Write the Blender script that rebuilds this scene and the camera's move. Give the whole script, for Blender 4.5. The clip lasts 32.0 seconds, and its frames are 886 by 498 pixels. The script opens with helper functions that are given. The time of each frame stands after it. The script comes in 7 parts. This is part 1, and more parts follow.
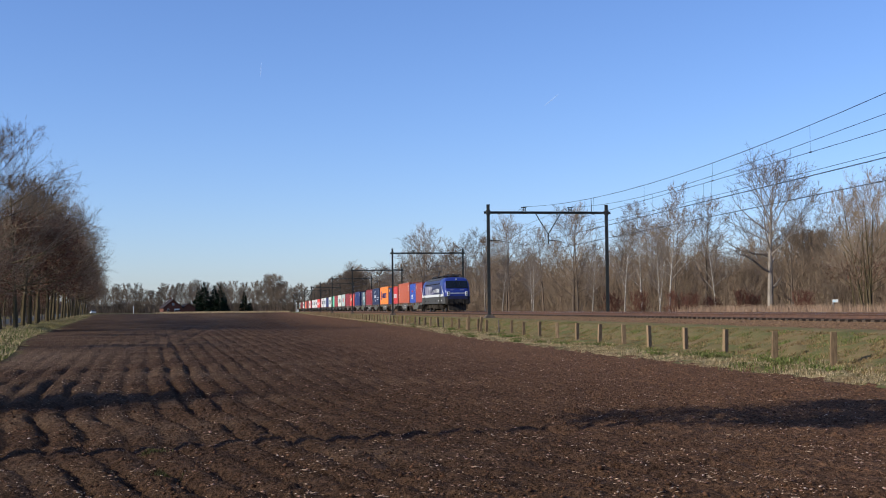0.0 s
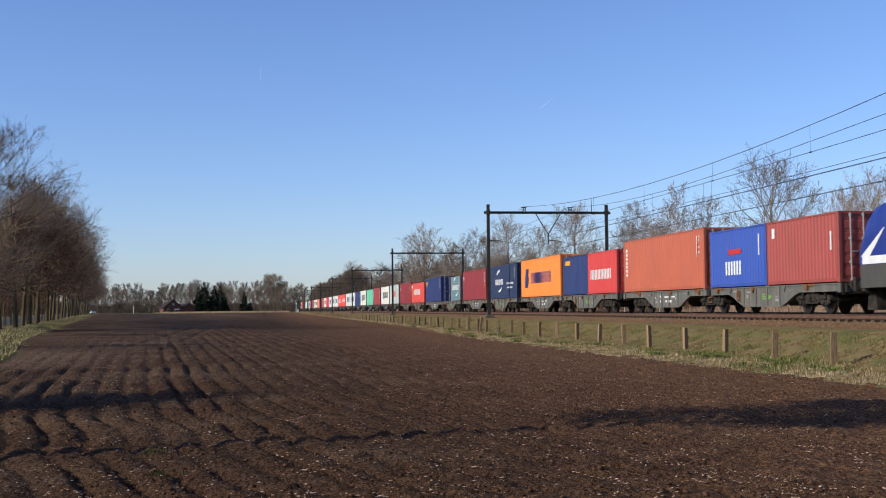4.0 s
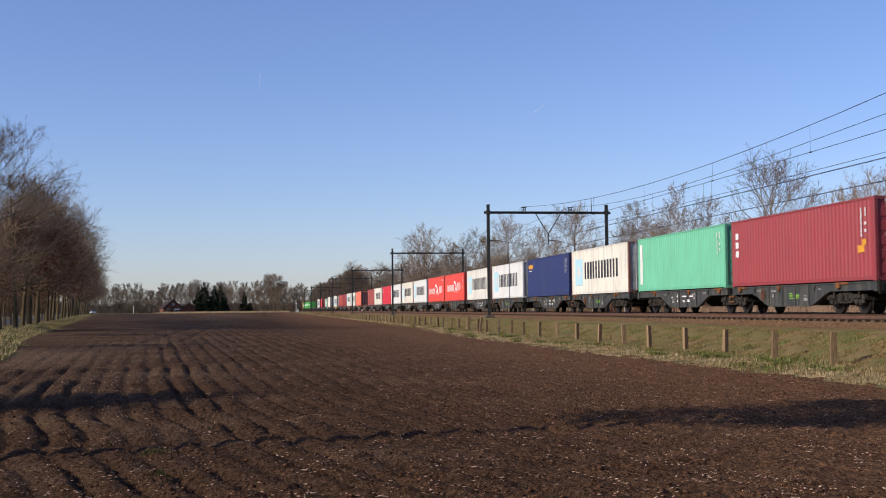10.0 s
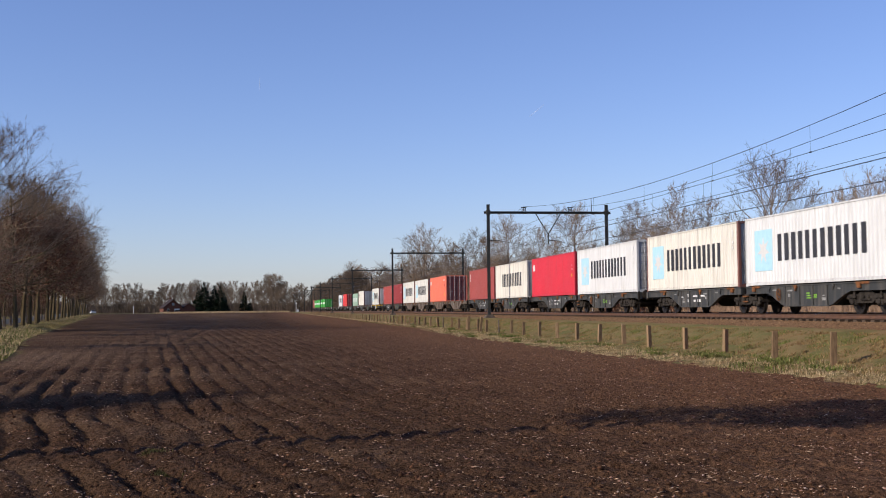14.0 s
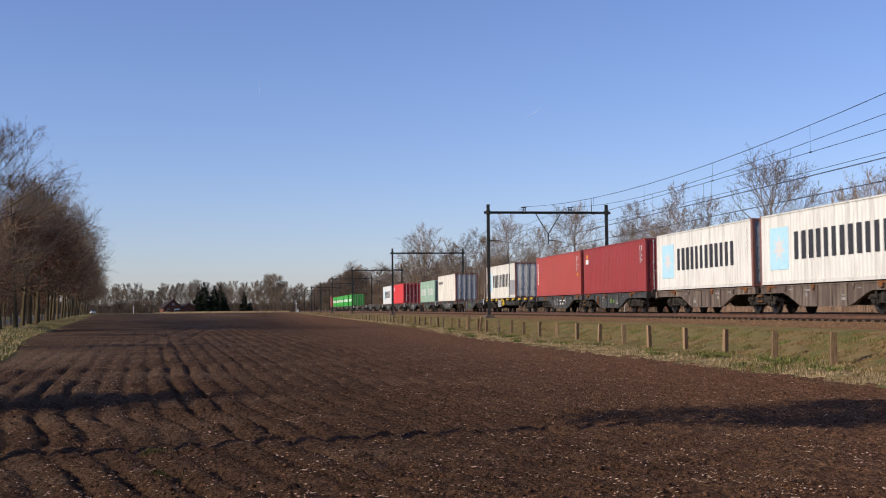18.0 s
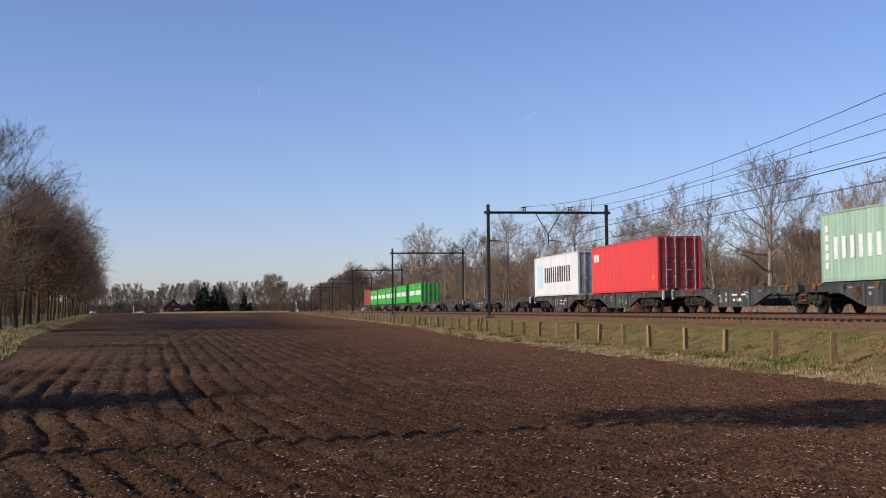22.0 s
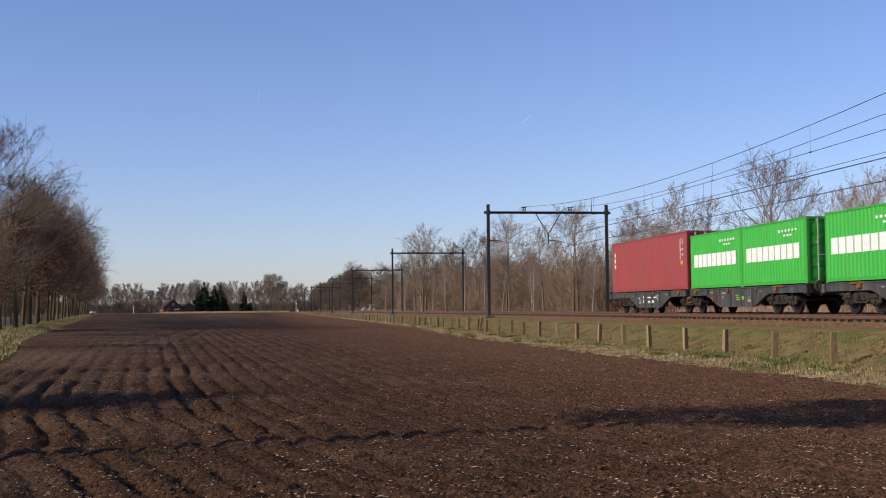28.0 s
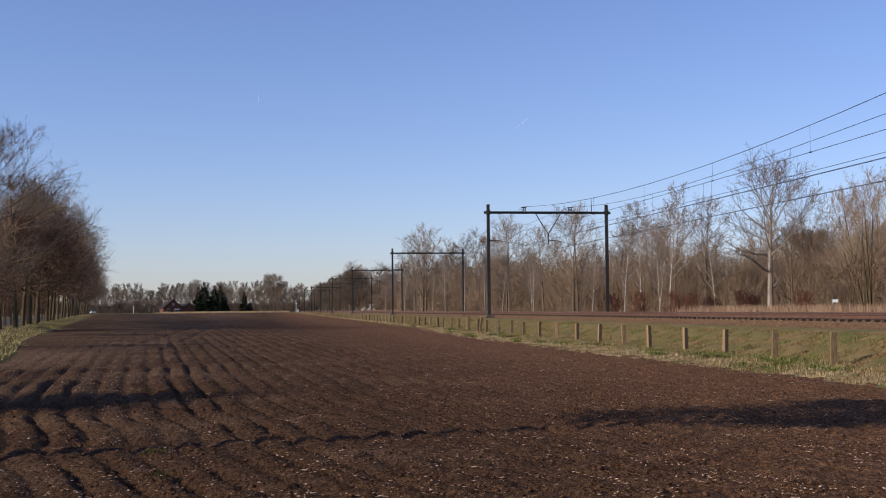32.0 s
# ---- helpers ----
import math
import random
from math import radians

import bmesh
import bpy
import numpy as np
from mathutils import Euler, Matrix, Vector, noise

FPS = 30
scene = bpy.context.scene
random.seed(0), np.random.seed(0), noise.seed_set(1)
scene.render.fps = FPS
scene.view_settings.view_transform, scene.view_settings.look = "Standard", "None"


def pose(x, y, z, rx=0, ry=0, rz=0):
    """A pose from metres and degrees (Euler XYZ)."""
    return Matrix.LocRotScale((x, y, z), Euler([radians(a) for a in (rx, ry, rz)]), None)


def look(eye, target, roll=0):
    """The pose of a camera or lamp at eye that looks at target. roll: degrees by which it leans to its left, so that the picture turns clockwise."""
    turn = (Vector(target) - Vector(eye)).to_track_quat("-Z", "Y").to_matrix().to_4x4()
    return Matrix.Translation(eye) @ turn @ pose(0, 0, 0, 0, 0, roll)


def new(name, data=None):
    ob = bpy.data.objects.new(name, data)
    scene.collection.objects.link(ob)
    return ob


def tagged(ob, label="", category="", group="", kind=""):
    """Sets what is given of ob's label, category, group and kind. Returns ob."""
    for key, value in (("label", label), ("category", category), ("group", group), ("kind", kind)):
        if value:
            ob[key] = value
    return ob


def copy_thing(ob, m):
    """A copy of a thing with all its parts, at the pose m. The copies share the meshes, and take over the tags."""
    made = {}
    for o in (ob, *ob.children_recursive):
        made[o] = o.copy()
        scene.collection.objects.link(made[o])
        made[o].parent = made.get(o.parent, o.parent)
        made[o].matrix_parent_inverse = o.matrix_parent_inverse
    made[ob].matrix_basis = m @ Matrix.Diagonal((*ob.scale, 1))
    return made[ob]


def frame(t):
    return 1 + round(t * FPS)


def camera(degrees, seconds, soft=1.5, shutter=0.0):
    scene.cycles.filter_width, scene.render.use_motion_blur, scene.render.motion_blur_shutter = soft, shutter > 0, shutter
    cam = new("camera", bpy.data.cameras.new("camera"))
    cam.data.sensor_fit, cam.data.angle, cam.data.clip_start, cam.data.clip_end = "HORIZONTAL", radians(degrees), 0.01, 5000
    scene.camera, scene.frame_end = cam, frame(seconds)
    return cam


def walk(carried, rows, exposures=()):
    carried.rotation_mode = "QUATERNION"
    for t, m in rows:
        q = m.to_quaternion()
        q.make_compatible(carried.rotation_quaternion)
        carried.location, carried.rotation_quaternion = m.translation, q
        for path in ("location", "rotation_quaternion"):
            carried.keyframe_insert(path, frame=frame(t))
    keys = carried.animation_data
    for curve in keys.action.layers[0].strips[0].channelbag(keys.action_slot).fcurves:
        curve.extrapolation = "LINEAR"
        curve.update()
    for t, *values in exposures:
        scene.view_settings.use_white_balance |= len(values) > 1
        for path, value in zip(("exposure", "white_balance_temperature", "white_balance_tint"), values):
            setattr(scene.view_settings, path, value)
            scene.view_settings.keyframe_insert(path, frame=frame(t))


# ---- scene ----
# x: across the line, away from the eye; y: along the line; z: up, from the field at the eye.
EYE = (0.0, 0.0, 1.6)
RAIL = 1.25              # rail head
NEAR, FAR = 21.93, 26.0  # centres of the two tracks
DECK = 2.41              # loading height of the wagons
SPEED = 27.2             # metres a second, towards the eye
SECONDS = 32.0

cam = camera(41.41, SECONDS, soft=1.0, shutter=0.1)
VIEW = look(EYE, (EYE[0] + math.sin(radians(9.0)) * math.cos(radians(2.915)),
                  EYE[1] + math.cos(radians(9.0)) * math.cos(radians(2.915)),
                  EYE[2] + math.sin(radians(2.915))), -0.57)
walk(cam, [(0, VIEW), (SECONDS, VIEW)],
     exposures=[(0, 0.07, 5820, 6), (3.0, 0.06, 5900, 6), (6.0, 0.0, 6200, 8), (9.0, 0.0, 6380, 11), (13.0, 0.0, 6360, 14), (18.0, -0.05, 6420, 14), (21.0, -0.05, 6460, 14), (24.0, 0.0, 6480, 14), (SECONDS, 0.0, 6500, 14)])

# ---- light: a low winter sun from beside the line, and a clear sky
SUN_UP, SUN_FROM = 27.0, (-0.972, -0.233)
world = bpy.data.worlds.new("clear_winter_sky")
scene.world = world
world.use_nodes = True
wn = world.node_tree
wn.nodes.clear()
sky = wn.nodes.new("ShaderNodeTexSky")
sky.sky_type = "NISHITA"
sky.sun_disc = False
sky.sun_elevation = radians(SUN_UP)
sky.sun_rotation = math.atan2(SUN_FROM[0], SUN_FROM[1])
sky.altitude = 20
sky.air_density, sky.dust_density, sky.ozone_density = 1.0, 0.4, 2.5
back = wn.nodes.new("ShaderNodeBackground")
back.inputs["Strength"].default_value = 0.12
wout = wn.nodes.new("ShaderNodeOutputWorld")
tone = wn.nodes.new("ShaderNodeMix")
tone.data_type, tone.blend_type = "RGBA", "MULTIPLY"
tone.inputs["Factor"].default_value = 1.0
tone.inputs["B"].default_value = (0.925, 0.955, 1.24, 1)
wn.links.new(sky.outputs[0], tone.inputs["A"])
wn.links.new(tone.outputs["Result"], back.inputs["Color"])
wn.links.new(back.outputs[0], wout.inputs["Surface"])

sun = new("sun", bpy.data.lights.new("sun", "SUN"))
sun.data.energy, sun.data.angle, sun.data.color = 5.0, radians(0.55), (1.0, 0.90, 0.74)
cu = math.cos(radians(SUN_UP))
sun.matrix_world = look((0, 0, 60), (-SUN_FROM[0] * cu, -SUN_FROM[1] * cu, 60 - math.sin(radians(SUN_UP))))


# ---- materials
PALETTE = 0.84   # one common scale for all base colours


def mat(name, color, dark=None, rough=0.7, metal=0.0, scale=6.0, fine=60.0, bump=0.3, stretch=(1, 1, 1),
        spread=0.0, rough_var=0.15, island=False, depth=0.02, pane=False):
    """A two-scale noise material in the thing's own space; spread: how much one object or piece differs from the next."""
    color = tuple(v * PALETTE for v in color)
    dark = tuple(v * PALETTE for v in dark) if dark else None
    m = bpy.data.materials.new(name)
    m.use_nodes = True
    t = m.node_tree
    n, l = t.nodes, t.links
    b = n["Principled BSDF"]
    co = n.new("ShaderNodeTexCoord")
    mp = n.new("ShaderNodeMapping")
    mp.inputs["Scale"].default_value = stretch
    l.new(co.outputs["Object"], mp.inputs["Vector"])
    a, c = n.new("ShaderNodeTexNoise"), n.new("ShaderNodeTexNoise")
    for node, s in ((a, scale), (c, fine)):
        node.inputs["Scale"].default_value, node.inputs["Detail"].default_value = s, 4
        l.new(mp.outputs[0], node.inputs["Vector"])
    add = n.new("ShaderNodeMath")
    add.operation = "MULTIPLY_ADD"
    add.inputs[1].default_value = 0.6
    l.new(a.outputs["Fac"], add.inputs[0])
    half = n.new("ShaderNodeMath")
    half.operation = "MULTIPLY"
    half.inputs[1].default_value = 0.4
    l.new(c.outputs["Fac"], half.inputs[0])
    l.new(half.outputs[0], add.inputs[2])
    ramp = n.new("ShaderNodeValToRGB")
    dark = dark or tuple(v * 0.72 for v in color)
    ramp.color_ramp.elements[0].position, ramp.color_ramp.elements[1].position = 0.36, 0.62
    ramp.color_ramp.elements[0].color, ramp.color_ramp.elements[1].color = (*dark, 1), (*color, 1)
    l.new(add.outputs[0], ramp.inputs[0])
    shade = ramp.outputs[0]
    if spread:
        if island:
            rnd = n.new("ShaderNodeNewGeometry").outputs["Random Per Island"]
        else:
            rnd = n.new("ShaderNodeObjectInfo").outputs["Random"]
        hsv = n.new("ShaderNodeHueSaturation")
        mr = n.new("ShaderNodeMapRange")
        mr.inputs["To Min"].default_value, mr.inputs["To Max"].default_value = 1 - spread, 1 + spread
        l.new(rnd, mr.inputs["Value"])
        l.new(mr.outputs[0], hsv.inputs["Value"])
        l.new(shade, hsv.inputs["Color"])
        shade = hsv.outputs[0]
    l.new(shade, b.inputs["Base Color"])
    rr = n.new("ShaderNodeMapRange")
    rr.inputs["To Min"].default_value, rr.inputs["To Max"].default_value = max(rough - rough_var, 0.03), min(rough + rough_var, 1)
    l.new(c.outputs["Fac"], rr.inputs["Value"])
    l.new(rr.outputs[0], b.inputs["Roughness"])
    b.inputs["Metallic"].default_value = metal
    b.inputs["Specular IOR Level"].default_value = 0.5 if rough < 0.8 else 0.06
    if bump:
        bp = n.new("ShaderNodeBump")
        bp.inputs["Strength"].default_value, bp.inputs["Distance"].default_value = bump, depth
        l.new(add.outputs[0], bp.inputs["Height"])
        l.new(bp.outputs[0], b.inputs["Normal"])
    return m


def paint(name, color, dirt=(0.10, 0.08, 0.06), amount=0.35, rough=0.45):
    """Weathered paint on steel: streaks of dirt that run down, and a finer mottling."""
    color = tuple(v * PALETTE for v in color)
    m = bpy.data.materials.new(name)
    m.use_nodes = True
    n, l = m.node_tree.nodes, m.node_tree.links
    b = n["Principled BSDF"]
    co = n.new("ShaderNodeTexCoord")
    info = n.new("ShaderNodeObjectInfo")
    off = n.new("ShaderNodeVectorMath")
    off.operation = "MULTIPLY_ADD"
    off.inputs[1].default_value = (1, 1, 1)
    l.new(co.outputs["Object"], off.inputs[0])
    l.new(info.outputs["Location"], off.inputs[2])
    mp = n.new("ShaderNodeMapping")
    mp.inputs["Scale"].default_value = (1, 5.0, 0.35)
    l.new(co.outputs["Object"], mp.inputs["Vector"])
    st, fi, big = (n.new("ShaderNodeTexNoise") for _ in range(3))
    for node, s, v in ((st, 1.3, mp.outputs[0]), (fi, 28.0, co.outputs["Object"]), (big, 0.7, co.outputs["Object"])):
        node.inputs["Scale"].default_value, node.inputs["Detail"].default_value = s, 5
        l.new(v, node.inputs["Vector"])
    ramp = n.new("ShaderNodeValToRGB")
    ramp.color_ramp.elements[0].position, ramp.color_ramp.elements[1].position = 0.47, 0.74
    ramp.color_ramp.elements[0].color = (0, 0, 0, 1)
    ramp.color_ramp.elements[1].color = (amount, amount, amount, 1)
    l.new(st.outputs["Fac"], ramp.inputs[0])
    hs = n.new("ShaderNodeHueSaturation")
    hs.inputs["Color"].default_value = (*color, 1)
    mr = n.new("ShaderNodeMapRange")
    mr.inputs["To Min"].default_value, mr.inputs["To Max"].default_value = 0.85, 1.12
    l.new(big.outputs["Fac"], mr.inputs["Value"])
    l.new(mr.outputs[0], hs.inputs["Value"])
    mix = n.new("ShaderNodeMix")
    mix.data_type = "RGBA"
    l.new(ramp.outputs[0], mix.inputs["Factor"])
    l.new(hs.outputs[0], mix.inputs["A"])
    mix.inputs["B"].default_value = (*dirt, 1)
    l.new(mix.outputs["Result"], b.inputs["Base Color"])
    rr = n.new("ShaderNodeMapRange")
    rr.inputs["To Min"].default_value, rr.inputs["To Max"].default_value = rough - 0.1, rough + 0.25
    l.new(fi.outputs["Fac"], rr.inputs["Value"])
    l.new(rr.outputs[0], b.inputs["Roughness"])
    bp = n.new("ShaderNodeBump")
    bp.inputs["Strength"].default_value, bp.inputs["Distance"].default_value = 0.12, 0.01
    l.new(fi.outputs["Fac"], bp.inputs["Height"])
    l.new(bp.outputs[0], b.inputs["Normal"])
    return m


def soil(name):
    """Tilled earth: crumbs, damp and drier patches, and a paler strip towards the road's verge."""
    m = bpy.data.materials.new(name)
    m.use_nodes = True
    n, l = m.node_tree.nodes, m.node_tree.links
    b = n["Principled BSDF"]
    co = n.new("ShaderNodeTexCoord").outputs["Object"]

    def noise(scale, detail, rough=0.6):
        k = n.new("ShaderNodeTexNoise")
        k.inputs["Scale"].default_value, k.inputs["Detail"].default_value, k.inputs["Roughness"].default_value = scale, detail, rough
        l.new(co, k.inputs["Vector"])
        return k.outputs["Fac"]

    def math_(op, a, c, d=None):
        k = n.new("ShaderNodeMath")
        k.operation = op
        for i, v in enumerate((a, c, d)):
            if v is None:
                continue
            if isinstance(v, (int, float)):
                k.inputs[i].default_value = v
            else:
                l.new(v, k.inputs[i])
        return k.outputs[0]

    def blend(f, a, c):
        k = n.new("ShaderNodeMix")
        k.data_type = "RGBA"
        l.new(f, k.inputs["Factor"])
        for s, v in (("A", a), ("B", c)):
            if isinstance(v, tuple):
                k.inputs[s].default_value = (*[q * PALETTE for q in v], 1)
            else:
                l.new(v, k.inputs[s])
        return k.outputs["Result"]

    def ramp(f, lo, hi):
        k = n.new("ShaderNodeMapRange")
        k.inputs["From Min"].default_value, k.inputs["From Max"].default_value = lo, hi
        l.new(f, k.inputs["Value"])
        return k.outputs[0]

    crumb, grain, patch = noise(16, 5, 0.7), noise(70, 3), noise(0.22, 4)
    tone = math_("MULTIPLY_ADD", crumb, 0.65, math_("MULTIPLY", grain, 0.35))
    col = blend(ramp(tone, 0.39, 0.61), (0.023, 0.0122, 0.0066), (0.150, 0.081, 0.044))
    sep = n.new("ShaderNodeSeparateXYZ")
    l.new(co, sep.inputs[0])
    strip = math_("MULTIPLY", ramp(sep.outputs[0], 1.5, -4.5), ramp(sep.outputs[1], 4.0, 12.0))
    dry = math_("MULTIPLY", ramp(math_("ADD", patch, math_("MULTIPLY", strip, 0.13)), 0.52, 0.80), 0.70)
    # a paler patch beside the road's verge
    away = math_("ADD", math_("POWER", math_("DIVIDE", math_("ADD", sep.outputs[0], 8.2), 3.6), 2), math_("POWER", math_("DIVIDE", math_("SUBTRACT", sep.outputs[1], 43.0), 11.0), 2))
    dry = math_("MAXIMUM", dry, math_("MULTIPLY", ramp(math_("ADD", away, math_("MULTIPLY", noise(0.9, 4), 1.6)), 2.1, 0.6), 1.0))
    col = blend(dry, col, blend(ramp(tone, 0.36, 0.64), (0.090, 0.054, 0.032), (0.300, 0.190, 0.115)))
    # the mix turns lighter and redder towards the line
    red = math_("MULTIPLY", ramp(math_("ADD", sep.outputs[0], math_("MULTIPLY", patch, 5.0)), 4.2, 11.5), 0.97)
    col = blend(red, col, blend(ramp(tone, 0.39, 0.61), (0.056, 0.028, 0.0145), (0.300, 0.154, 0.080)))
    l.new(col, b.inputs["Base Color"])
    b.inputs["Roughness"].default_value = 0.97
    b.inputs["Specular IOR Level"].default_value = 0.06
    vor = n.new("ShaderNodeTexVoronoi")
    vor.inputs["Scale"].default_value = 17
    l.new(co, vor.inputs["Vector"])
    high = math_("MULTIPLY_ADD", tone, 1.0, math_("MULTIPLY", vor.outputs["Distance"], -0.35))
    bp = n.new("ShaderNodeBump")
    bp.inputs["Strength"].default_value, bp.inputs["Distance"].default_value = 1.0, 0.10
    l.new(high, bp.inputs["Height"])
    l.new(bp.outputs[0], b.inputs["Normal"])
    return m


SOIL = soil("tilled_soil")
TURF = mat("winter_turf", (0.130, 0.128, 0.042), (0.250, 0.165, 0.080), 0.95, scale=0.8, fine=16, bump=0.8, depth=0.06)
LITTER = mat("forest_litter", (0.13, 0.085, 0.05), (0.06, 0.04, 0.025), 0.95, scale=0.9, fine=12, bump=0.8, depth=0.06)
MEADOW = mat("far_meadow", (0.14, 0.15, 0.05), (0.17, 0.14, 0.06), 0.95, scale=0.05, fine=2, bump=0.3)
GRAVEL = mat("brown_gravel", (0.25, 0.150, 0.080), (0.105, 0.058, 0.031), 0.95, scale=9, fine=34, bump=1.0, depth=0.04)
RAILHEAD = mat("rusty_rail", (0.150, 0.072, 0.042), (0.08, 0.038, 0.023), 0.75, 0.1, scale=4, fine=50)
SHINE = mat("polished_rail_head", (0.45, 0.43, 0.42), (0.30, 0.27, 0.25), 0.3, 1.0, scale=3, fine=50, bump=0.05)
SLEEPER = mat("sleeper", (0.110, 0.080, 0.058), (0.055, 0.038, 0.028), 0.9, scale=5, fine=40, spread=0.2)
MAST = mat("dark_painted_steel", (0.050, 0.052, 0.045), (0.030, 0.030, 0.026), 0.6, 0.3, scale=2, fine=40)
WIRE = mat("weathered_copper_wire", (0.045, 0.045, 0.045), None, 0.5, 0.6, scale=2, fine=40, bump=0)
CERAMIC = mat("brown_insulator", (0.09, 0.05, 0.035), None, 0.25, scale=3, fine=20, bump=0)
CONCRETE = mat("stained_concrete", (0.20, 0.16, 0.13), (0.10, 0.08, 0.065), 0.9, scale=3, fine=30)
POSTWOOD = mat("weathered_post", (0.32, 0.215, 0.120), (0.16, 0.105, 0.060), 0.9, scale=3, fine=40, stretch=(6, 6, 1), spread=0.25)
BARK = mat("grey_brown_bark", (0.200, 0.145, 0.104), (0.105, 0.078, 0.057), 0.9, scale=3, fine=25, stretch=(3, 3, 0.6), spread=0.2)
GREENBARK = mat("algae_bark", (0.150, 0.112, 0.058), (0.072, 0.056, 0.032), 0.9, scale=2, fine=20, stretch=(3, 3, 0.6), spread=0.15)
TWIG = mat("bare_twig", (0.310, 0.225, 0.152), (0.180, 0.128, 0.086), 0.9, scale=0.7, fine=6, bump=0, spread=0.22)
FARTWIG = mat("far_bare_twig", (0.215, 0.160, 0.115), (0.125, 0.094, 0.068), 0.9, scale=0.7, fine=6, bump=0, spread=0.22)
GREYTWIG = mat("grey_bare_twig", (0.27, 0.215, 0.175), (0.16, 0.125, 0.10), 0.9, scale=0.7, fine=6, bump=0, spread=0.2)
BIRCHBARK = mat("birch_bark", (0.62, 0.55, 0.46), (0.14, 0.105, 0.08), 0.8, scale=3.0, fine=9, stretch=(1, 1, 2.2), bump=0.2)
DRYLEAF = mat("dry_brown_leaf", (0.200, 0.100, 0.062), (0.095, 0.050, 0.034), 0.85, scale=0.6, fine=6, bump=0, spread=0.4, island=True)
SCRUB = mat("scrub_tangle", (0.285, 0.198, 0.128), (0.165, 0.114, 0.074), 0.9, scale=0.15, fine=2.5, bump=0, spread=0.35, island=True)
PALEBARK = mat("pale_smooth_bark", (0.40, 0.33, 0.26), (0.20, 0.155, 0.12), 0.85, scale=1.5, fine=9, stretch=(2, 2, 0.7), bump=0.3)
STRAW = mat("dry_grass", (0.56, 0.425, 0.235), (0.39, 0.280, 0.145), 0.9, scale=0.8, fine=8, bump=0, spread=0.35, island=True)
REDTWIG = mat("reddish_twig", (0.190, 0.088, 0.058), (0.105, 0.048, 0.034), 0.9, scale=0.7, fine=6, bump=0, spread=0.2)
BROWNGRASS = mat("withered_grass", (0.330, 0.225, 0.100), (0.210, 0.138, 0.062), 0.9, scale=0.8, fine=8, bump=0, spread=0.35, island=True)
GREEN = mat("winter_grass", (0.150, 0.180, 0.042), (0.125, 0.118, 0.040), 0.85, scale=0.8, fine=8, bump=0, spread=0.35, island=True)
REED = mat("pale_reed", (0.46, 0.31, 0.20), (0.30, 0.19, 0.12), 0.9, scale=0.8, fine=8, bump=0, spread=0.3, island=True)
NEEDLE = mat("conifer_needles", (0.020, 0.036, 0.020), (0.010, 0.018, 0.011), 0.9, scale=0.8, fine=8, bump=0, spread=0.4, island=True)
STONE = mat("field_stone", (0.62, 0.48, 0.38), (0.28, 0.19, 0.14), 0.85, scale=9, fine=40, bump=0.1, spread=0.6, island=True)
CLOD = mat("soil_clod", (0.120, 0.060, 0.033), (0.050, 0.024, 0.013), 0.95, scale=5, fine=40, spread=0.4, island=True)
BROWNGREEN = mat("dull_weed", (0.090, 0.085, 0.030), (0.060, 0.045, 0.02), 0.9, scale=5, fine=30, bump=0, spread=0.4, island=True)
FALLEN = mat("fallen_leaf", (0.36, 0.215, 0.155), (0.17, 0.095, 0.065), 0.85, scale=9, fine=40, bump=0, spread=0.5, island=True)
CHAFF = mat("stubble_straw", (0.56, 0.39, 0.26), (0.28, 0.18, 0.115), 0.9, scale=9, fine=40, bump=0, spread=0.5, island=True)
BALLAST = mat("ballast_stone", (0.27, 0.165, 0.09), (0.11, 0.064, 0.036), 0.9, scale=9, fine=40, bump=0.1, spread=0.5, island=True)
TARMAC = mat("road_asphalt", (0.13, 0.13, 0.13), (0.085, 0.085, 0.085), 0.85, scale=2, fine=60)
BRICK = mat("red_brick_wall", (0.19, 0.085, 0.06), (0.12, 0.05, 0.035), 0.9, scale=4, fine=40)
TILE = mat("dark_roof_tiles", (0.055, 0.04, 0.038), (0.03, 0.022, 0.02), 0.8, scale=3, fine=30)
WHITE = mat("white_paint", (0.78, 0.77, 0.74), (0.66, 0.65, 0.62), 0.5, scale=2, fine=30, bump=0.05)
GLASS = mat("dark_window_glass", (0.012, 0.015, 0.02), None, 0.06, scale=2, fine=20, bump=0, rough_var=0.02)
RUBBER = mat("black_rubber", (0.02, 0.02, 0.02), None, 0.8, scale=5, fine=40)
DARKSTEEL = mat("grimy_running_gear", (0.062, 0.052, 0.043), (0.010, 0.009, 0.008), 0.8, 0.0, scale=3, fine=30)
WHEELSTEEL = mat("brown_wheel_steel", (0.030, 0.022, 0.017), (0.014, 0.011, 0.009), 0.6, 0.5, scale=5, fine=40)
ORANGE_RUST = mat("rusty_orange_fitting", (0.27, 0.108, 0.040), (0.070, 0.038, 0.024), 0.8, scale=6, fine=40)
YELLOW = mat("yellow_fitting", (0.75, 0.50, 0.03), (0.45, 0.28, 0.02), 0.6, scale=6, fine=40)
LOGO_GREEN = mat("lime_marking", (0.22, 0.48, 0.05), (0.12, 0.28, 0.03), 0.7, scale=6, fine=40, bump=0)
MARK_WHITE = mat("white_marking", (0.82, 0.81, 0.79), (0.70, 0.69, 0.66), 0.6, scale=5, fine=40, bump=0)
MARK_FADED = mat("faded_white_stencil", (0.42, 0.41, 0.39), (0.12, 0.12, 0.11), 0.7, scale=9, fine=40, bump=0)
MARK_BLACK = mat("black_marking", (0.022, 0.022, 0.026), (0.04, 0.04, 0.045), 0.6, scale=5, fine=40, bump=0)
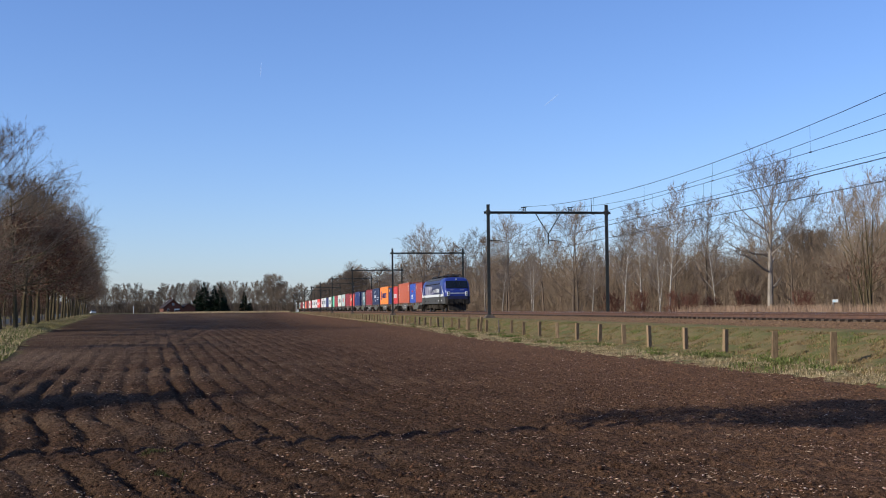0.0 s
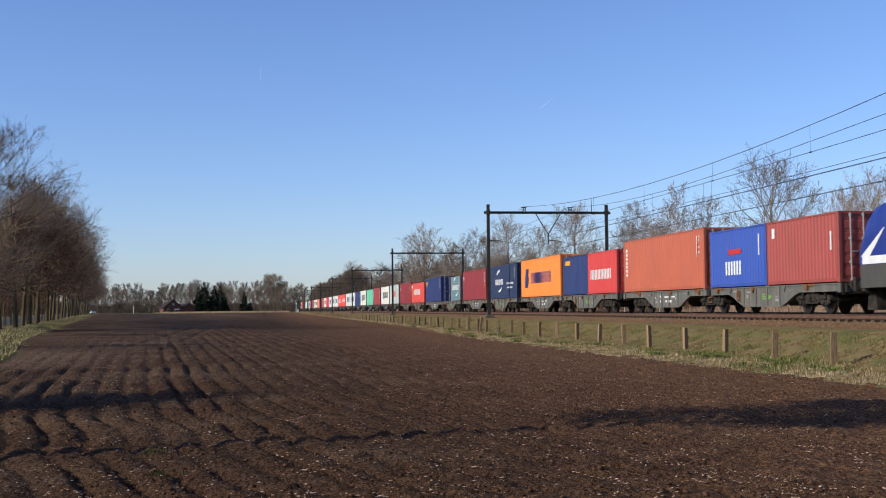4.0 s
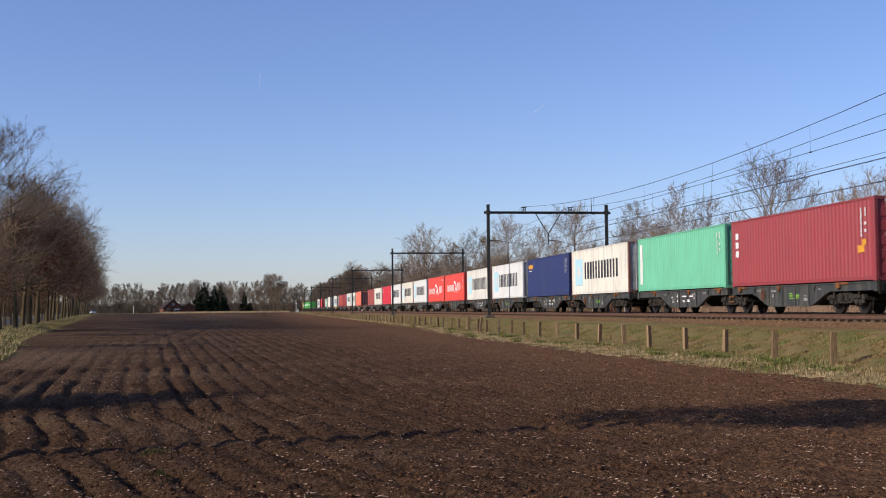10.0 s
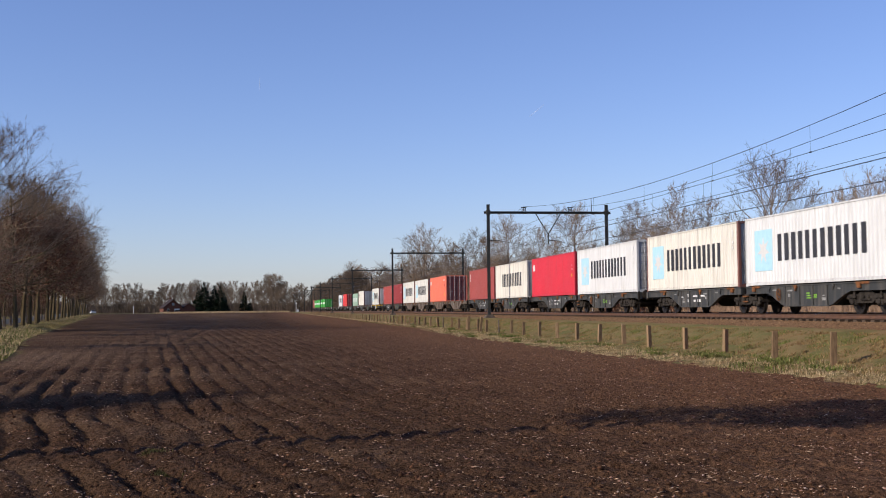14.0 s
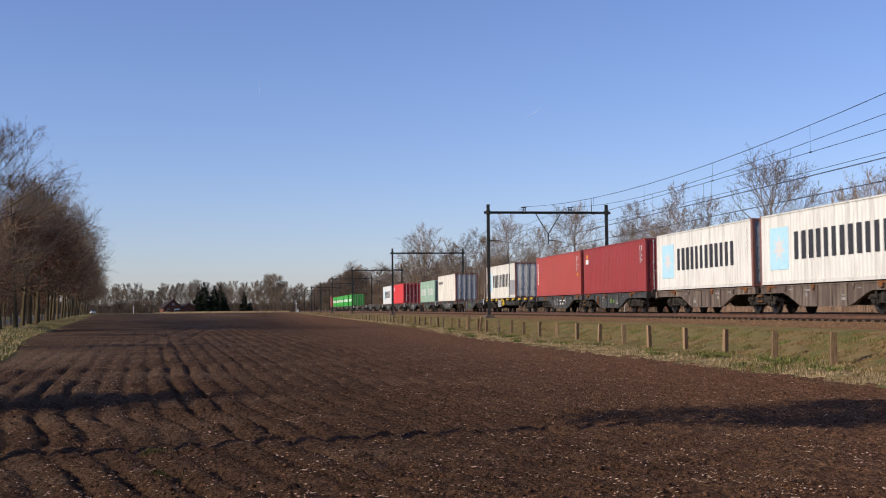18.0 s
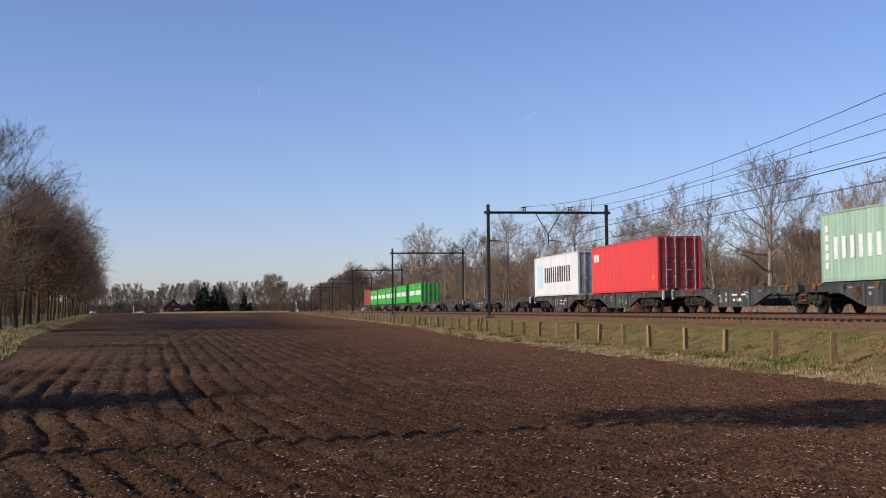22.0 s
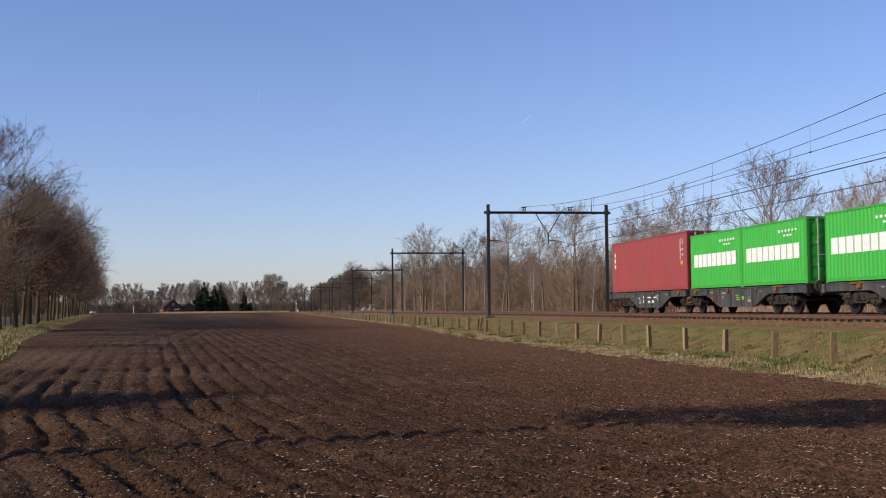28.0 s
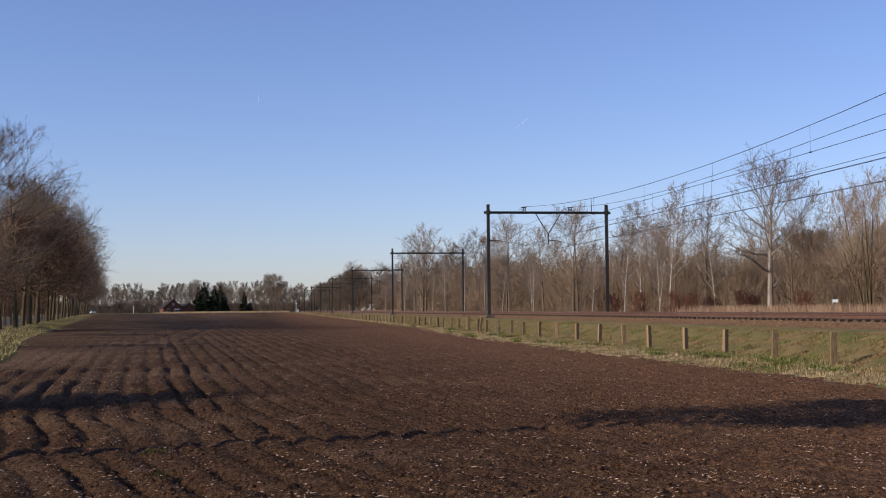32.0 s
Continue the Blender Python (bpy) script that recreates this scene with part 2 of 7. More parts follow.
MARK_SKY = mat("pale_blue_emblem", (0.50, 0.77, 0.87), (0.40, 0.68, 0.80), 0.6, scale=5, fine=40, bump=0)
MARK_NAVY = mat("navy_marking", (0.020, 0.030, 0.16), None, 0.6, scale=5, fine=40, bump=0)
MARK_PINK = mat("salmon_marking", (0.75, 0.24, 0.18), None, 0.6, scale=5, fine=40, bump=0)
MARK_AMBER = mat("amber_marking", (0.80, 0.36, 0.03), None, 0.6, scale=5, fine=40, bump=0)
MARK_RED = mat("red_marking", (0.55, 0.03, 0.03), None, 0.6, scale=5, fine=40, bump=0)
ROD = mat("galvanised_rod", (0.55, 0.55, 0.54), (0.38, 0.38, 0.37), 0.5, 0.4, scale=4, fine=40, bump=0)


# ---- mesh helpers
class Shape:
    """Vertices and faces gathered for one mesh."""

    def __init__(self):
        self.v, self.f = [], []

    def poly(self, rings, closed=True, caps=True):
        """Skin over rings of equal length."""
        base, k = len(self.v), len(rings[0])
        for r in rings:
            self.v.extend(r)
        for i in range(len(rings) - 1):
            for j in range(k if closed else k - 1):
                a, b = base + i * k + j, base + i * k + (j + 1) % k
                self.f.append((a, b, b + k, a + k))
        if caps and closed:
            self.f.append(tuple(base + j for j in reversed(range(k))))
            self.f.append(tuple(base + (len(rings) - 1) * k + j for j in range(k)))
        return self

    def box(self, x0, x1, y0, y1, z0, z1, c=0.0):
        """A box, its four upright edges cut by c."""
        if c:
            ring = [(x0 + c, y0), (x1 - c, y0), (x1, y0 + c), (x1, y1 - c), (x1 - c, y1), (x0 + c, y1), (x0, y1 - c), (x0, y0 + c)]
        else:
            ring = [(x0, y0), (x1, y0), (x1, y1), (x0, y1)]
        return self.poly([[(x, y, z0) for x, y in ring], [(x, y, z1) for x, y in ring]])

    def prism(self, outline, x0, x1):
        """An outline in (y, z), given a thickness in x."""
        return self.poly([[(x0, y, z) for y, z in outline], [(x1, y, z) for y, z in outline]])

    def prism_y(self, outline, y0, y1):
        """An outline in (x, z), drawn out along y."""
        return self.poly([[(x, y1, z) for x, z in outline], [(x, y0, z) for x, z in outline]])

    def drum(self, p, axis, r, h, k=16, bevel=0.0):
        """A round bar about an axis letter, from p, h long."""
        rings = []
        prof = [(0, r), (h, r)] if not bevel else [(0, r - bevel), (bevel, r), (h - bevel, r), (h, r - bevel)]
        for d, q in prof:
            ring = []
            for i in range(k):
                a = 2 * math.pi * i / k
                c, s = q * math.cos(a), q * math.sin(a)
                ring.append({"x": (p[0] + d, p[1] + c, p[2] + s), "y": (p[0] - c, p[1] + d, p[2] + s), "z": (p[0] + c, p[1] + s, p[2] + d)}[axis])
            rings.append(ring)
        return self.poly(rings)

    def tube(self, pts, radii, k=3):
        """A tapered round branch or wire through points."""
        rings = []
        n = len(pts)
        for i, p in enumerate(pts):
            d = Vector(pts[min(i + 1, n - 1)]) - Vector(pts[max(i - 1, 0)])
            d = d.normalized() if d.length > 1e-9 else Vector((0, 0, 1))
            u = d.cross(Vector((0.31, 0.95, 0.1))).normalized() if abs(d.y) < 0.9 else d.cross(Vector((1, 0, 0))).normalized()
            w = d.cross(u)
            r = radii[i]
            rings.append([tuple(Vector(p) + u * (r * math.cos(2 * math.pi * j / k)) + w * (r * math.sin(2 * math.pi * j / k))) for j in range(k)])
        return self.poly(rings, caps=k > 3)

    def mesh(self, name, material, smooth=False):
        me = bpy.data.meshes.new(name)
        me.from_pydata(self.v, [], self.f)
        me.materials.append(material)
        if smooth:
            me.polygons.foreach_set("use_smooth", [True] * len(me.polygons))
        me.update()
        return me


def part(name, shape, material, parent=None, label="", smooth=False, at=None):
    """Links a shape (or a mesh) as one object, under a thing or part."""
    me = shape if isinstance(shape, bpy.types.Mesh) else shape.mesh(name, material, smooth)
    ob = new(name, me)
    ob.parent = parent
    if at is not None:
        ob.matrix_basis = at
    if label:
        ob["label"] = label
    return ob


def quick(name, verts, faces, material, smooth=False):
    """A mesh from arrays of vertices and of equal-sided faces."""
    me = bpy.data.meshes.new(name)
    verts, faces = np.asarray(verts, dtype=np.float32), np.asarray(faces, dtype=np.int32)
    k = faces.shape[1]
    me.vertices.add(len(verts))
    me.vertices.foreach_set("co", verts.ravel())
    me.loops.add(faces.size)
    me.loops.foreach_set("vertex_index", faces.ravel())
    me.polygons.add(len(faces))
    me.polygons.foreach_set("loop_start", np.arange(0, faces.size, k, dtype=np.int32))
    me.materials.append(material)
    me.update(calc_edges=True)
    if smooth:
        me.polygons.foreach_set("use_smooth", np.ones(len(faces), dtype=bool))
    me.validate()
    return me


# ---- ground
def step(a, b, v):
    u = np.clip((v - a) / (b - a), 0, 1)
    return u * u * (3 - 2 * u)


def verge_x(y):
    """Where the field ends at the road's grass verge."""
    return -4.6 - 0.122 * y + 1.3 * step(-75, -40, -y)


def edge_x(y):
    """Where the field ends at the railway's grass strip."""
    return np.interp(y, [0, 21, 31, 41, 60, 76, 96, 160, 500], [12.3, 11.85, 11.6, 11.4, 11.2, 11.6, 12.8, 13.3, 13.3])


def wave(x, y, seed, size):
    """Smooth random ground, -1 to 1, with lumps of about that size in metres."""
    rng = np.random.RandomState(seed)
    out = np.zeros_like(x)
    for i in range(7):
        a, k, p = rng.uniform(0, math.pi), rng.uniform(0.6, 1.7) * 2 * math.pi / size, rng.uniform(0, 6.28)
        out += np.sin(k * (x * math.cos(a) + y * math.sin(a)) + p + 1.3 * np.sin(0.37 * k * (y * math.cos(a) - x * math.sin(a)) + p))
    return out / 3.2


def level(x, y):
    """Lie of the land, without furrows."""
    field = 0.75 * step(30, 480, np.abs(y))
    bank = np.interp(x, [11.6, 13.9, 15.0, 17.3, 18.2, 29.6, 31.0, 34.0, 60.0], [0, 0.04, 0.13, 0.68, 0.80, 0.80, 0.55, 0.20, 0.25])
    on = (x > 11.6)
    lift = np.where(on, np.maximum(bank, field * np.clip(1 - (x - 12.9) / 3.0, 0, 1)), field)
    lift = np.where(x > 33, np.maximum(lift, field), lift)
    side = verge_x(y)
    v = step(0, 1.2, side - x) * 0.22
    return lift + v


def lumps(x, y, seed, cell):
    """Uneven heights of clods about cell metres across, 0 to 1: two crossed fields of rounded cells."""
    out = np.zeros_like(x)
    for k, a in enumerate((0.35, 1.22)):
        u = (x * math.cos(a) + y * math.sin(a)) / cell
        v = (y * math.cos(a) - x * math.sin(a)) / cell + 0.5 * np.floor(u)
        iu, iv = np.floor(u), np.floor(v)
        h = np.abs(np.sin(iu * 127.1 + iv * 311.7 + seed * 17.3 + k * 71.7) * 43758.5453) % 1.0
        round_ = np.clip(1 - (2 * (u - iu) - 1) ** 2, 0, 1) * np.clip(1 - (2 * (v - iv) - 1) ** 2, 0, 1)
        out = np.maximum(out, h * h * np.sqrt(round_))
    return out


def furrows(x, y):
    """Height of the tilled rows, which fan out between the line and the road."""
    side = -4.6 - 0.122 * y
    inside = step(0.0, 0.8, x - verge_x(y)) * step(0.0, 0.5, edge_x(y) - x)
    bend = 0.006 * np.clip(26 - y, 0, 30) ** 2
    q = (12.9 - x + bend) / (12.9 - side) * 40.0
    wob = 0.13 * wave(x, y, 3, 6.0) + 0.02 * wave(x, y, 4, 1.1)
    part_ = np.abs((q + wob) % 1.0 - 0.5)
    row = 0.45 - 1.5 * np.exp(-(part_ / 0.13) ** 2) + 0.30 * np.cos(2 * math.pi * (q + wob)) - 0.45 * np.exp(-((np.abs((q + 0.7 * wob) % 1.0 - 0.06)) / 0.06) ** 2)
    strength = (0.44 + 0.68 * step(-7.5, 0.0, -x)) * np.clip(0.85 + 0.40 * wave(x, y, 8, 7.0) + 0.22 * wave(x, y, 9, 2.2), 0.35, 1.45)
    rng = np.random.RandomState(5)
    depth = rng.uniform(0.6, 1.15, 64)
    deep = depth[np.clip(np.floor(q + wob).astype(int), 0, 63)]
    strength = strength * (1 - 0.55 * step(24, 40, y) * step(1.0, 6.0, -x))
    h = 0.056 * row * strength * deep
    h += 0.016 * wave(x, y, 11, 2.3) + 0.013 * wave(x, y, 12, 0.55) + 0.012 * wave(x, y, 13, 0.21)
    near = np.clip(1.3 - y / 70.0, 0.25, 1)
    patchy = np.clip(0.6 + 0.6 * wave(x, y, 16, 1.7), 0.15, 1.4)
    h += near * patchy * (0.036 * lumps(x, y, 1, 0.30) + 0.026 * lumps(x, y, 2, 0.17)) - 0.012
    # a tractor's mark across the rows
    for off in (0.0, 1.9):
        h -= 0.07 * np.exp(-((x + 4.1 + off + 0.005 * (y - 85)) / 0.22) ** 2) * step(46, 56, y) * step(-135, -115, -y)
    return h * inside * np.clip(1.25 - y / 400.0, 0.3, 1)


def graded(start, stop, fine, grow, top):
    out, s = [start], fine
    while out[-1] < stop:
        out.append(out[-1] + s)
        s = min(s * grow, top)
    return out


def build_ground():
    xs = sorted(set([-a for a in graded(9.0, 2600, 0.09, 1.06, 400)] + list(np.arange(-8.93, 13.6, 0.08)) + graded(13.6, 2600, 0.12, 1.07, 400)))
    ys = sorted(set([-a for a in graded(-8.0, 2600, 0.3, 1.15, 500)] + list(np.arange(8.05, 22.0, 0.072)) + graded(22.0, 3200, 0.075, 1.0100, 400)))
    xs, ys = np.array(xs), np.array(ys)
    gx, gy = np.meshgrid(xs, ys)
    rng = np.random.RandomState(2)
    gz = level(gx, gy) + furrows(gx, gy)
    rough = ((gx > edge_x(gy)) | (gx < verge_x(gy))) & (gy < 300)
    gz += np.where(rough, 0.05 * wave(gx, gy, 21, 1.3) + 0.03 * wave(gx, gy, 22, 0.5), 0) * np.where((gx > 18.0) & (gx < 30), 0.3, 1)
    gz += np.where((gx < edge_x(gy)) & (gx > verge_x(gy)) & (gy < 90) & (gy > 5), rng.uniform(-0.017, 0.017, gx.shape) * (0.7 + 0.5 * np.clip(wave(gx, gy, 25, 0.8), -1, 1)), 0)
    verts = np.stack([gx, gy, gz], -1).reshape(-1, 3)
    ny, nx = gx.shape
    idx = np.arange(nx * ny).reshape(ny, nx)
    faces = np.stack([idx[:-1, :-1], idx[:-1, 1:], idx[1:, 1:], idx[1:, :-1]], -1).reshape(-1, 4)
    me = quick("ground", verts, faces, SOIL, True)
    for m in (TURF, LITTER, MEADOW):
        me.materials.append(m)
    cx = (gx[:-1, :-1] + gx[1:, 1:]) / 2
    cy = (gy[:-1, :-1] + gy[1:, 1:]) / 2
    jit = 0.25 * wave(cx, cy, 31, 1.1)
    which = np.zeros(cx.shape, dtype=np.int32)
    which[(cx > edge_x(cy) + 0.15 + jit) | (cx < verge_x(cy) + jit)] = 1
    which[cx > 31.5] = 2
    which[(cy > 500) | (cy < -300) | (cx < -120) | (cx > 400)] = 3
    me.polygons.foreach_set("material_index", which.ravel())
    ob = new("ground", me)
    tagged(ob, "dark brown tilled field with grass banks beside a railway", "ground", kind="structure")


build_ground()


# ---- the line: ballast, sleepers, rails
LINE_FROM, LINE_TO = -860.0, 1000.0


def build_track():
    bed = Shape()
    bed.prism_y([(17.6, 0.70), (19.55, 0.83), (20.2, 0.99), (27.8, 0.99), (28.5, 0.83), (29.4, 0.76), (29.4, 0.5), (17.6, 0.5)], LINE_FROM, LINE_TO)
    b = part("ballast_bed", bed, GRAVEL)
    tagged(b, "brown ballast bed under two railway tracks", "ballast", kind="structure")
    rng = np.random.RandomState(4)
    # loose stones on the shoulder
    n = 15000
    y = 24 + 90 * rng.rand(n) ** 1.6
    x = 17.5 + 3.2 * rng.rand(n)
    z = np.interp(x, [17.6, 19.55, 20.2, 21], [0.70, 0.83, 0.99, 0.99])
    part_stuff("ballast_stones", x, y, z, 0.020, 0.045, BALLAST, 41, "loose brown ballast stones along the track shoulder", "ballast")
    for name, mid in (("railway_track", NEAR), ("railway_track", FAR)):
        t = new(name)
        t.location = (mid, 0, 1.04)
        tagged(t, "rusty steel rails on concrete sleepers in brown ballast", "track", group="railway tracks", kind="structure")
        for sx in (-0.755, 0.755):
            r = Shape()
            r.prism_y([(sx - 0.07, 0.05), (sx + 0.07, 0.05), (sx + 0.07, 0.065), (sx + 0.012, 0.085), (sx + 0.012, 0.17), (sx + 0.036, 0.18),
                       (sx + 0.036, 0.205), (sx - 0.036, 0.205), (sx - 0.036, 0.18), (sx - 0.012, 0.17), (sx - 0.012, 0.085), (sx - 0.07, 0.065)], LINE_FROM, LINE_TO)
            rail = part("rail", r, RAILHEAD, t)
            h = Shape()
            h.box(sx - 0.031, sx + 0.031, LINE_FROM, LINE_TO, 0.2051, 0.21)
            part("running_surface", h, SHINE, rail, "polished rail head")
        s = Shape()
        s.prism_y([(-1.26, -0.06), (1.26, -0.06), (1.26, 0.03), (0.95, 0.05), (0.5, 0.05), (0.3, 0.015), (-0.3, 0.015), (-0.5, 0.05), (-0.95, 0.05), (-1.26, 0.03)], -0.12, 0.12)
        me = s.mesh("sleeper", SLEEPER)
        y0, y1 = (24.0, 120.0) if mid == NEAR else (36.0, 100.0)
        for i in range(int((y1 - y0) / 0.6)):
            part("sleeper", me, None, t, at=pose(0, y0 + 0.6 * i, 0.0, rz=random.uniform(-0.4, 0.4)))
        rest = Shape()
        for a, e in ((LINE_FROM + 2, y0 - 0.3), (y1 + 0.3, LINE_TO - 2)):
            for i in range(int((e - a) / 0.6)):
                yy = a + 0.6 * i
                rest.box(-1.26, 1.26, yy - 0.12, yy + 0.12, -0.05, 0.045)
        tagged(part("sleepers", rest, SLEEPER, t), kind="stuff")


def rocks(rng, n):
    """n squat random stones: an octahedron each."""
    base = np.array([(1, 0, 0), (0, 1, 0), (-1, 0, 0), (0, -1, 0), (0, 0, 0.8), (0, 0, -0.6)])
    v = base[None] * rng.uniform(0.6, 1.25, (n, 6, 1))
    a = rng.uniform(0, 6.28, n)
    c, s = np.cos(a), np.sin(a)
    v = np.stack([v[..., 0] * c[:, None] - v[..., 1] * s[:, None], v[..., 0] * s[:, None] + v[..., 1] * c[:, None], v[..., 2]], -1)
    f = np.array([(0, 1, 4), (1, 2, 4), (2, 3, 4), (3, 0, 4), (1, 0, 5), (2, 1, 5), (3, 2, 5), (0, 3, 5)])
    return v, f


def part_stuff(name, x, y, z, small, large, material, seed, label, category, flat=1.0, long=1.0):
    rng = np.random.RandomState(seed)
    n = len(x)
    v, f = rocks(rng, n)
    size = small + (large - small) * rng.rand(n) ** 2
    v = v * size[:, None, None]
    v[..., 2] *= flat
    if long != 1.0:
        a = rng.uniform(0, 6.28, n)
        d = np.stack([np.cos(a), np.sin(a)], -1)
        along = (v[..., :2] * d[:, None]).sum(-1)
        v[..., :2] += (long - 1) * along[..., None] * d[:, None]
    v += np.stack([x, y, z], -1)[:, None]
    faces = (f[None] + 6 * np.arange(n)[:, None, None]).reshape(-1, 3)
    ob = new(name, quick(name, v.reshape(-1, 3), faces, material))
    tagged(ob, label, category, kind="stuff")
    return ob


build_track()


# ---- portals of the overhead line
PORTALS = [-46.5, 23.4, 95.2, 165.3, 237.3, 302.0, 360.0, 419.0, 482.0, 545.0, 610.0, 675.0]
X_A, X_B = 18.9, 29.05
BEAM = 1.6 + 7.93


def build_portals():
    t = new("catenary_portal")
    t.location = (0, 0, 0)
    tagged(t, "dark steel portal frame carrying the overhead line", "portal", group="overhead line portals")

    def mast(x, top):
        s = Shape()
        w = 0.115
        s.prism_z = None
        ring = [(-w, -w), (w, -w), (w, -w + 0.03), (0.02, -w + 0.03), (0.02, w - 0.03), (w, w - 0.03), (w, w), (-w, w), (-w, w - 0.03), (-0.02, w - 0.03), (-0.02, -w + 0.03), (-w, -w + 0.03)]
        s.poly([[(x + a, b, 0.95) for a, b in ring], [(x + a, b, top) for a, b in ring]])
        m = part("mast", s, MAST, t)
        c = Shape()
        c.box(x - 0.16, x + 0.16, -0.16, 0.16, BEAM - 0.17, BEAM + 0.20, 0.03)
        part("clamp", c, MAST, m)
        e = Shape()
        e.box(x - 0.14, x + 0.14, -0.14, 0.14, top, top + 0.05, 0.02)
        part("mast_cap", e, MAST, m)
        return m

    mast(X_A, BEAM + 0.62)
    mast(X_B, BEAM + 0.62)
    b = Shape()
    for z0, z1 in ((BEAM - 0.10, BEAM - 0.055), (BEAM + 0.055, BEAM + 0.10)):
        b.box(X_A - 0.35, X_B + 0.35, -0.11, 0.11, z0, z1)
    b.box(X_A - 0.35, X_B + 0.35, -0.02, 0.02, BEAM - 0.06, BEAM + 0.06)
    part("crossbeam", b, MAST, t)
    for x in (NEAR, FAR - 0.1):
        s = Shape()
        s.box(x - 0.17, x - 0.12, -0.04, 0.04, BEAM + 0.1, BEAM + 0.42)
        s.box(x + 0.12, x + 0.17, -0.04, 0.04, BEAM + 0.1, BEAM + 0.42)
        s.box(x - 0.22, x + 0.22, -0.06, 0.06, BEAM + 0.40, BEAM + 0.47)
        br = part("saddle", s, MAST, t)
        i = Shape()
        for q in range(4):
            i.drum((x, 0, BEAM + 0.14 + 0.06 * q), "z", 0.075 if q % 2 == 0 else 0.045, 0.05, 10)
        part("insulator", i, CERAMIC, br, "brown ribbed insulator")
    r = Shape()
    r.tube([(FAR + 1.75, 0, BEAM + 0.1), (FAR + 1.75, 0, BEAM + 1.25)], [0.03, 0.02], 6)
    part("spike", r, MAST, t)
    mid = 24.0
    v = Shape()
    for x in (mid - 1.05, mid + 1.05):
        v.tube([(x, 0, BEAM - 0.1), (mid, 0, 7.72)], [0.04, 0.04], 6)
    v.tube([(mid, 0, 7.75), (mid, 0, 6.9)], [0.06, 0.06], 6)
    part("drop_bracket", v, MAST, t)
    for x0, x1 in ((X_A, NEAR - 0.9), (mid, FAR - 0.8)):
        a = Shape()
        a.tube([(x0, 0, 7.2), (x0 + 0.7, 0, 7.22)], [0.03, 0.03], 6)
        a.tube([(x0 + 0.7, 0, 7.22), (x1 + 0.9, 0, 6.82)], [0.02, 0.018], 5)
        arm = part("registration_arm", a, MAST, t)
        i = Shape()
        for q in range(3):
            i.drum((x0 + 0.25 + 0.1 * q, 0, 7.21), "x", 0.07, 0.05, 10)
        part("insulator", i, CERAMIC, arm, "brown ribbed insulator")
    # the foundations stay in the ground, one under each mast
    f = Shape()
    f.box(-0.42, 0.42, -0.42, 0.42, -0.5, 0.16, 0.05)
    f.box(-0.30, 0.30, -0.30, 0.30, 0.16, 0.26, 0.05)
    fm = f.mesh("foundation", CONCRETE)
    for i, y in enumerate(PORTALS):
        p = t if i == 0 else copy_thing(t, pose(0, y, 0))
        if i == 0:
            t.location = (0, y, 0)
        for x, z in ((X_A, 0.80), (X_B, 0.74)):
            ob = part("mast_foundation", fm, None, None, at=pose(x, y, z))
            tagged(ob, "stained concrete foundation block under a mast", "foundation", group="mast foundations")


build_portals()


def build_wires():
    for x, group in ((NEAR, 1), (FAR, 2)):
        t = new("overhead_line")
        t.location = (x, 0, 0)
        tagged(t, "thin dark catenary wires with droppers above a track", "overhead line", group="overhead lines")
        mess, aux, drop, run_m, run_a = Shape(), Shape(), Shape(), [], []
        zs, za, zc = BEAM + 0.5, 1.6 + 6.1 + 0.25 * (group - 1), 1.6 + 5.18
        for a, b in zip(PORTALS, PORTALS[1:]):
            sag = (1.42 if group == 1 else 1.50) * ((b - a) / 70.0) ** 2
            n = 16
            slack = 0.05 if group == 2 else 1.0

            def hang(u):
                """Height of the messenger wire along a span; the far one is drawn tighter."""
                return zs - 4 * sag * u * (1 - u) * (slack + (1 - slack) * u)
            pts = [(0, a + (b - a) * i / n, hang(i / n)) for i in range(n + 1)]
            run_m += pts[1 if run_m else 0:]
            ap = [(0, a + (b - a) * i / n, za + 0.35 * abs(2 * i / n - 1) ** 3) for i in range(n + 1)]
            run_a += ap[1 if run_a else 0:]
            for k in range(1, 7):
                u = k / 7
                y = a + (b - a) * u
                drop.tube([(0, y, hang(u)), (0, y, za + 0.35 * abs(2 * u - 1) ** 3)], [0.006, 0.006], 3)
                drop.tube([(0, y + 1.2, za + 0.35 * abs(2 * u - 1) ** 3), (0, y + 1.2, zc)], [0.006, 0.006], 3)
                drop.box(-0.02, 0.02, y - 0.06, y + 0.06, za - 0.03 + 0.35 * abs(2 * u - 1) ** 3, za + 0.03 + 0.35 * abs(2 * u - 1) ** 3)
        mess.tube(run_m, [0.014] * len(run_m), 4)
        aux.tube(run_a, [0.012] * len(run_a), 4)
        for off in (-0.05, 0.05):
            con = Shape()
            con.tube([(off, y, zc) for y in PORTALS], [0.010] * len(PORTALS), 4)
            part("contact_wire", con, WIRE, t)
        part("messenger_wire", mess, WIRE, t)
        part("auxiliary_wire", aux, WIRE, t)
        tagged(part("droppers", drop, WIRE, t), kind="stuff")


build_wires()


# ---- the train
MOVING = []   # (thing, place along the line at the start)
WHEELS = []   # wheelsets by their place on the bogie and radius


def set_on_line(ob, y, z):
    ob.matrix_basis = pose(NEAR, y, z)
    MOVING.append((ob, y, z))


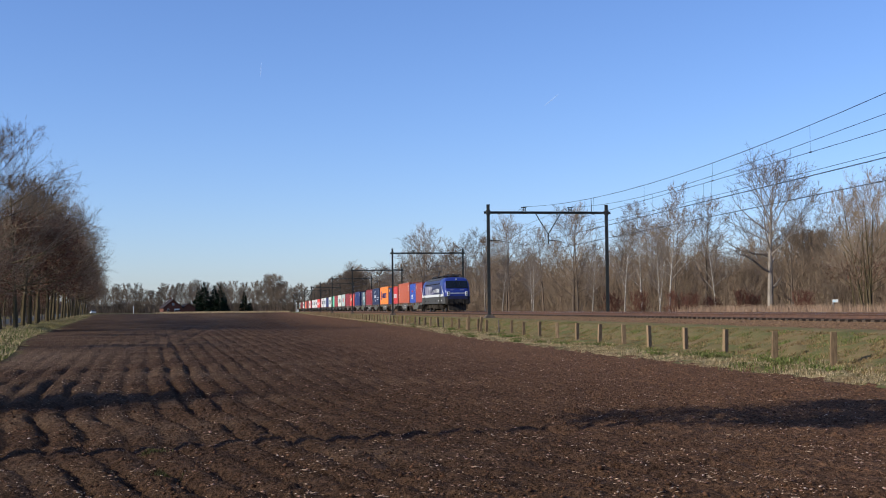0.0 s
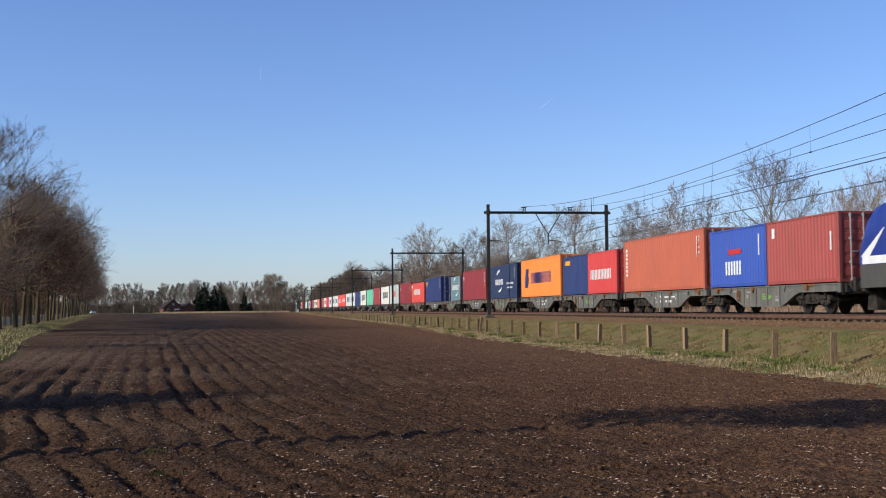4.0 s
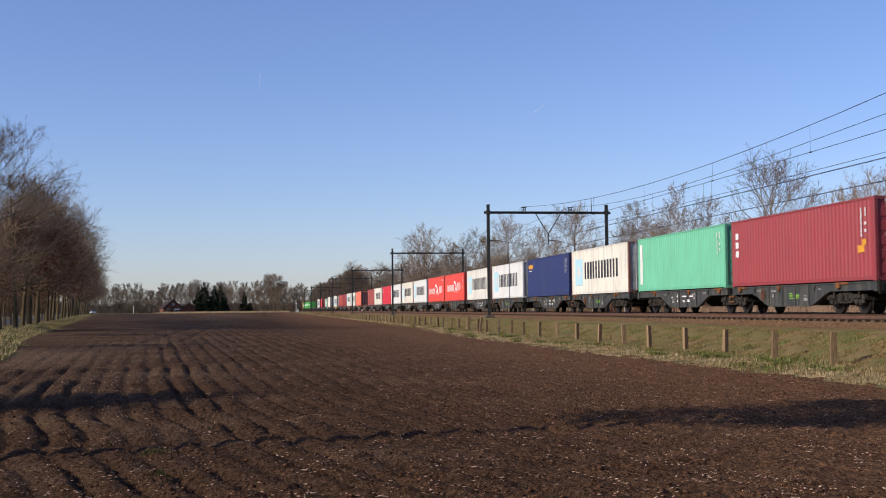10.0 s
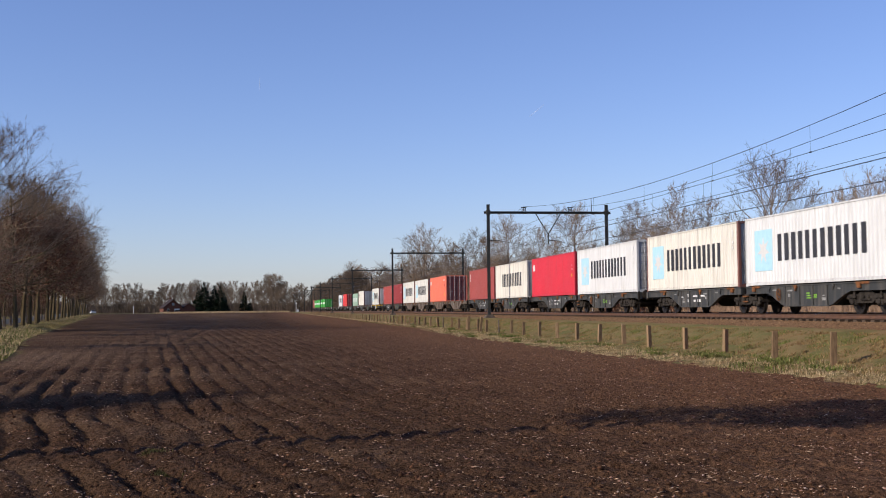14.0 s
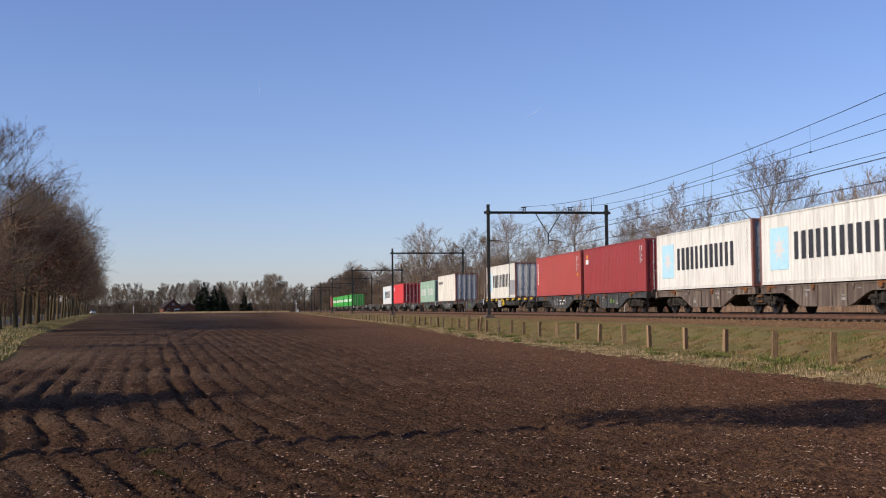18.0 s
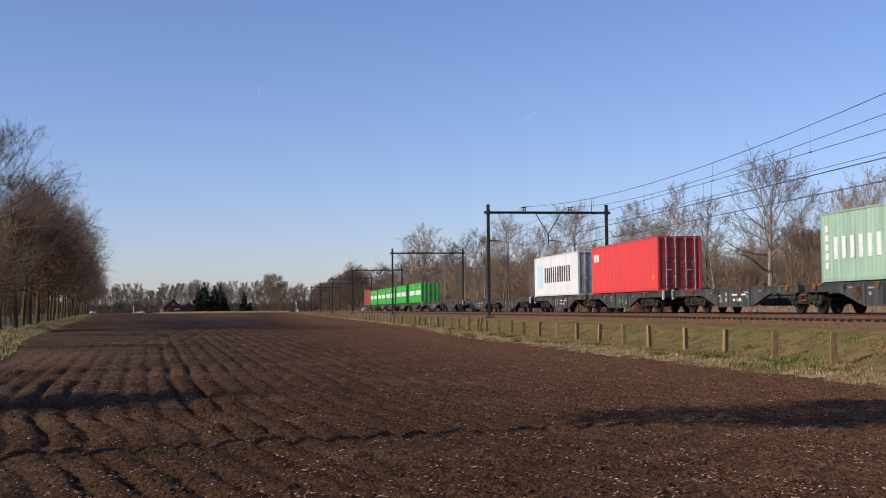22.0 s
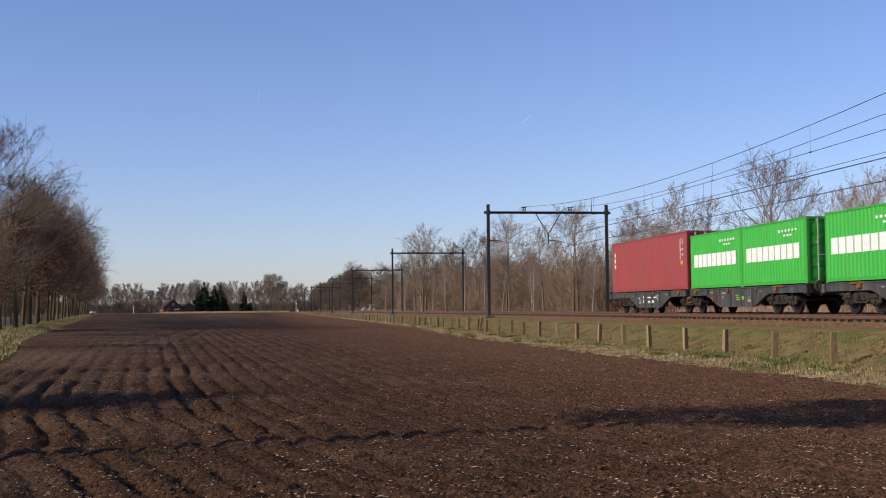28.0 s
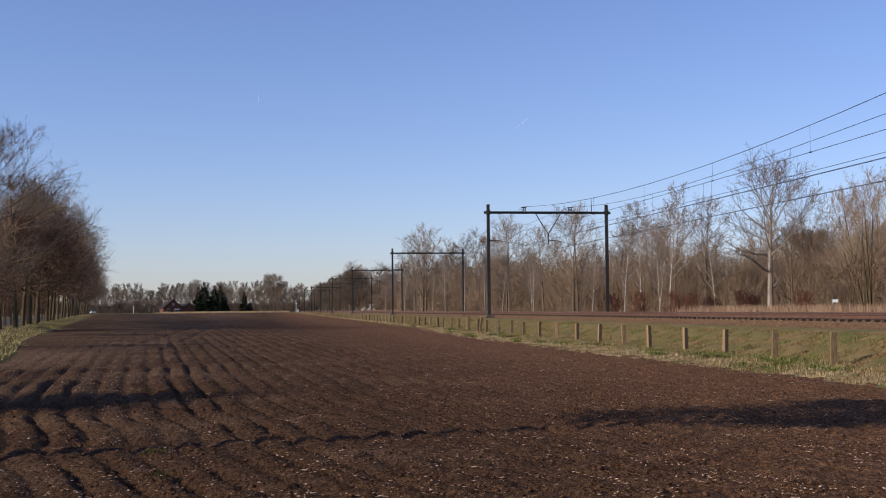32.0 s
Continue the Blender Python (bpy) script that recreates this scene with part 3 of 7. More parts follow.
def wheelset_mesh(name, r):
    s = Shape()
    for sx in (-1, 1):
        prof = [(0.68, r - 0.06), (0.685, r), (0.715, r + 0.028), (0.73, r + 0.02), (0.74, r), (0.82, r - 0.005), (0.82, r - 0.06), (0.79, r - 0.09), (0.775, 0.16), (0.83, 0.13), (0.83, 0.05)]
        rings = []
        for x, q in prof:
            rings.append([(sx * x, q * math.cos(2 * math.pi * i / 24), q * math.sin(2 * math.pi * i / 24)) for i in range(24)])
        if sx < 0:
            rings = [list(reversed(k)) for k in rings]
        s.poly(rings)
    s.drum((-0.7, 0, 0), "x", 0.085, 1.4, 12)
    for a in (0.0, 2.09, 4.19):
        for sx in (-1, 1):
            s.drum((sx * 0.80 - 0.02, 0.27 * math.cos(a), 0.27 * math.sin(a)), "x", 0.035, 0.05, 6)
    return s.mesh(name, WHEELSTEEL)


WAGON_WHEEL = wheelset_mesh("wheelset", 0.46)
LOCO_WHEEL = wheelset_mesh("wheelset", 0.625)


def bogie(parent, y):
    """A freight bogie: frame with axleboxes and springs, brake gear, two wheelsets."""
    s = Shape()
    for sx in (-1, 1):
        x0, x1 = (0.90, 1.04) if sx > 0 else (-1.04, -0.90)
        s.prism([(-1.38, 0.60), (-1.25, 0.72), (-0.55, 0.72), (-0.30, 0.86), (0.30, 0.86), (0.55, 0.72), (1.25, 0.72), (1.38, 0.60), (1.38, 0.54), (0.62, 0.54), (0.42, 0.40), (-0.42, 0.40), (-0.62, 0.54), (-1.38, 0.54)], x0, x1)
        for yy in (-0.9, 0.9):
            s.box(x0 - 0.02, x1 + 0.06 if sx > 0 else x1, yy - 0.17, yy + 0.17, 0.34, 0.60, 0.04)
            s.drum((x1 if sx > 0 else x0 - 0.08, yy, 0.46), "x", 0.115, 0.08, 14, 0.02)
            for d in (-0.27, 0.27):
                s.drum(((x0 + x1) / 2, yy + d, 0.40), "z", 0.075, 0.18, 10)
    s.box(-0.95, 0.95, -0.22, 0.22, 0.52, 0.84)
    for yy in (-1.33, 1.33):
        s.box(-0.95, 0.95, yy - 0.05, yy + 0.05, 0.50, 0.62)
    for sx in (-1, 1):
        s.drum((sx * 1.05 - 0.04, -0.16, 0.62), "x", 0.07, 0.08, 10)
        s.drum((sx * 1.05 - 0.04, 0.16, 0.62), "x", 0.07, 0.08, 10)
        s.box(sx * 1.06 - 0.03, sx * 1.06 + 0.03, -0.34, 0.34, 0.50, 0.56)
        for yy in (-0.9, 0.9):
            s.box(*sorted((sx * 1.04, sx * 1.13)), yy - 0.26, yy + 0.26, 0.58, 0.66, 0.02)
            s.tube([(sx * 1.10, yy - 0.20, 0.66), (sx * 1.10, yy - 0.20, 0.82)], [0.035, 0.035], 6)
        for yy in (-0.37, 0.37):
            s.box(sx * 0.755 - 0.05, sx * 0.755 + 0.05, yy - 0.03, yy + 0.03, 0.28, 0.62)
    b = part("bogie", s, DARKSTEEL, parent, at=pose(0, y, 0))
    for yy in (-0.9, 0.9):
        w = part("wheelset", WAGON_WHEEL, None, b, at=pose(0, yy, 0.46))
        WHEELS.append((w, (0, yy, 0.46), 0.46))
    return b


def wagon(centre, half, steel, label, marked=True, fitting=ORANGE_RUST):
    """An articulated container wagon: two fish-bellied halves on three bogies; centre is its joint at the start."""
    t = new("container_wagon")
    tagged(t, label, "wagon", group="container wagons of the train")
    d = DECK - RAIL
    slot = half - 0.65
    for sgn, front in ((-1, True), (1, False)):
        a = half - 13.2

        def line(pts):
            return [(sgn * y, z) for y, z in pts] if sgn > 0 else [(sgn * y, z) for y, z in reversed(pts)]
        for x0, x1 in ((-1.17, -1.02), (1.02, 1.17)):
            s = Shape()
            s.prism(line([(0.28, 0.84), (2.35 + a * 0.3, 0.84), (2.75 + a * 0.3, 0.74), (3.75 + a * 0.5, 0.36), (3.95 + a * 0.5, 0.33), (7.65 + a * 0.5, 0.33), (7.85 + a * 0.5, 0.36), (8.85 + a * 0.7, 0.74), (9.25 + a * 0.7, 0.84), (half - 0.75, 0.84), (half - 0.75, d - 0.02), (0.28, d - 0.02)]), x0, x1)
            sill = part("side_sill", s, steel, t)
            if x0 < 0:
                f = Shape()
                f.box(-1.20, -0.98, sgn * 0.28 if sgn > 0 else -half + 0.75, half - 0.75 if sgn > 0 else -0.28, d - 0.06, d - 0.012)
                f.box(-1.19, -1.10, sgn * (3.95 + a * 0.5) if sgn > 0 else -(7.65 + a * 0.5), (7.65 + a * 0.5) if sgn > 0 else -(3.95 + a * 0.5), 0.30, 0.34)
                part("flange", f, steel, sill)
                for q in (4.05, 5.3, 6.4, 7.55):
                    r = Shape()
                    yy = sgn * (q + a * 0.5)
                    r.box(-1.205, -1.17, yy - 0.03, yy + 0.03, 0.36, d - 0.06)
                    part("stiffener", r, steel, sill)
                for q in (2.6, 5.0, 8.0):
                    g = Shape()
                    yy = sgn * (q + a * 0.5)
                    g.box(-1.24, -1.15, yy - 0.11, yy + 0.11, d - 0.14, d - 0.02, 0.02)
                    g.box(-1.235, -1.17, yy - 0.05, yy + 0.05, d - 0.26, d - 0.12, 0.01)
                    part("container_stop", g, steel if q != 5.0 else fitting, sill, "dirty folding container stop")
                for q0, q1 in ((0.95, 1.75), (half - 3.5, half - 2.6)):
                    g = Shape()
                    g.box(-1.225, -0.95, *sorted((sgn * q0, sgn * q1)), d - 0.085, d - 0.006, 0.03)
                    g.box(-1.26, -1.18, *sorted((sgn * (q0 + 0.1), sgn * (q0 + 0.35))), d - 0.22, d - 0.05, 0.02)
                    part("folded_stop", g, fitting, sill, "rusty orange folded container stop")
                for q0, z0, w, h in ((2.9, 0.94, 0.30, 0.05), (4.25, 0.90, 0.42, 0.06), (4.30, 0.68, 0.16, 0.12), (7.1, 0.52, 0.30, 0.11), (7.15, 0.68, 0.18, 0.05), (8.3, 0.92, 0.22, 0.05)):
                    g = Shape()
                    g.box(-1.175, -1.1705, *sorted((sgn * (q0 + a * 0.5), sgn * (q0 + w + a * 0.5))), z0, z0 + h)
                    part("small_marking", g, MARK_FADED, sill)
                if marked:
                    if front:
                        y0 = -(5.9 + a * 0.5)
                        g = Shape()
                        for q in range(3):
                            g.box(-1.176, -1.171, y0 - 0.33 + 0.05 * q, y0 + 0.02 + 0.02 * q, 0.60 + 0.09 * q, 0.65 + 0.09 * q)
                        part("emblem", g, LOGO_GREEN, sill, "lime green striped emblem")
                        for q in range(3):
                            g = Shape()
                            g.box(-1.176, -1.171, y0 - 0.80 + 0.13 * q, y0 - 0.71 + 0.13 * q, 0.61, 0.77)
                            part("marking_bar", g, LOGO_GREEN, sill)
                        wh = Shape()
                        ring = []
                        yc, zc = -(3.55 + a * 0.5), 0.78
                        for i in range(13):
                            b = 2 * math.pi * i / 12
                            ring.append((-1.23, yc + 0.17 * math.cos(b), zc + 0.24 * math.sin(b)))
                        wh.tube(ring, [0.022] * 13, 5)
                        for b in (0.4, 2.0, 3.5, 5.1):
                            wh.tube([(-1.23, yc, zc), (-1.23, yc + 0.17 * math.cos(b), zc + 0.24 * math.sin(b))], [0.016, 0.016], 4)
                        wh.tube([(-1.23, yc, zc), (-1.16, yc, zc)], [0.03, 0.03], 6)
                        part("hand_wheel", wh, fitting, sill, "orange brake hand wheel")
                    else:
                        for q, (y0, z0, w, h) in enumerate(((4.5, 0.80, 0.5, 0.07), (5.3, 0.80, 0.7, 0.07), (5.0, 0.55, 0.45, 0.13), (5.65, 0.56, 0.25, 0.10), (6.6, 0.80, 0.10, 0.14), (6.6, 0.55, 0.10, 0.14), (7.3, 0.78, 0.22, 0.05))):
                            g = Shape()
                            g.box(-1.176, -1.171, y0 + a * 0.5, y0 + w + a * 0.5, z0, z0 + h)
                            part("marking_bar", g, MARK_WHITE, sill)
        s = Shape()
        for q in (0.6, 3.0, 5.6, 8.2, 10.6):
            yy = sgn * (q + a * 0.6)
            s.box(-1.04, 1.04, yy - 0.12, yy + 0.12, d - 0.26, d - 0.05)
        s.box(-0.28, 0.28, 0.1 if sgn > 0 else -half + 0.8, half - 0.8 if sgn > 0 else -0.1, d - 0.42, d - 0.10)
        part("centre_sill", s, steel, t)
        e = Shape()
        y0, y1 = sorted((sgn * (half - 0.76), sgn * (half - 0.56)))
        e.box(-1.25, 1.25, y0, y1, 0.80, d - 0.03, 0.02)
        head = part("headstock", e, steel, t)
        for x in (-0.875, 0.875):
            b = Shape()
            yb = sgn * (half - 0.56)
            b.drum((x, min(yb, yb + sgn * 0.42), 1.06), "y", 0.085, 0.42, 10)
            b.drum((x, min(yb + sgn * 0.42, yb + sgn * 0.50), 1.06), "y", 0.23, 0.08, 14, 0.02)
            part("buffer", b, DARKSTEEL, head)
        c = Shape()
        c.box(-1.22, -1.12, min(sgn * (half - 0.5), sgn * (half - 0.44)), max(sgn * (half - 0.5), sgn * (half - 0.44)), 0.70, 1.20)
        part("shunter_handle", c, MARK_WHITE if half > 14 else DARKSTEEL, head)
    j = Shape()
    j.box(-0.55, 0.55, -0.45, 0.45, 0.84, 1.0, 0.1)
    j.box(-1.12, -0.98, -0.26, 0.26, 0.50, 0.56)
    j.box(-1.12, -0.98, -0.26, 0.26, 0.72, 0.78)
    part("articulation_joint", j, fitting, t)
    for y in (-(half - 3.1), 0.0, half - 3.1):
        bogie(t, y)
    set_on_line(t, centre, RAIL)
    return t


PAINTS = {}


def paint_of(key, color, **k):
    if key not in PAINTS:
        PAINTS[key] = paint(key, color, **k)
    return PAINTS[key]


def corrugated(length, z0, z1, x, out, axis="y", pitch=0.278, deep=0.030):
    """A corrugated panel along y (at x, facing out) or along x (at y)."""
    s = Shape()
    n = max(2, int(round(length / pitch)))
    p = length / n
    prof = []
    for i in range(n):
        b = -length / 2 + i * p
        prof += [(b, 0.0), (b + 0.26 * p, 0.0), (b + 0.5 * p, -deep), (b + 0.76 * p, -deep)]
    prof.append((length / 2, 0.0))
    rings = []
    for z in (z0, z1):
        rings.append([(x + out * o, b, z) if axis == "y" else (b, x + out * o, z) for b, o in prof])
    if (out < 0) == (axis == "y"):
        rings.reverse()
    s.poly(rings, closed=False)
    return s


# Doors darker than their boxes: the front ends' shade is put into the colour.
DOOR_SHADED = {"salmon": (0.19, 0.040, 0.040), "poppy_red": (0.36, 0.022, 0.028), "white_box": (0.36, 0.37, 0.38), "cream_box": (0.42, 0.43, 0.43),
              "off_white_box": (0.40, 0.41, 0.42), "pale_sea_green": (0.15, 0.21, 0.17)}


def container(label, length, high, key, color, front_at, marks=(), frame=None, dirt=0.3, group="containers on the train"):
    """A shipping container whose front end is front_at metres along the line at the start."""
    t = new("shipping_container")
    tagged(t, label, "container", group=group)
    body = paint_of(key, color, amount=dirt)
    rim = paint_of(*frame) if frame else paint_of(key + "_frame", tuple(c * 0.86 for c in color), amount=min(1, dirt + 0.2))
    leaf = paint_of(key + "_shaded_doors", DOOR_SHADED[key], amount=0.5) if key in DOOR_SHADED else body
    h, w = length / 2, 1.219
    rail = paint_of(key + "_rail", tuple(c * 0.94 for c in color), amount=0.45)
    for sx in (-1, 1):
        part("side_panel", corrugated(length - 0.3, 0.155, high - 0.07, sx * (w - 0.014), sx), body, t)
        s = Shape()
        s.box(*sorted((sx * w, sx * (w - 0.06))), -h + 0.15, h - 0.15, 0.035, 0.150, 0.01)
        part("bottom_rail", s, rail, t)
        s = Shape()
        s.box(*sorted((sx * w, sx * (w - 0.06))), -h + 0.15, h - 0.15, high - 0.075, high - 0.012, 0.01)
        part("top_rail", s, rail, t)
        for sy in (-1, 1):
            s = Shape()
            x0, x1 = sorted((sx * w, sx * (w - 0.15)))
            y0, y1 = sorted((sy * h, sy * (h - 0.16)))
            s.box(x0 + 0.004, x1 - 0.004, y0 + 0.004, y1 - 0.004, 0.118, high - 0.118, 0.015)
            post = part("corner_post", s, rim, t)
            for z in (0.0, high - 0.118):
                c = Shape()
                c.box(x0, x1, y0, y1, z, z + 0.118, 0.012)
                part("corner_casting", c, rim, post)
    s = Shape()
    n = int(length / 0.6)
    s.box(-w + 0.05, w - 0.05, -h + 0.12, h - 0.12, high - 0.05, high - 0.028)
    for i in range(n):
        yy = -h + 0.3 + (length - 0.6) * i / max(1, n - 1)
        s.box(-w + 0.1, w - 0.1, yy - 0.12, yy + 0.12, high - 0.028, high - 0.010)
    part("roof", s, body, t)
    s = Shape()
    s.box(-w + 0.06, w - 0.06, -h + 0.05, h - 0.05, 0.06, 0.16)
    part("floor", s, rim, t)
    part("end_wall", corrugated(2.438 - 0.3, 0.13, high - 0.12, h - 0.03, 1, "x", 0.25), body, t)
    for z0, z1 in ((0.0, 0.13), (high - 0.12, high - 0.004)):
        for sy in (-1, 1):
            s = Shape()
            s.box(-w + 0.15, w - 0.15, *sorted((sy * (h - 0.006), sy * (h - 0.1))), z0 + 0.01, z1)
            part("end_sill", s, rim, t)
    for sx in (-1, 1):
        s = Shape()
        x0, x1 = sorted((sx * 0.012, sx * (w - 0.155)))
        yb = -h + 0.05
        s.box(x0, x1, yb, yb + 0.03, 0.135, high - 0.125)
        for i in range(5):
            zb = 0.22 + (high - 0.45) / 5 * i
            zt = zb + (high - 0.45) / 5 * 0.74
            s.poly([[(x0 + 0.09, yb, zb), (x1 - 0.09, yb, zb), (x1 - 0.09, yb, zt), (x0 + 0.09, yb, zt)],
                    [(x0 + 0.13, yb - 0.014, zb + 0.03), (x1 - 0.13, yb - 0.014, zb + 0.03), (x1 - 0.13, yb - 0.014, zt - 0.03), (x0 + 0.13, yb - 0.014, zt - 0.03)]])
        s.box(x0, x0 + 0.05, yb - 0.02, yb, 0.135, high - 0.125)
        s.box(x1 - 0.05, x1, yb - 0.02, yb, 0.135, high - 0.125)
        door = part("door", s, leaf, t)
        for q in (0.30, 0.78):
            r = Shape()
            xr = x0 + (x1 - x0) * q
            r.drum((xr, yb - 0.065, 0.05), "z", 0.022, high - 0.1, 8)
            for z in (0.10, 0.75, 1.6, high - 0.14):
                r.box(xr - 0.05, xr + 0.05, yb - 0.06, yb - 0.02, z - 0.04, z + 0.04)
            r.box(xr - 0.02, xr + 0.28 if q < 0.5 else xr + 0.02, yb - 0.085, yb - 0.06, 1.10, 1.14)
            part("lock_rod", r, ROD, door, "galvanised locking rod")
    for kind, u0, u1, v0, v1, material, *more in marks:
        face0, face1 = -w + 0.0145, -w + 0.0085
        if kind == "bars":
            k, fill = more
            if fill > 0.55 and fill < 0.8 and v1 - v0 > 0.35:
                k, fill = 2 * k, 0.56
            step_ = (u1 - u0) / k
            for i in range(k):
                s = Shape()
                a = h - (u0 + step_ * i)
                s.box(face1, face0, a - step_ * fill, a, v0, v1)
                part("marking_bar", s, material, t)
        elif kind == "panel":
            s = Shape()
            s.box(face1, face0, h - u1, h - u0, v0, v1)
            part("marking_panel", s, material, t)
        elif kind == "star":
            s = Shape()
            uc, vc, r = (u0 + u1) / 2, (v0 + v1) / 2, (u1 - u0) / 2
            ring = []
            for i in range(14):
                a = math.pi / 2 + math.pi * i / 7
                q = r if i % 2 == 0 else r * 0.42
                ring.append((h - uc - q * math.cos(a), vc + q * math.sin(a)))
            s.prism(ring, face1 - 0.004, face1 - 0.001)
            part("star_emblem", s, material, t)
        elif kind == "swoosh":
            s = Shape()
            pts = more[0]
            s.prism([(h - (u0 + (u1 - u0) * a), v0 + (v1 - v0) * b) for a, b in pts], face1 - 0.002, face0)
            part("emblem", s, material, t)
    set_on_line(t, front_at + h, DECK)
    return t


# ---- the locomotive
def locomotive(front_at):
    t = new("electric_locomotive")
    tagged(t, "blue and grey electric locomotive with a white stripe, pantograph raised", "locomotive")
    BLUE = paint("locomotive_blue", (0.018, 0.034, 0.215), amount=0.12, rough=0.3)
    NIGHT = paint("locomotive_night_blue", (0.016, 0.016, 0.066), amount=0.15, rough=0.35)
    PICTURE = mat("printed_picture", (0.50, 0.46, 0.52), (0.050, 0.040, 0.125), 0.35, scale=1.1, fine=4.0, bump=0, stretch=(1, 1.3, 0.55))
    GRIME = mat("brake_dust_grime", (0.105, 0.086, 0.066), (0.022, 0.018, 0.015), 0.85, scale=2.2, fine=18)
    SKIRT = paint("locomotive_grey", (0.058, 0.054, 0.047), dirt=(0.12, 0.098, 0.07), amount=0.30, rough=0.6)
    ROOF = paint("locomotive_roof_grey", (0.050, 0.051, 0.056), amount=0.6, rough=0.7)
    PURPLE = paint("mauve_picture_panel", (0.27, 0.24, 0.34), amount=0.1, rough=0.35)
    SILVER = paint("silver_picture_panel", (0.52, 0.50, 0.52), amount=0.15, rough=0.35)

    def ring(y, w, zb, zt):
        """Cross-section: upright sides, leaning in towards the roof."""
        pts = [(1.49, 0.0), (1.49, 0.50), (1.47, 0.62), (1.40, 0.80), (1.22, 0.93), (0.95, 0.985), (0.4, 1.0)]
        right = [(w * x, y, zb + (zt - zb) * f) for x, f in pts]
        return right + [(-x, yy, z) for x, yy, z in reversed(right)]

    def hull(stations, zb, material, name, label=""):
        s = Shape()
        s.poly([ring(y, w, zb, zt) for y, w, zt in reversed(stations)])
        return part(name, s, material, t, label, smooth=False)

    L = 9.15
    low, high = 1.70, 3.86
    hull([(-5.75, 1, high), (5.75, 1, high)], low, NIGHT, "machine_room_body")
    for sg in (-1, 1):
        st = [(sg * L, 0.80, 2.15), (sg * (L - 0.10), 0.88, 2.36), (sg * (L - 0.28), 0.945, 2.62), (sg * (L - 0.75), 0.985, 3.48), (sg * (L - 1.05), 0.995, 3.74), (sg * (L - 1.5), 1, high), (sg * 5.76, 1, high)]
        if sg > 0:
            st = list(reversed(st))
        cab = hull(st, low, BLUE, "cab")
        w = Shape()
        f = sg * (L + 0.012)
        for x0, x1 in ((-1.30, -0.03), (0.03, 1.30)):
            quad = []
            for z, back, k in ((2.62, 0.255, 0.96), (3.46, 0.715, 0.94)):
                quad.append((z, f - sg * back, k))
            (z0, y0, k0), (z1, y1, k1) = quad
            front_ = [(x0 * k0, y0, z0), (x1 * k0, y0, z0), (x1 * k1, y1, z1), (x0 * k1, y1, z1)]
            rear_ = [(x, y - sg * 0.05, z) for x, y, z in front_]
            w.poly([front_, rear_] if sg < 0 else [rear_, front_])
        part("windscreen", w, GLASS, cab, "dark windscreen glass")
        m = Shape()
        m.box(-0.035, 0.035, *sorted((sg * (L - 0.16), sg * (L - 0.30))), 2.60, 2.66)
        m.prism([(f - sg * 0.29, 2.62), (f - sg * 0.30 - sg * 0.05, 2.62), (f - sg * 0.80, 3.48), (f - sg * 0.73, 3.48)] if sg > 0 else [(f - sg * 0.73, 3.48), (f - sg * 0.80, 3.48), (f - sg * 0.35, 2.62), (f - sg * 0.29, 2.62)], -0.04, 0.04)
        part("windscreen_pillar", m, RUBBER, cab)
        for x in (-1.02, 1.02):
            h = Shape()
            y0, y1 = sorted((sg * (L - 0.02), sg * (L + 0.06)))
            h.box(x - 0.14, x + 0.14, y0, y1, 1.78, 2.25, 0.03)
            lamp = part("headlight", h, WHITE, cab, "pale lamp housing with two round lamps")
            for z in (1.90, 2.10):
                g = Shape()
                g.drum((x, min(sg * (L + 0.06), sg * (L + 0.08)), z), "y", 0.075, 0.02, 12)
                part("lamp_lens", g, GLASS, lamp)
        wp = Shape()
        for x in (-0.62, 0.62):
            wp.tube([(x, f - sg * 0.20, 2.56), (x * 0.45, f - sg * 0.46, 3.05)], [0.018, 0.012], 5)
            wp.tube([(x * 0.30, f - sg * 0.34, 2.86), (x * 0.62, f - sg * 0.58, 3.28)], [0.012, 0.012], 5)
        part("wipers", wp, RUBBER, cab)
        mk = Shape()
        mk.box(-0.85, -0.40, *sorted((sg * (L - 0.16), sg * (L - 0.10))), 2.40, 2.46)
        mk.box(0.30, 0.75, *sorted((sg * (L - 0.16), sg * (L - 0.10))), 2.40, 2.46)
        part("small_marking", mk, SILVER, cab)
        h = Shape()
        h.drum((0, min(sg * (L - 0.95), sg * (L - 0.80)), 3.62), "y", 0.10, 0.15, 12)
        part("top_lamp", h, ROD, cab)
        g = Shape()
        y0, y1 = sorted((sg * (L + 0.004), sg * (L + 0.03)))
        g.box(-0.86, 0.86, y0, y1, 2.02, 2.11)
        part("front_stripe", g, WHITE, cab, "white stripe across the nose")
        # side: door, window, white wedge
        for sx in (-1, 1):
            x0, x1 = sorted((sx * 1.488, sx * 1.506))
            d = Shape()
            ya, yb = sorted((sg * 5.95, sg * 6.65))
            d.box(x0, x1, ya, yb, 1.99, 3.02, 0.005)
            door = part("cab_door", d, BLUE, cab)
            d = Shape()
            xo, xi = sorted((sx * 1.507, sx * 1.50))
            d.box(xo, xi, ya + 0.16, yb - 0.16, 2.30, 2.95)
            part("door_window", d, GLASS, door)
            d = Shape()
            for yy in (ya - 0.05, yb + 0.05):
                d.tube([(sx * 1.54, yy, 0.95), (sx * 1.54, yy, 2.4)], [0.018, 0.018], 5)
            part("grab_rails", d, SKIRT, cab)
            d = Shape()
            tri = [(sg * 7.05, 2.90), (sg * 7.12, 2.90), (sg * 8.62, 1.99), (sg * 8.05, 1.99)]
            if sg < 0:
                tri.reverse()
            d.prism(tri, *sorted((sx * 1.474, sx * 1.497)))
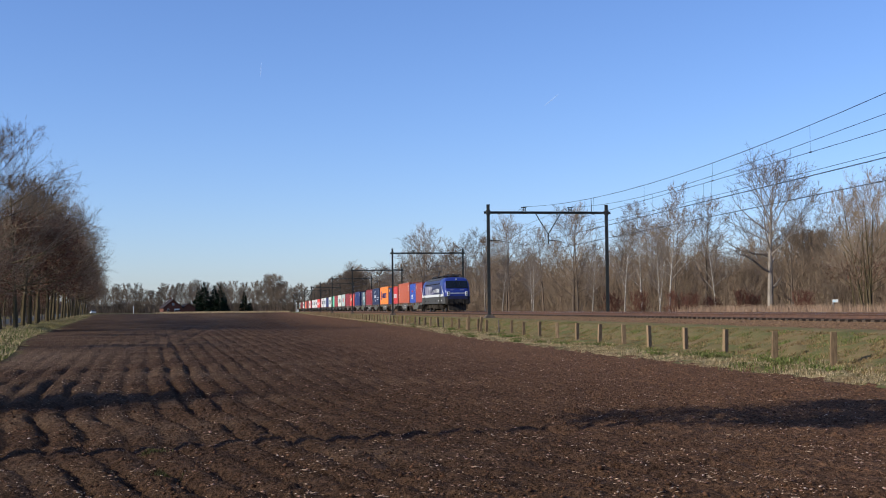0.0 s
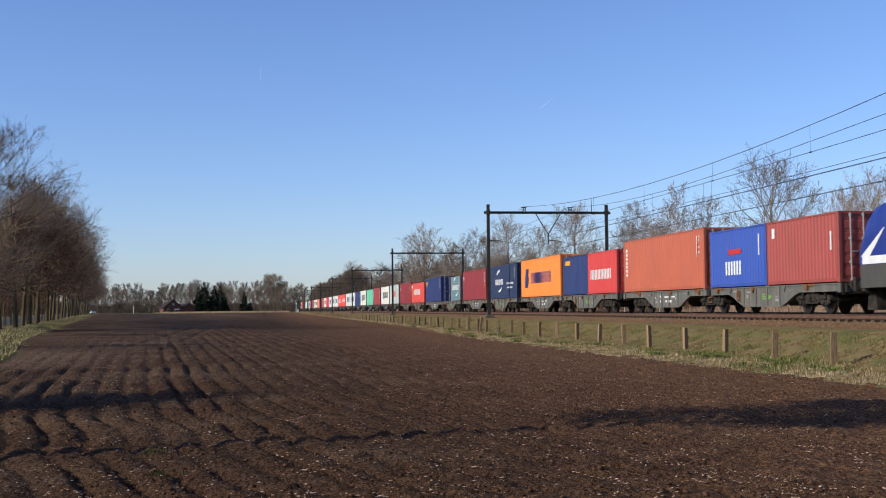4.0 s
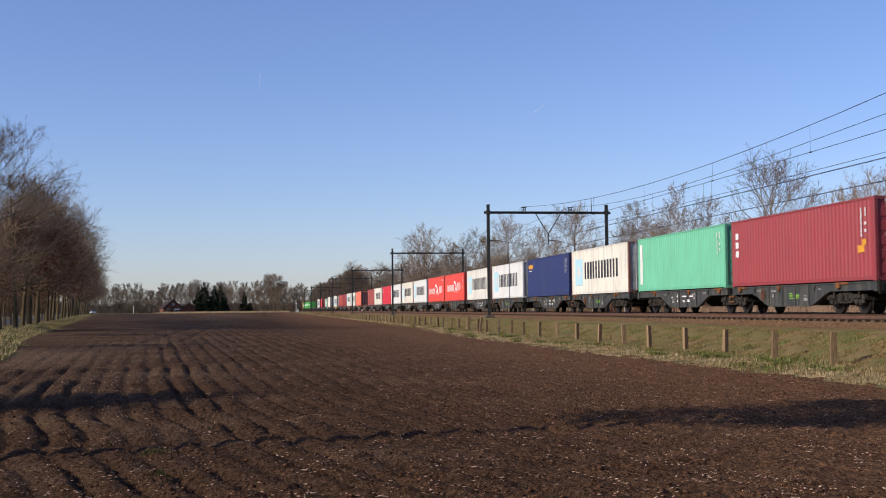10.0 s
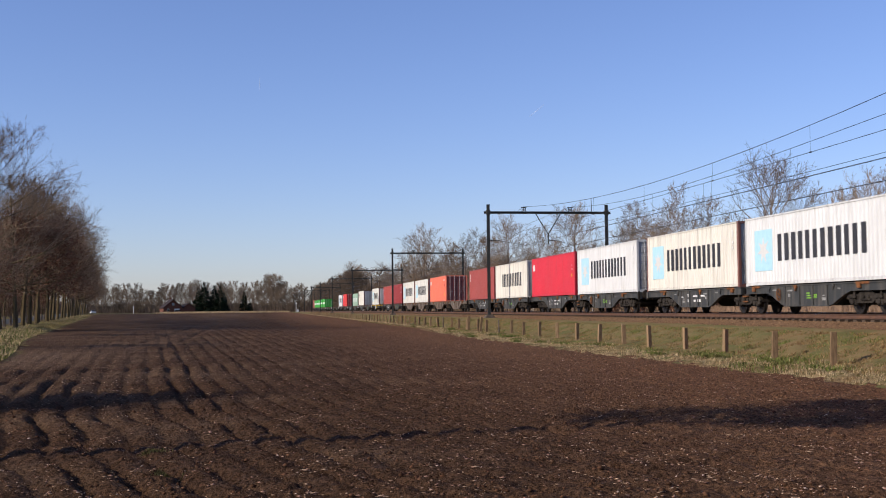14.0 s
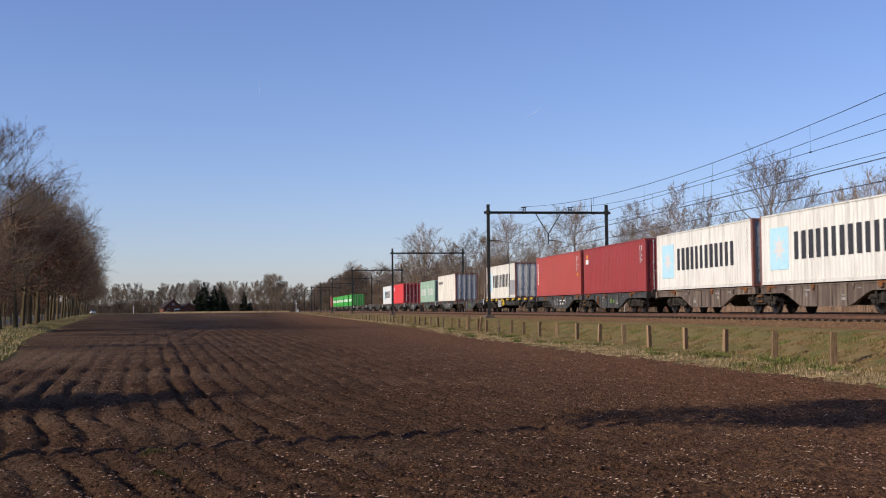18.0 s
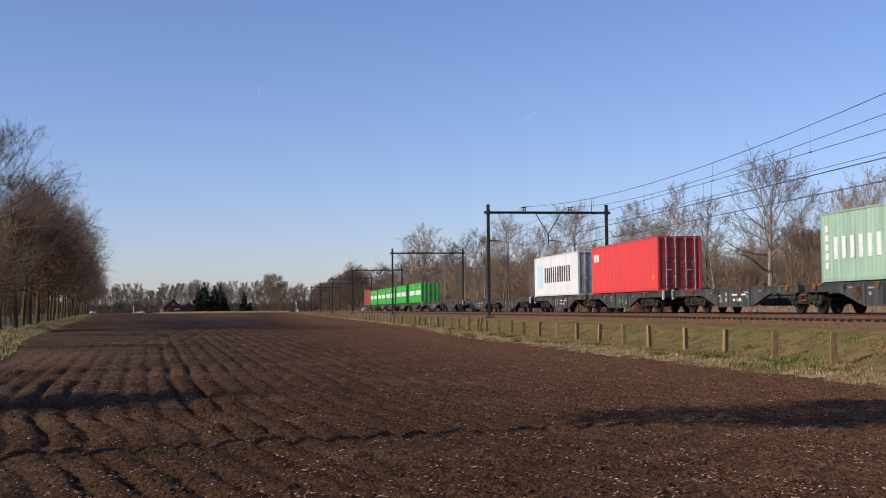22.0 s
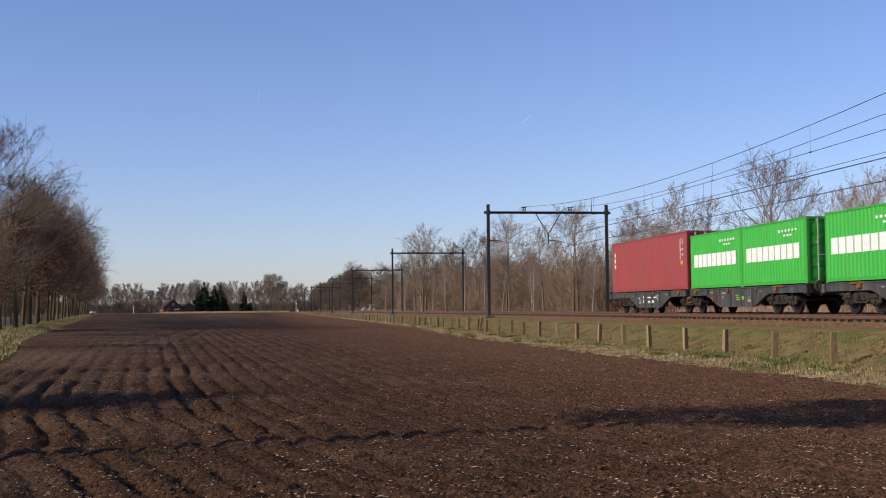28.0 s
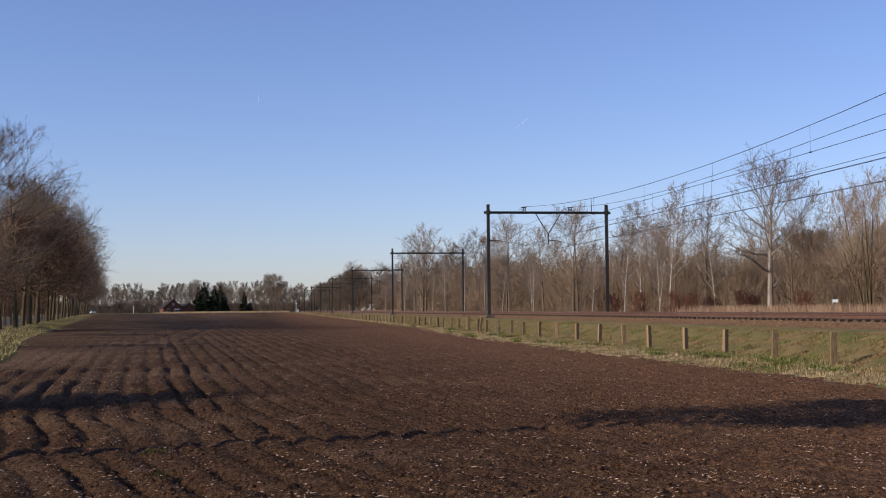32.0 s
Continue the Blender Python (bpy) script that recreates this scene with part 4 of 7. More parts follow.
            part("white_wedge", d, WHITE, cab)
        # lower nose, plough, buffers, coupling
        s = Shape()
        y0, y1 = sorted((sg * (L - 0.35), sg * (L + 0.02)))
        s.box(-1.30, 1.30, y0, y1, 0.80, 1.70, 0.16)
        nose = part("buffer_beam", s, DARKSTEEL, t)
        s = Shape()
        s.box(-1.12, 1.12, *sorted((sg * (L + 0.021), sg * (L + 0.035))), 1.44, 1.74, 0.005)
        part("apron", s, NIGHT, nose)
        s = Shape()
        s.poly([[(-0.95, sg * (L + 0.10), 0.16), (0.95, sg * (L + 0.10), 0.16), (0.95, sg * (L - 0.55), 0.16), (-0.95, sg * (L - 0.55), 0.16)][::sg],
                [(-1.0, sg * (L - 0.08), 0.80), (1.0, sg * (L - 0.08), 0.80), (1.0, sg * (L - 0.5), 0.80), (-1.0, sg * (L - 0.5), 0.80)][::sg]])
        part("plough", s, DARKSTEEL, nose)
        for x in (-0.875, 0.875):
            b = Shape()
            ya = sg * (L + 0.02)
            b.drum((x, min(ya, ya + sg * 0.5), 1.06), "y", 0.17, 0.5, 12)
            b.box(x - 0.24, x + 0.24, *sorted((ya, ya + sg * 0.10)), 0.86, 1.28, 0.02)
            b.box(x - 0.34, x + 0.34, *sorted((ya + sg * 0.48, ya + sg * 0.60)), 0.82, 1.30, 0.05)
            part("buffer", b, DARKSTEEL, nose)
        c = Shape()
        c.box(-0.06, 0.06, *sorted((sg * (L + 0.02), sg * (L + 0.3))), 0.92, 1.14)
        for x in (-0.5, -0.3, 0.3, 0.5):
            c.tube([(x, sg * (L + 0.02), 1.0), (x, sg * (L + 0.16), 0.80), (x, sg * (L + 0.02), 0.55)], [0.025] * 3, 5)
        part("coupling_hook", c, RUBBER, nose)
    # skirt with the white stripe, panels and marks
    s = Shape()
    s.box(-1.49, 1.49, -L + 0.30, L - 0.30, 0.92, 1.70, 0.15)
    sk = part("lower_skirt", s, SKIRT, t)
    for sx in (-1, 1):
        x0, x1 = sorted((sx * 1.478, sx * 1.500))
        s = Shape()
        s.box(x0, x1, -8.55, 8.55, 1.72, 1.99)
        part("white_stripe", s, WHITE, t)
        x0, x1 = sorted((sx * 1.478, sx * 1.498))
        for y0, y1, z0, z1, m in ((0.2, 5.6, 2.00, 2.99, PICTURE), (1.75, 2.15, 2.0, 2.97, SILVER), (2.15, 2.65, 2.62, 2.97, SILVER), (0.25, 1.1, 2.72, 2.90, SILVER), (-1.3, 0.2, 2.80, 2.84, SILVER), (-1.2, 0.15, 2.05, 2.30, PURPLE), (-0.7, 0.15, 2.38, 2.42, SILVER), (3.2, 3.6, 2.0, 2.80, PURPLE), (4.6, 5.3, 2.1, 2.7, PURPLE)):
            s = Shape()
            s.box(x0 - (0.002 if sx < 0 and m is not PICTURE else 0), x1 + (0.002 if sx > 0 and m is not PICTURE else 0), y0, y1, z0, z1)
            part("picture_panel", s, m, t)
        for y0, y1, z0, z1 in ((0.5, 1.3, 2.1, 2.62), (2.2, 2.75, 2.25, 2.55)):
            s = Shape()
            s.box(x0 - 0.004 if sx < 0 else x0, x1 + 0.004 if sx > 0 else x1, y0, y1, z0, z1)
            part("picture_panel", s, NIGHT, t)
        for i in range(8):
            s = Shape()
            y0 = -2.2 - 0.42 * i
            s.box(x0, x1, y0 - 0.15 if i < 3 else y0 - 0.30, y0, 2.18, 2.62)
            part("marking_bar", s, WHITE if i > 2 else SILVER, t)
        for q in range(3):
            s = Shape()
            s.box(x0, x1, -2.0 + 0.0 * q, -1.35 + 0.25 * q, 2.22 + 0.14 * q, 2.27 + 0.14 * q)
            part("marking_bar", s, WHITE, t)
        s = Shape()
        s.box(*sorted((sx * 1.40, sx * 1.462)), -3.6, 0.6, 2.98, 3.04)
        part("marking_bar", s, WHITE, t)
        for y in (-7.2, -5.0, -2.9, 0.1, 3.0, 5.4):
            s = Shape()
            s.box(*sorted((sx * 1.488, sx * 1.497)), y, y + 0.3, 1.2, 1.32)
            part("small_marking", s, MARK_WHITE if y < -4 else RUBBER, sk)
        s = Shape()
        for q in range(4):
            s.box(*sorted((sx * 1.38, sx * 1.52)), -6.95, -6.5, 0.30 + 0.22 * q, 0.34 + 0.22 * q)
        s.tube([(sx * 1.5, -6.95, 0.3), (sx * 1.5, -6.95, 1.0)], [0.02, 0.02], 4)
        s.tube([(sx * 1.5, -6.5, 0.3), (sx * 1.5, -6.5, 1.0)], [0.02, 0.02], 4)
        part("footsteps", s, DARKSTEEL, sk)
    # roof: slabs, gutters, equipment
    s = Shape()
    s.poly([[(x, y, z) for x, z in ((1.43, 3.20), (1.25, 3.72), (0.95, 3.90), (-0.95, 3.90), (-1.25, 3.72), (-1.43, 3.20))] for y in (6.3, -5.72)])
    roof = part("roof_hatches", s, ROOF, t)
    for sx in (-1, 1):
        s = Shape()
        for i in range(24):
            y = -5.6 + 0.495 * i
            s.box(*sorted((sx * 1.40, sx * 1.48)), y, y + 0.30, 3.14, 3.24)
        part("gutter", s, DARKSTEEL, roof)
    rng = random.Random(3)
    for i in range(26):
        s = Shape()
        y = -7.3 + 0.50 * i
        x = rng.uniform(-0.8, 0.8)
        if i % 3 == 0:
            for q in range(5):
                s.drum((x, y, 3.90 + 0.055 * q), "z", 0.11 if q % 2 == 0 else 0.06, 0.05, 10)
            part("roof_insulator", s, CERAMIC, roof)
        else:
            s.box(x - 0.22, x + 0.22, y - 0.17, y + 0.17, 3.90, 3.98 + rng.uniform(0.02, 0.16), 0.04)
            part("roof_box", s, DARKSTEEL if i % 3 else CERAMIC, roof)
    s = Shape()
    for x in (-0.7, 0.7, 0.2):
        s.tube([(x, -6.9, 4.12), (x, 0.0, 4.16), (x, 4.4, 4.12)], [0.03] * 3, 6)
    part("roof_busbar", s, WIRE, roof)

    def pantograph(y, up, sgn):
        """Folded or raised single-arm current collector."""
        p = Shape()
        for x in (-0.55, 0.55):
            p.tube([(x, y - 0.9, 4.10), (x, y + 0.9, 4.10)], [0.04, 0.04], 6)
        for yy in (-0.9, 0.9):
            p.tube([(-0.55, y + yy, 4.10), (0.55, y + yy, 4.10)], [0.04, 0.04], 6)
            for x in (-0.55, 0.55):
                p.drum((x, y + yy, 3.88), "z", 0.07, 0.2, 8)
        base = part("pantograph", p, MARK_BLACK, t)
        a = Shape()
        knee = (y + sgn * 1.1, 4.95) if up else (y + sgn * 1.35, 4.10)
        head = (y - sgn * 0.25, DECK - RAIL + 4.42) if up else (y - sgn * 0.7, 4.20)
        a.tube([(0, y - sgn * 0.6, 4.15), (0, *knee)], [0.06, 0.05], 6)
        for x in (-0.38, 0.38):
            a.tube([(x * 0.5, *knee), (x, *head)], [0.03, 0.025], 5)
        part("pantograph_arm", a, MARK_BLACK, base)
        c = Shape()
        for dy in (-0.22, 0.22):
            c.tube([(-0.95, head[0] + dy, head[1] - 0.22), (-0.75, head[0] + dy, head[1] - 0.02), (-0.55, head[0] + dy, head[1] + 0.04), (0.55, head[0] + dy, head[1] + 0.04), (0.75, head[0] + dy, head[1] - 0.02), (0.95, head[0] + dy, head[1] - 0.22)], [0.025] * 6, 5)
        for x in (-0.5, 0.5):
            c.tube([(x, head[0] - 0.22, head[1] + 0.03), (x, head[0] + 0.22, head[1] + 0.03)], [0.02, 0.02], 5)
        part("collector_head", c, MARK_BLACK, base)

    pantograph(4.4, True, -1)
    pantograph(2.9, False, -1)
    pantograph(-3.6, False, 1)
    pantograph(-5.9, False, 1)
    # underframe and bogies
    for y0, y1, z0, x in ((-2.3, -1.5, 0.42, 1.25), (-1.4, -0.5, 0.34, 1.18), (-0.35, 0.35, 0.50, 1.28), (0.5, 1.5, 0.34, 1.20), (1.6, 2.3, 0.46, 1.26)):
        s = Shape()
        s.box(-x, x, y0, y1, z0, 0.92, 0.05)
        for sx in (-1, 1):
            s.box(*sorted((sx * (x - 0.01), sx * (x + 0.02))), y0 + 0.08, y1 - 0.08, z0 + 0.10, 0.84, 0.01)
            s.box(*sorted((sx * x, sx * (x + 0.05))), y0 + 0.20, y0 + 0.26, z0 + 0.06, 0.90)
        part("underfloor_box", s, GRIME, t)
    for yb in (-4.75, 4.75):
        s = Shape()
        for sx in (-1, 1):
            x0, x1 = sorted((sx * 0.95, sx * 1.10))
            s.prism([(yb - 1.9, 0.60), (yb - 1.9, 0.74), (yb - 0.8, 0.80), (yb - 0.5, 0.62), (yb + 0.5, 0.62), (yb + 0.8, 0.80), (yb + 1.9, 0.74), (yb + 1.9, 0.60), (yb + 0.9, 0.58), (yb + 0.6, 0.42), (yb - 0.6, 0.42), (yb - 0.9, 0.58)][::-1], x0, x1)
        s.box(-0.95, 0.95, yb - 0.35, yb + 0.35, 0.45, 0.85)
        b = part("bogie", s, GRIME, t)
        for sx in (-1, 1):
            x0, x1 = sorted((sx * 0.95, sx * 1.10))
            for dy in (-1.25, 1.25):
                g = Shape()
                g.drum((x1 if sx > 0 else x0 - 0.1, yb + dy, 0.62), "x", 0.17, 0.1, 14, 0.03)
                g.box(x0 - 0.02, x1 + 0.02, yb + dy - 0.20, yb + dy + 0.20, 0.46, 0.80, 0.05)
                g.tube([(sx * 1.13, yb + dy, 0.62), (sx * 1.15, yb + dy * 0.45, 0.56)], [0.06, 0.05], 6)
                part("axlebox", g, GRIME, b)
                g = Shape()
                for q in (-0.42, 0.42):
                    for k in range(5):
                        g.drum((sx * 1.03, yb + dy + q, 0.54 + 0.07 * k), "z", 0.10, 0.04, 10)
                    g.drum((sx * 1.03, yb + dy + q, 0.52), "z", 0.05, 0.38, 8)
                part("axle_springs", g, DARKSTEEL, b)
            g = Shape()
            for q in (-0.28, 0.28):
                for k in range(6):
                    g.drum((sx * 1.08, yb + q, 0.52 + 0.065 * k), "z", 0.14, 0.04, 12)
                g.drum((sx * 1.08, yb + q, 0.50), "z", 0.08, 0.42, 10)
            part("body_springs", g, GRIME, b)
            g = Shape()
            g.tube([(sx * 1.22, yb - 0.65, 0.88), (sx * 1.22, yb - 0.95, 0.42)], [0.055, 0.04], 8)
            g.tube([(sx * 1.22, yb + 0.65, 0.88), (sx * 1.22, yb + 0.95, 0.42)], [0.055, 0.04], 8)
            g.tube([(sx * 1.24, yb - 1.9, 0.70), (sx * 1.26, yb - 0.6, 0.80)], [0.045, 0.06], 8)
            part("dampers", g, GRIME, b)
            g = Shape()
            for dy in (-2.05, 2.05):
                g.tube([(sx * 0.80, yb + dy, 0.80), (sx * 0.80, yb + dy, 0.22), (sx * 0.76, yb + dy * 0.97, 0.14)], [0.035, 0.03, 0.03], 6)
                g.box(sx * 0.78 - 0.12, sx * 0.78 + 0.12, yb + dy - 0.04, yb + dy + 0.04, 0.50, 0.80)
            part("sand_pipes", g, GRIME, b)
        for dy in (-1.25, 1.25):
            w = part("wheelset", LOCO_WHEEL, None, b, at=pose(0, yb + dy, 0.625))
            WHEELS.append((w, (0, yb + dy, 0.625), 0.625))
    set_on_line(t, front_at + 9.49, RAIL)


locomotive(128.1)

# ---- wagons and their loads, from the locomotive back
GREY = paint("wagon_grey", (0.105, 0.102, 0.088), dirt=(0.20, 0.155, 0.11), amount=0.9, rough=0.6)
BROWN = paint("wagon_brown", (0.090, 0.062, 0.045), dirt=(0.24, 0.19, 0.14), amount=0.9, rough=0.6)
SLATE = paint("wagon_slate", (0.034, 0.036, 0.035), dirt=(0.16, 0.135, 0.105), amount=0.55, rough=0.55)
W_GREY = "weathered light grey articulated container wagon on three bogies"
W_BROWN = "dirty brown articulated container wagon on three bogies"
W_SLATE = "dark slate grey articulated container wagon on three bogies"
FT40, FT20, CUBE, LOW = 12.192, 6.058, 2.896, 2.591

PLATE = [("panel", 11.25, 11.31, 1.55, 2.55, MARK_WHITE), ("panel", 11.55, 11.61, 2.25, 2.55, MARK_WHITE), ("panel", 11.5, 11.62, 1.95, 2.05, MARK_WHITE), ("panel", 11.5, 11.62, 1.70, 1.80, MARK_WHITE)]
AMBER = [("panel", 11.3, 11.6, 1.25, 1.45, MARK_AMBER)]
WING = [(0.0, 0.75), (0.1, 0.95), (0.3, 1.0), (0.75, 0.55), (0.72, 0.42), (0.95, 0.10), (1.0, 0.0), (0.8, 0.1), (0.5, 0.32), (0.25, 0.02), (0.2, 0.0), (0.32, 0.38), (0.55, 0.52), (0.3, 0.78)]
LEAF = [(0.0, 0.0), (0.15, 0.5), (0.5, 0.9), (1.0, 1.0), (0.95, 0.65), (0.55, 0.5), (0.2, 0.2)]
LEAF_R = [(0.0, 0.0), (0.05, 0.35), (0.45, 0.5), (0.8, 0.8), (1.0, 1.0), (0.85, 0.5), (0.5, 0.1)]


def stack(u0, u1, v0, v1, n, m):
    s = (v1 - v0) / n
    return [("panel", u0, u1, v0 + s * i, v0 + s * (i + 0.7), m) for i in range(n)]


STARRED = [("panel", 0.95, 2.65, 0.62, 2.32, MARK_SKY), ("star", 1.20, 2.40, 0.87, 2.07, WHITE), ("bars", 3.15, 10.4, 0.98, 2.06, MARK_BLACK, 6, 0.74), *PLATE[1:]]
WHITE_BOX = ("white_box", (0.74, 0.74, 0.72))
CREAM_BOX = ("cream_box", (0.79, 0.75, 0.65))
RUSTY = ("rusty_red_frame", (0.21, 0.085, 0.065))
L_WHITE = "white shipping container with dark block marking and a pale blue emblem"
L_CREAM = "cream shipping container, streaked with rust, dark block marking"


def at_joint(k):
    return 267.5 + 26.83 * k + (0.3 if k == -4 else 0)


LOADS = {
    -4: ([("rust-red short shipping container with a faded patch", FT20, "rust_red", (0.36, 0.065, 0.05), [("panel", 0.5, 0.75, 1.9, 2.3, MARK_WHITE), ("panel", 5.4, 5.5, 1.2, 1.9, MARK_WHITE)], None),
          ("blue short shipping container with a white and red emblem", FT20, "strong_blue", (0.035, 0.085, 0.40), [("bars", 1.8, 3.6, 0.55, 1.15, MARK_WHITE, 3, 0.7), ("panel", 2.1, 3.5, 1.45, 1.68, MARK_RED), ("panel", 5.3, 5.4, 1.3, 2.2, MARK_WHITE)], None)],
         [("orange-red shipping container with white side figures", FT40, "orange_red", (0.50, 0.115, 0.055), stack(0.4, 0.65, 0.9, 2.5, 7, MARK_WHITE) + PLATE, None)]),
    -3: ([("bright red short shipping container with white bars", FT20, "signal_red", (0.62, 0.05, 0.045), [("bars", 0.6, 5.0, 0.9, 1.5, MARK_WHITE, 7, 0.6)], None),
          ("navy blue short shipping container with an amber plate", FT20, "navy", (0.017, 0.035, 0.14), [("panel", 0.6, 1.9, 2.0, 2.3, MARK_AMBER)], None)],
         [("bright orange shipping container with blue emblem and bars", FT40, "bright_orange", (0.95, 0.26, 0.035), [("swoosh", 1.35, 2.55, 0.75, 2.2, MARK_NAVY, [(0, 0), (0.05, 0.5), (0.3, 1), (1, 1), (0.85, 0.62), (1, 0.5), (0.8, 0.0)]), ("bars", 3.3, 9.7, 1.05, 1.85, MARK_NAVY, 11, 0.58), ("panel", 10.9, 11.4, 2.05, 2.25, MARK_AMBER)], None)]),
    -2: ([("dark navy shipping container with white curved emblem", FT40, "dark_navy", (0.015, 0.029, 0.086), [("bars", 3.6, 6.9, 1.20, 1.68, MARK_WHITE, 6, 0.62), ("swoosh", 4.1, 5.5, 2.0, 2.5, MARK_WHITE, LEAF), ("swoosh", 4.9, 6.3, 0.55, 1.0, MARK_WHITE, LEAF_R), ("bars", 8.3, 11.0, 1.20, 1.34, MARK_WHITE, 9, 0.65), ("bars", 8.4, 10.6, 0.85, 0.98, MARK_WHITE, 8, 0.65), ("panel", 0.4, 0.75, 0.5, 0.8, MARK_AMBER), PLATE[0], PLATE[1]], None)],
         [("dark red shipping container with small white emblem", FT40, "dark_red", (0.27, 0.026, 0.032), [("panel", 0.4, 0.7, 2.0, 2.35, MARK_WHITE)] + PLATE + AMBER, None)]),
    -1: ([("blue-grey short shipping container with white curved emblem", FT20, "blue_grey", (0.145, 0.235, 0.265), [("bars", 1.2, 5.1, 1.15, 1.68, MARK_WHITE, 6, 0.62), ("swoosh", 1.9, 3.2, 2.0, 2.5, MARK_WHITE, LEAF), ("swoosh", 3.2, 4.5, 0.5, 0.95, MARK_WHITE, LEAF_R), ("panel", 5.3, 5.4, 1.5, 2.3, MARK_WHITE)], RUSTY)],
         [("dark blue shipping container with closed doors, amber plate", FT40, "deep_blue", (0.017, 0.032, 0.135), [("panel", 0.4, 1.7, 2.1, 2.45, MARK_AMBER), ("panel", 0.5, 1.6, 1.95, 2.0, MARK_WHITE)] + PLATE, None)]),
    0: ([("bright red shipping container with white bars and tree emblem", FT40, "scarlet", (0.68, 0.075, 0.055), [("panel", 0.35, 1.35, 2.0, 2.3, MARK_WHITE), ("panel", 0.45, 1.25, 2.07, 2.23, MARK_RED), ("swoosh", 1.8, 2.65, 1.1, 1.9, LOGO_GREEN, [(0, 0), (0.5, 1), (1, 0)]), ("panel", 1.95, 2.5, 0.5, 0.9, MARK_RED), ("bars", 2.8, 8.7, 1.05, 1.78, MARK_WHITE, 7, 0.62)] + stack(10.9, 11.2, 1.95, 2.35, 3, MARK_PINK) + AMBER, None)],
        [("dark red shipping container with white side figures", FT40, "dark_red", (0.27, 0.026, 0.032), [("panel", 0.4, 0.7, 1.9, 2.35, MARK_WHITE)] + PLATE + AMBER, None)]),
    1: ([("pale grey-green stained shipping container with two-tone panel", FT40, "pale_grey_green", (0.47, 0.54, 0.50), [("panel", 3.7, 5.2, 1.10, 1.95, MARK_NAVY), ("bars", 3.85, 5.1, 1.30, 1.75, MARK_WHITE, 3, 0.65), ("panel", 5.2, 8.5, 1.05, 2.0, MARK_PINK), ("bars", 5.5, 8.2, 1.25, 1.75, MARK_RED, 8, 0.5), ("bars", 5.6, 7.6, 0.72, 0.85, MARK_WHITE, 8, 0.7), ("panel", 10.3, 11.3, 2.4, 2.55, MARK_WHITE)], RUSTY)],
        [(L_CREAM + " and star", FT40, *CREAM_BOX, [("panel", 0.95, 2.25, 0.62, 2.25, MARK_SKY), ("star", 1.0, 2.2, 0.75, 1.95, WHITE), ("bars", 2.9, 10.4, 0.98, 2.0, MARK_BLACK, 6, 0.74)], RUSTY)]),
    2: ([("maroon shipping container with white figures and amber plate", FT40, "maroon", (0.33, 0.045, 0.052), stack(0.45, 0.75, 1.3, 2.45, 3, MARK_WHITE) + PLATE + AMBER + [("panel", 11.0, 11.45, 1.0, 1.25, MARK_AMBER)], None)],
        [("mint green shipping container with a white upright strip", FT40, "mint_green", (0.16, 0.54, 0.34), [("panel", 0.35, 0.75, 0.4, 2.55, MARK_WHITE)] + PLATE, None)]),
    3: ([(L_CREAM, FT40, *CREAM_BOX, STARRED, RUSTY)],
        [("dark blue shipping container with an amber plate", FT40, "deep_blue", (0.017, 0.032, 0.135), [("panel", 0.4, 1.8, 2.15, 2.45, MARK_AMBER), ("bars", 0.5, 1.7, 1.95, 2.02, MARK_WHITE, 4, 0.7)] + PLATE, None)]),
    4: ([(L_WHITE, FT40, *WHITE_BOX, STARRED, None)], [(L_WHITE, FT40, "off_white_box", (0.75, 0.73, 0.66), STARRED, RUSTY)]),
    5: ([("coral red shipping container with white bird emblem and bars", FT40, "coral_red", (0.80, 0.075, 0.055), [("bars", 1.7, 6.2, 1.05, 1.72, MARK_WHITE, 7, 0.5), ("swoosh", 6.0, 8.3, 0.85, 2.15, MARK_WHITE, WING), ("bars", 8.3, 10.3, 1.1, 1.9, MARK_WHITE, 3, 0.5), ("panel", 11.2, 11.26, 1.3, 2.4, MARK_WHITE), ("panel", 11.45, 11.5, 2.0, 2.4, MARK_WHITE)] + AMBER, None)],
        [("coral red shipping container with white bird emblem and bars", FT40, "coral_red", (0.80, 0.075, 0.055), [("bars", 0.6, 5.6, 0.95, 1.60, MARK_WHITE, 7, 0.5), ("swoosh", 5.4, 8.4, 0.75, 2.1, MARK_WHITE, WING), ("bars", 8.7, 11.2, 1.0, 1.75, MARK_WHITE, 3, 0.5), ("panel", 10.6, 11.5, 2.38, 2.5, MARK_WHITE)], None)]),
    6: ([(L_WHITE, FT40, *WHITE_BOX, STARRED, None)], [(L_CREAM, FT40, *CREAM_BOX, STARRED, RUSTY)]),
    7: ([(L_WHITE, FT40, *WHITE_BOX, STARRED, None)],
        [("crimson red shipping container with a small white emblem", FT40, "crimson", (0.68, 0.025, 0.05), [("panel", 0.4, 1.0, 1.95, 2.4, MARK_WHITE)] + PLATE[2:] + AMBER, None)]),
    8: ([(L_CREAM, FT40, *CREAM_BOX, [("bars", 2.9, 10.4, 0.98, 2.06, MARK_BLACK, 6, 0.74)], None)],
        [("faded brick red shipping container with white figures", FT40, "brick_red", (0.37, 0.07, 0.06), stack(0.5, 0.75, 1.8, 2.6, 3, MARK_WHITE), None)]),
    9: ([], [("salmon orange shipping container with closed doors shaded to maroon", FT40, "salmon", (0.85, 0.19, 0.11), [("bars", 0.35, 1.3, 2.0, 2.4, MARK_WHITE, 3, 0.7), ("panel", 10.6, 11.2, 1.7, 2.0, MARK_RED), ("panel", 11.0, 11.3, 0.6, 0.95, MARK_AMBER), ("bars", 10.2, 11.4, 2.35, 2.5, MARK_WHITE, 5, 0.5)], None)]),
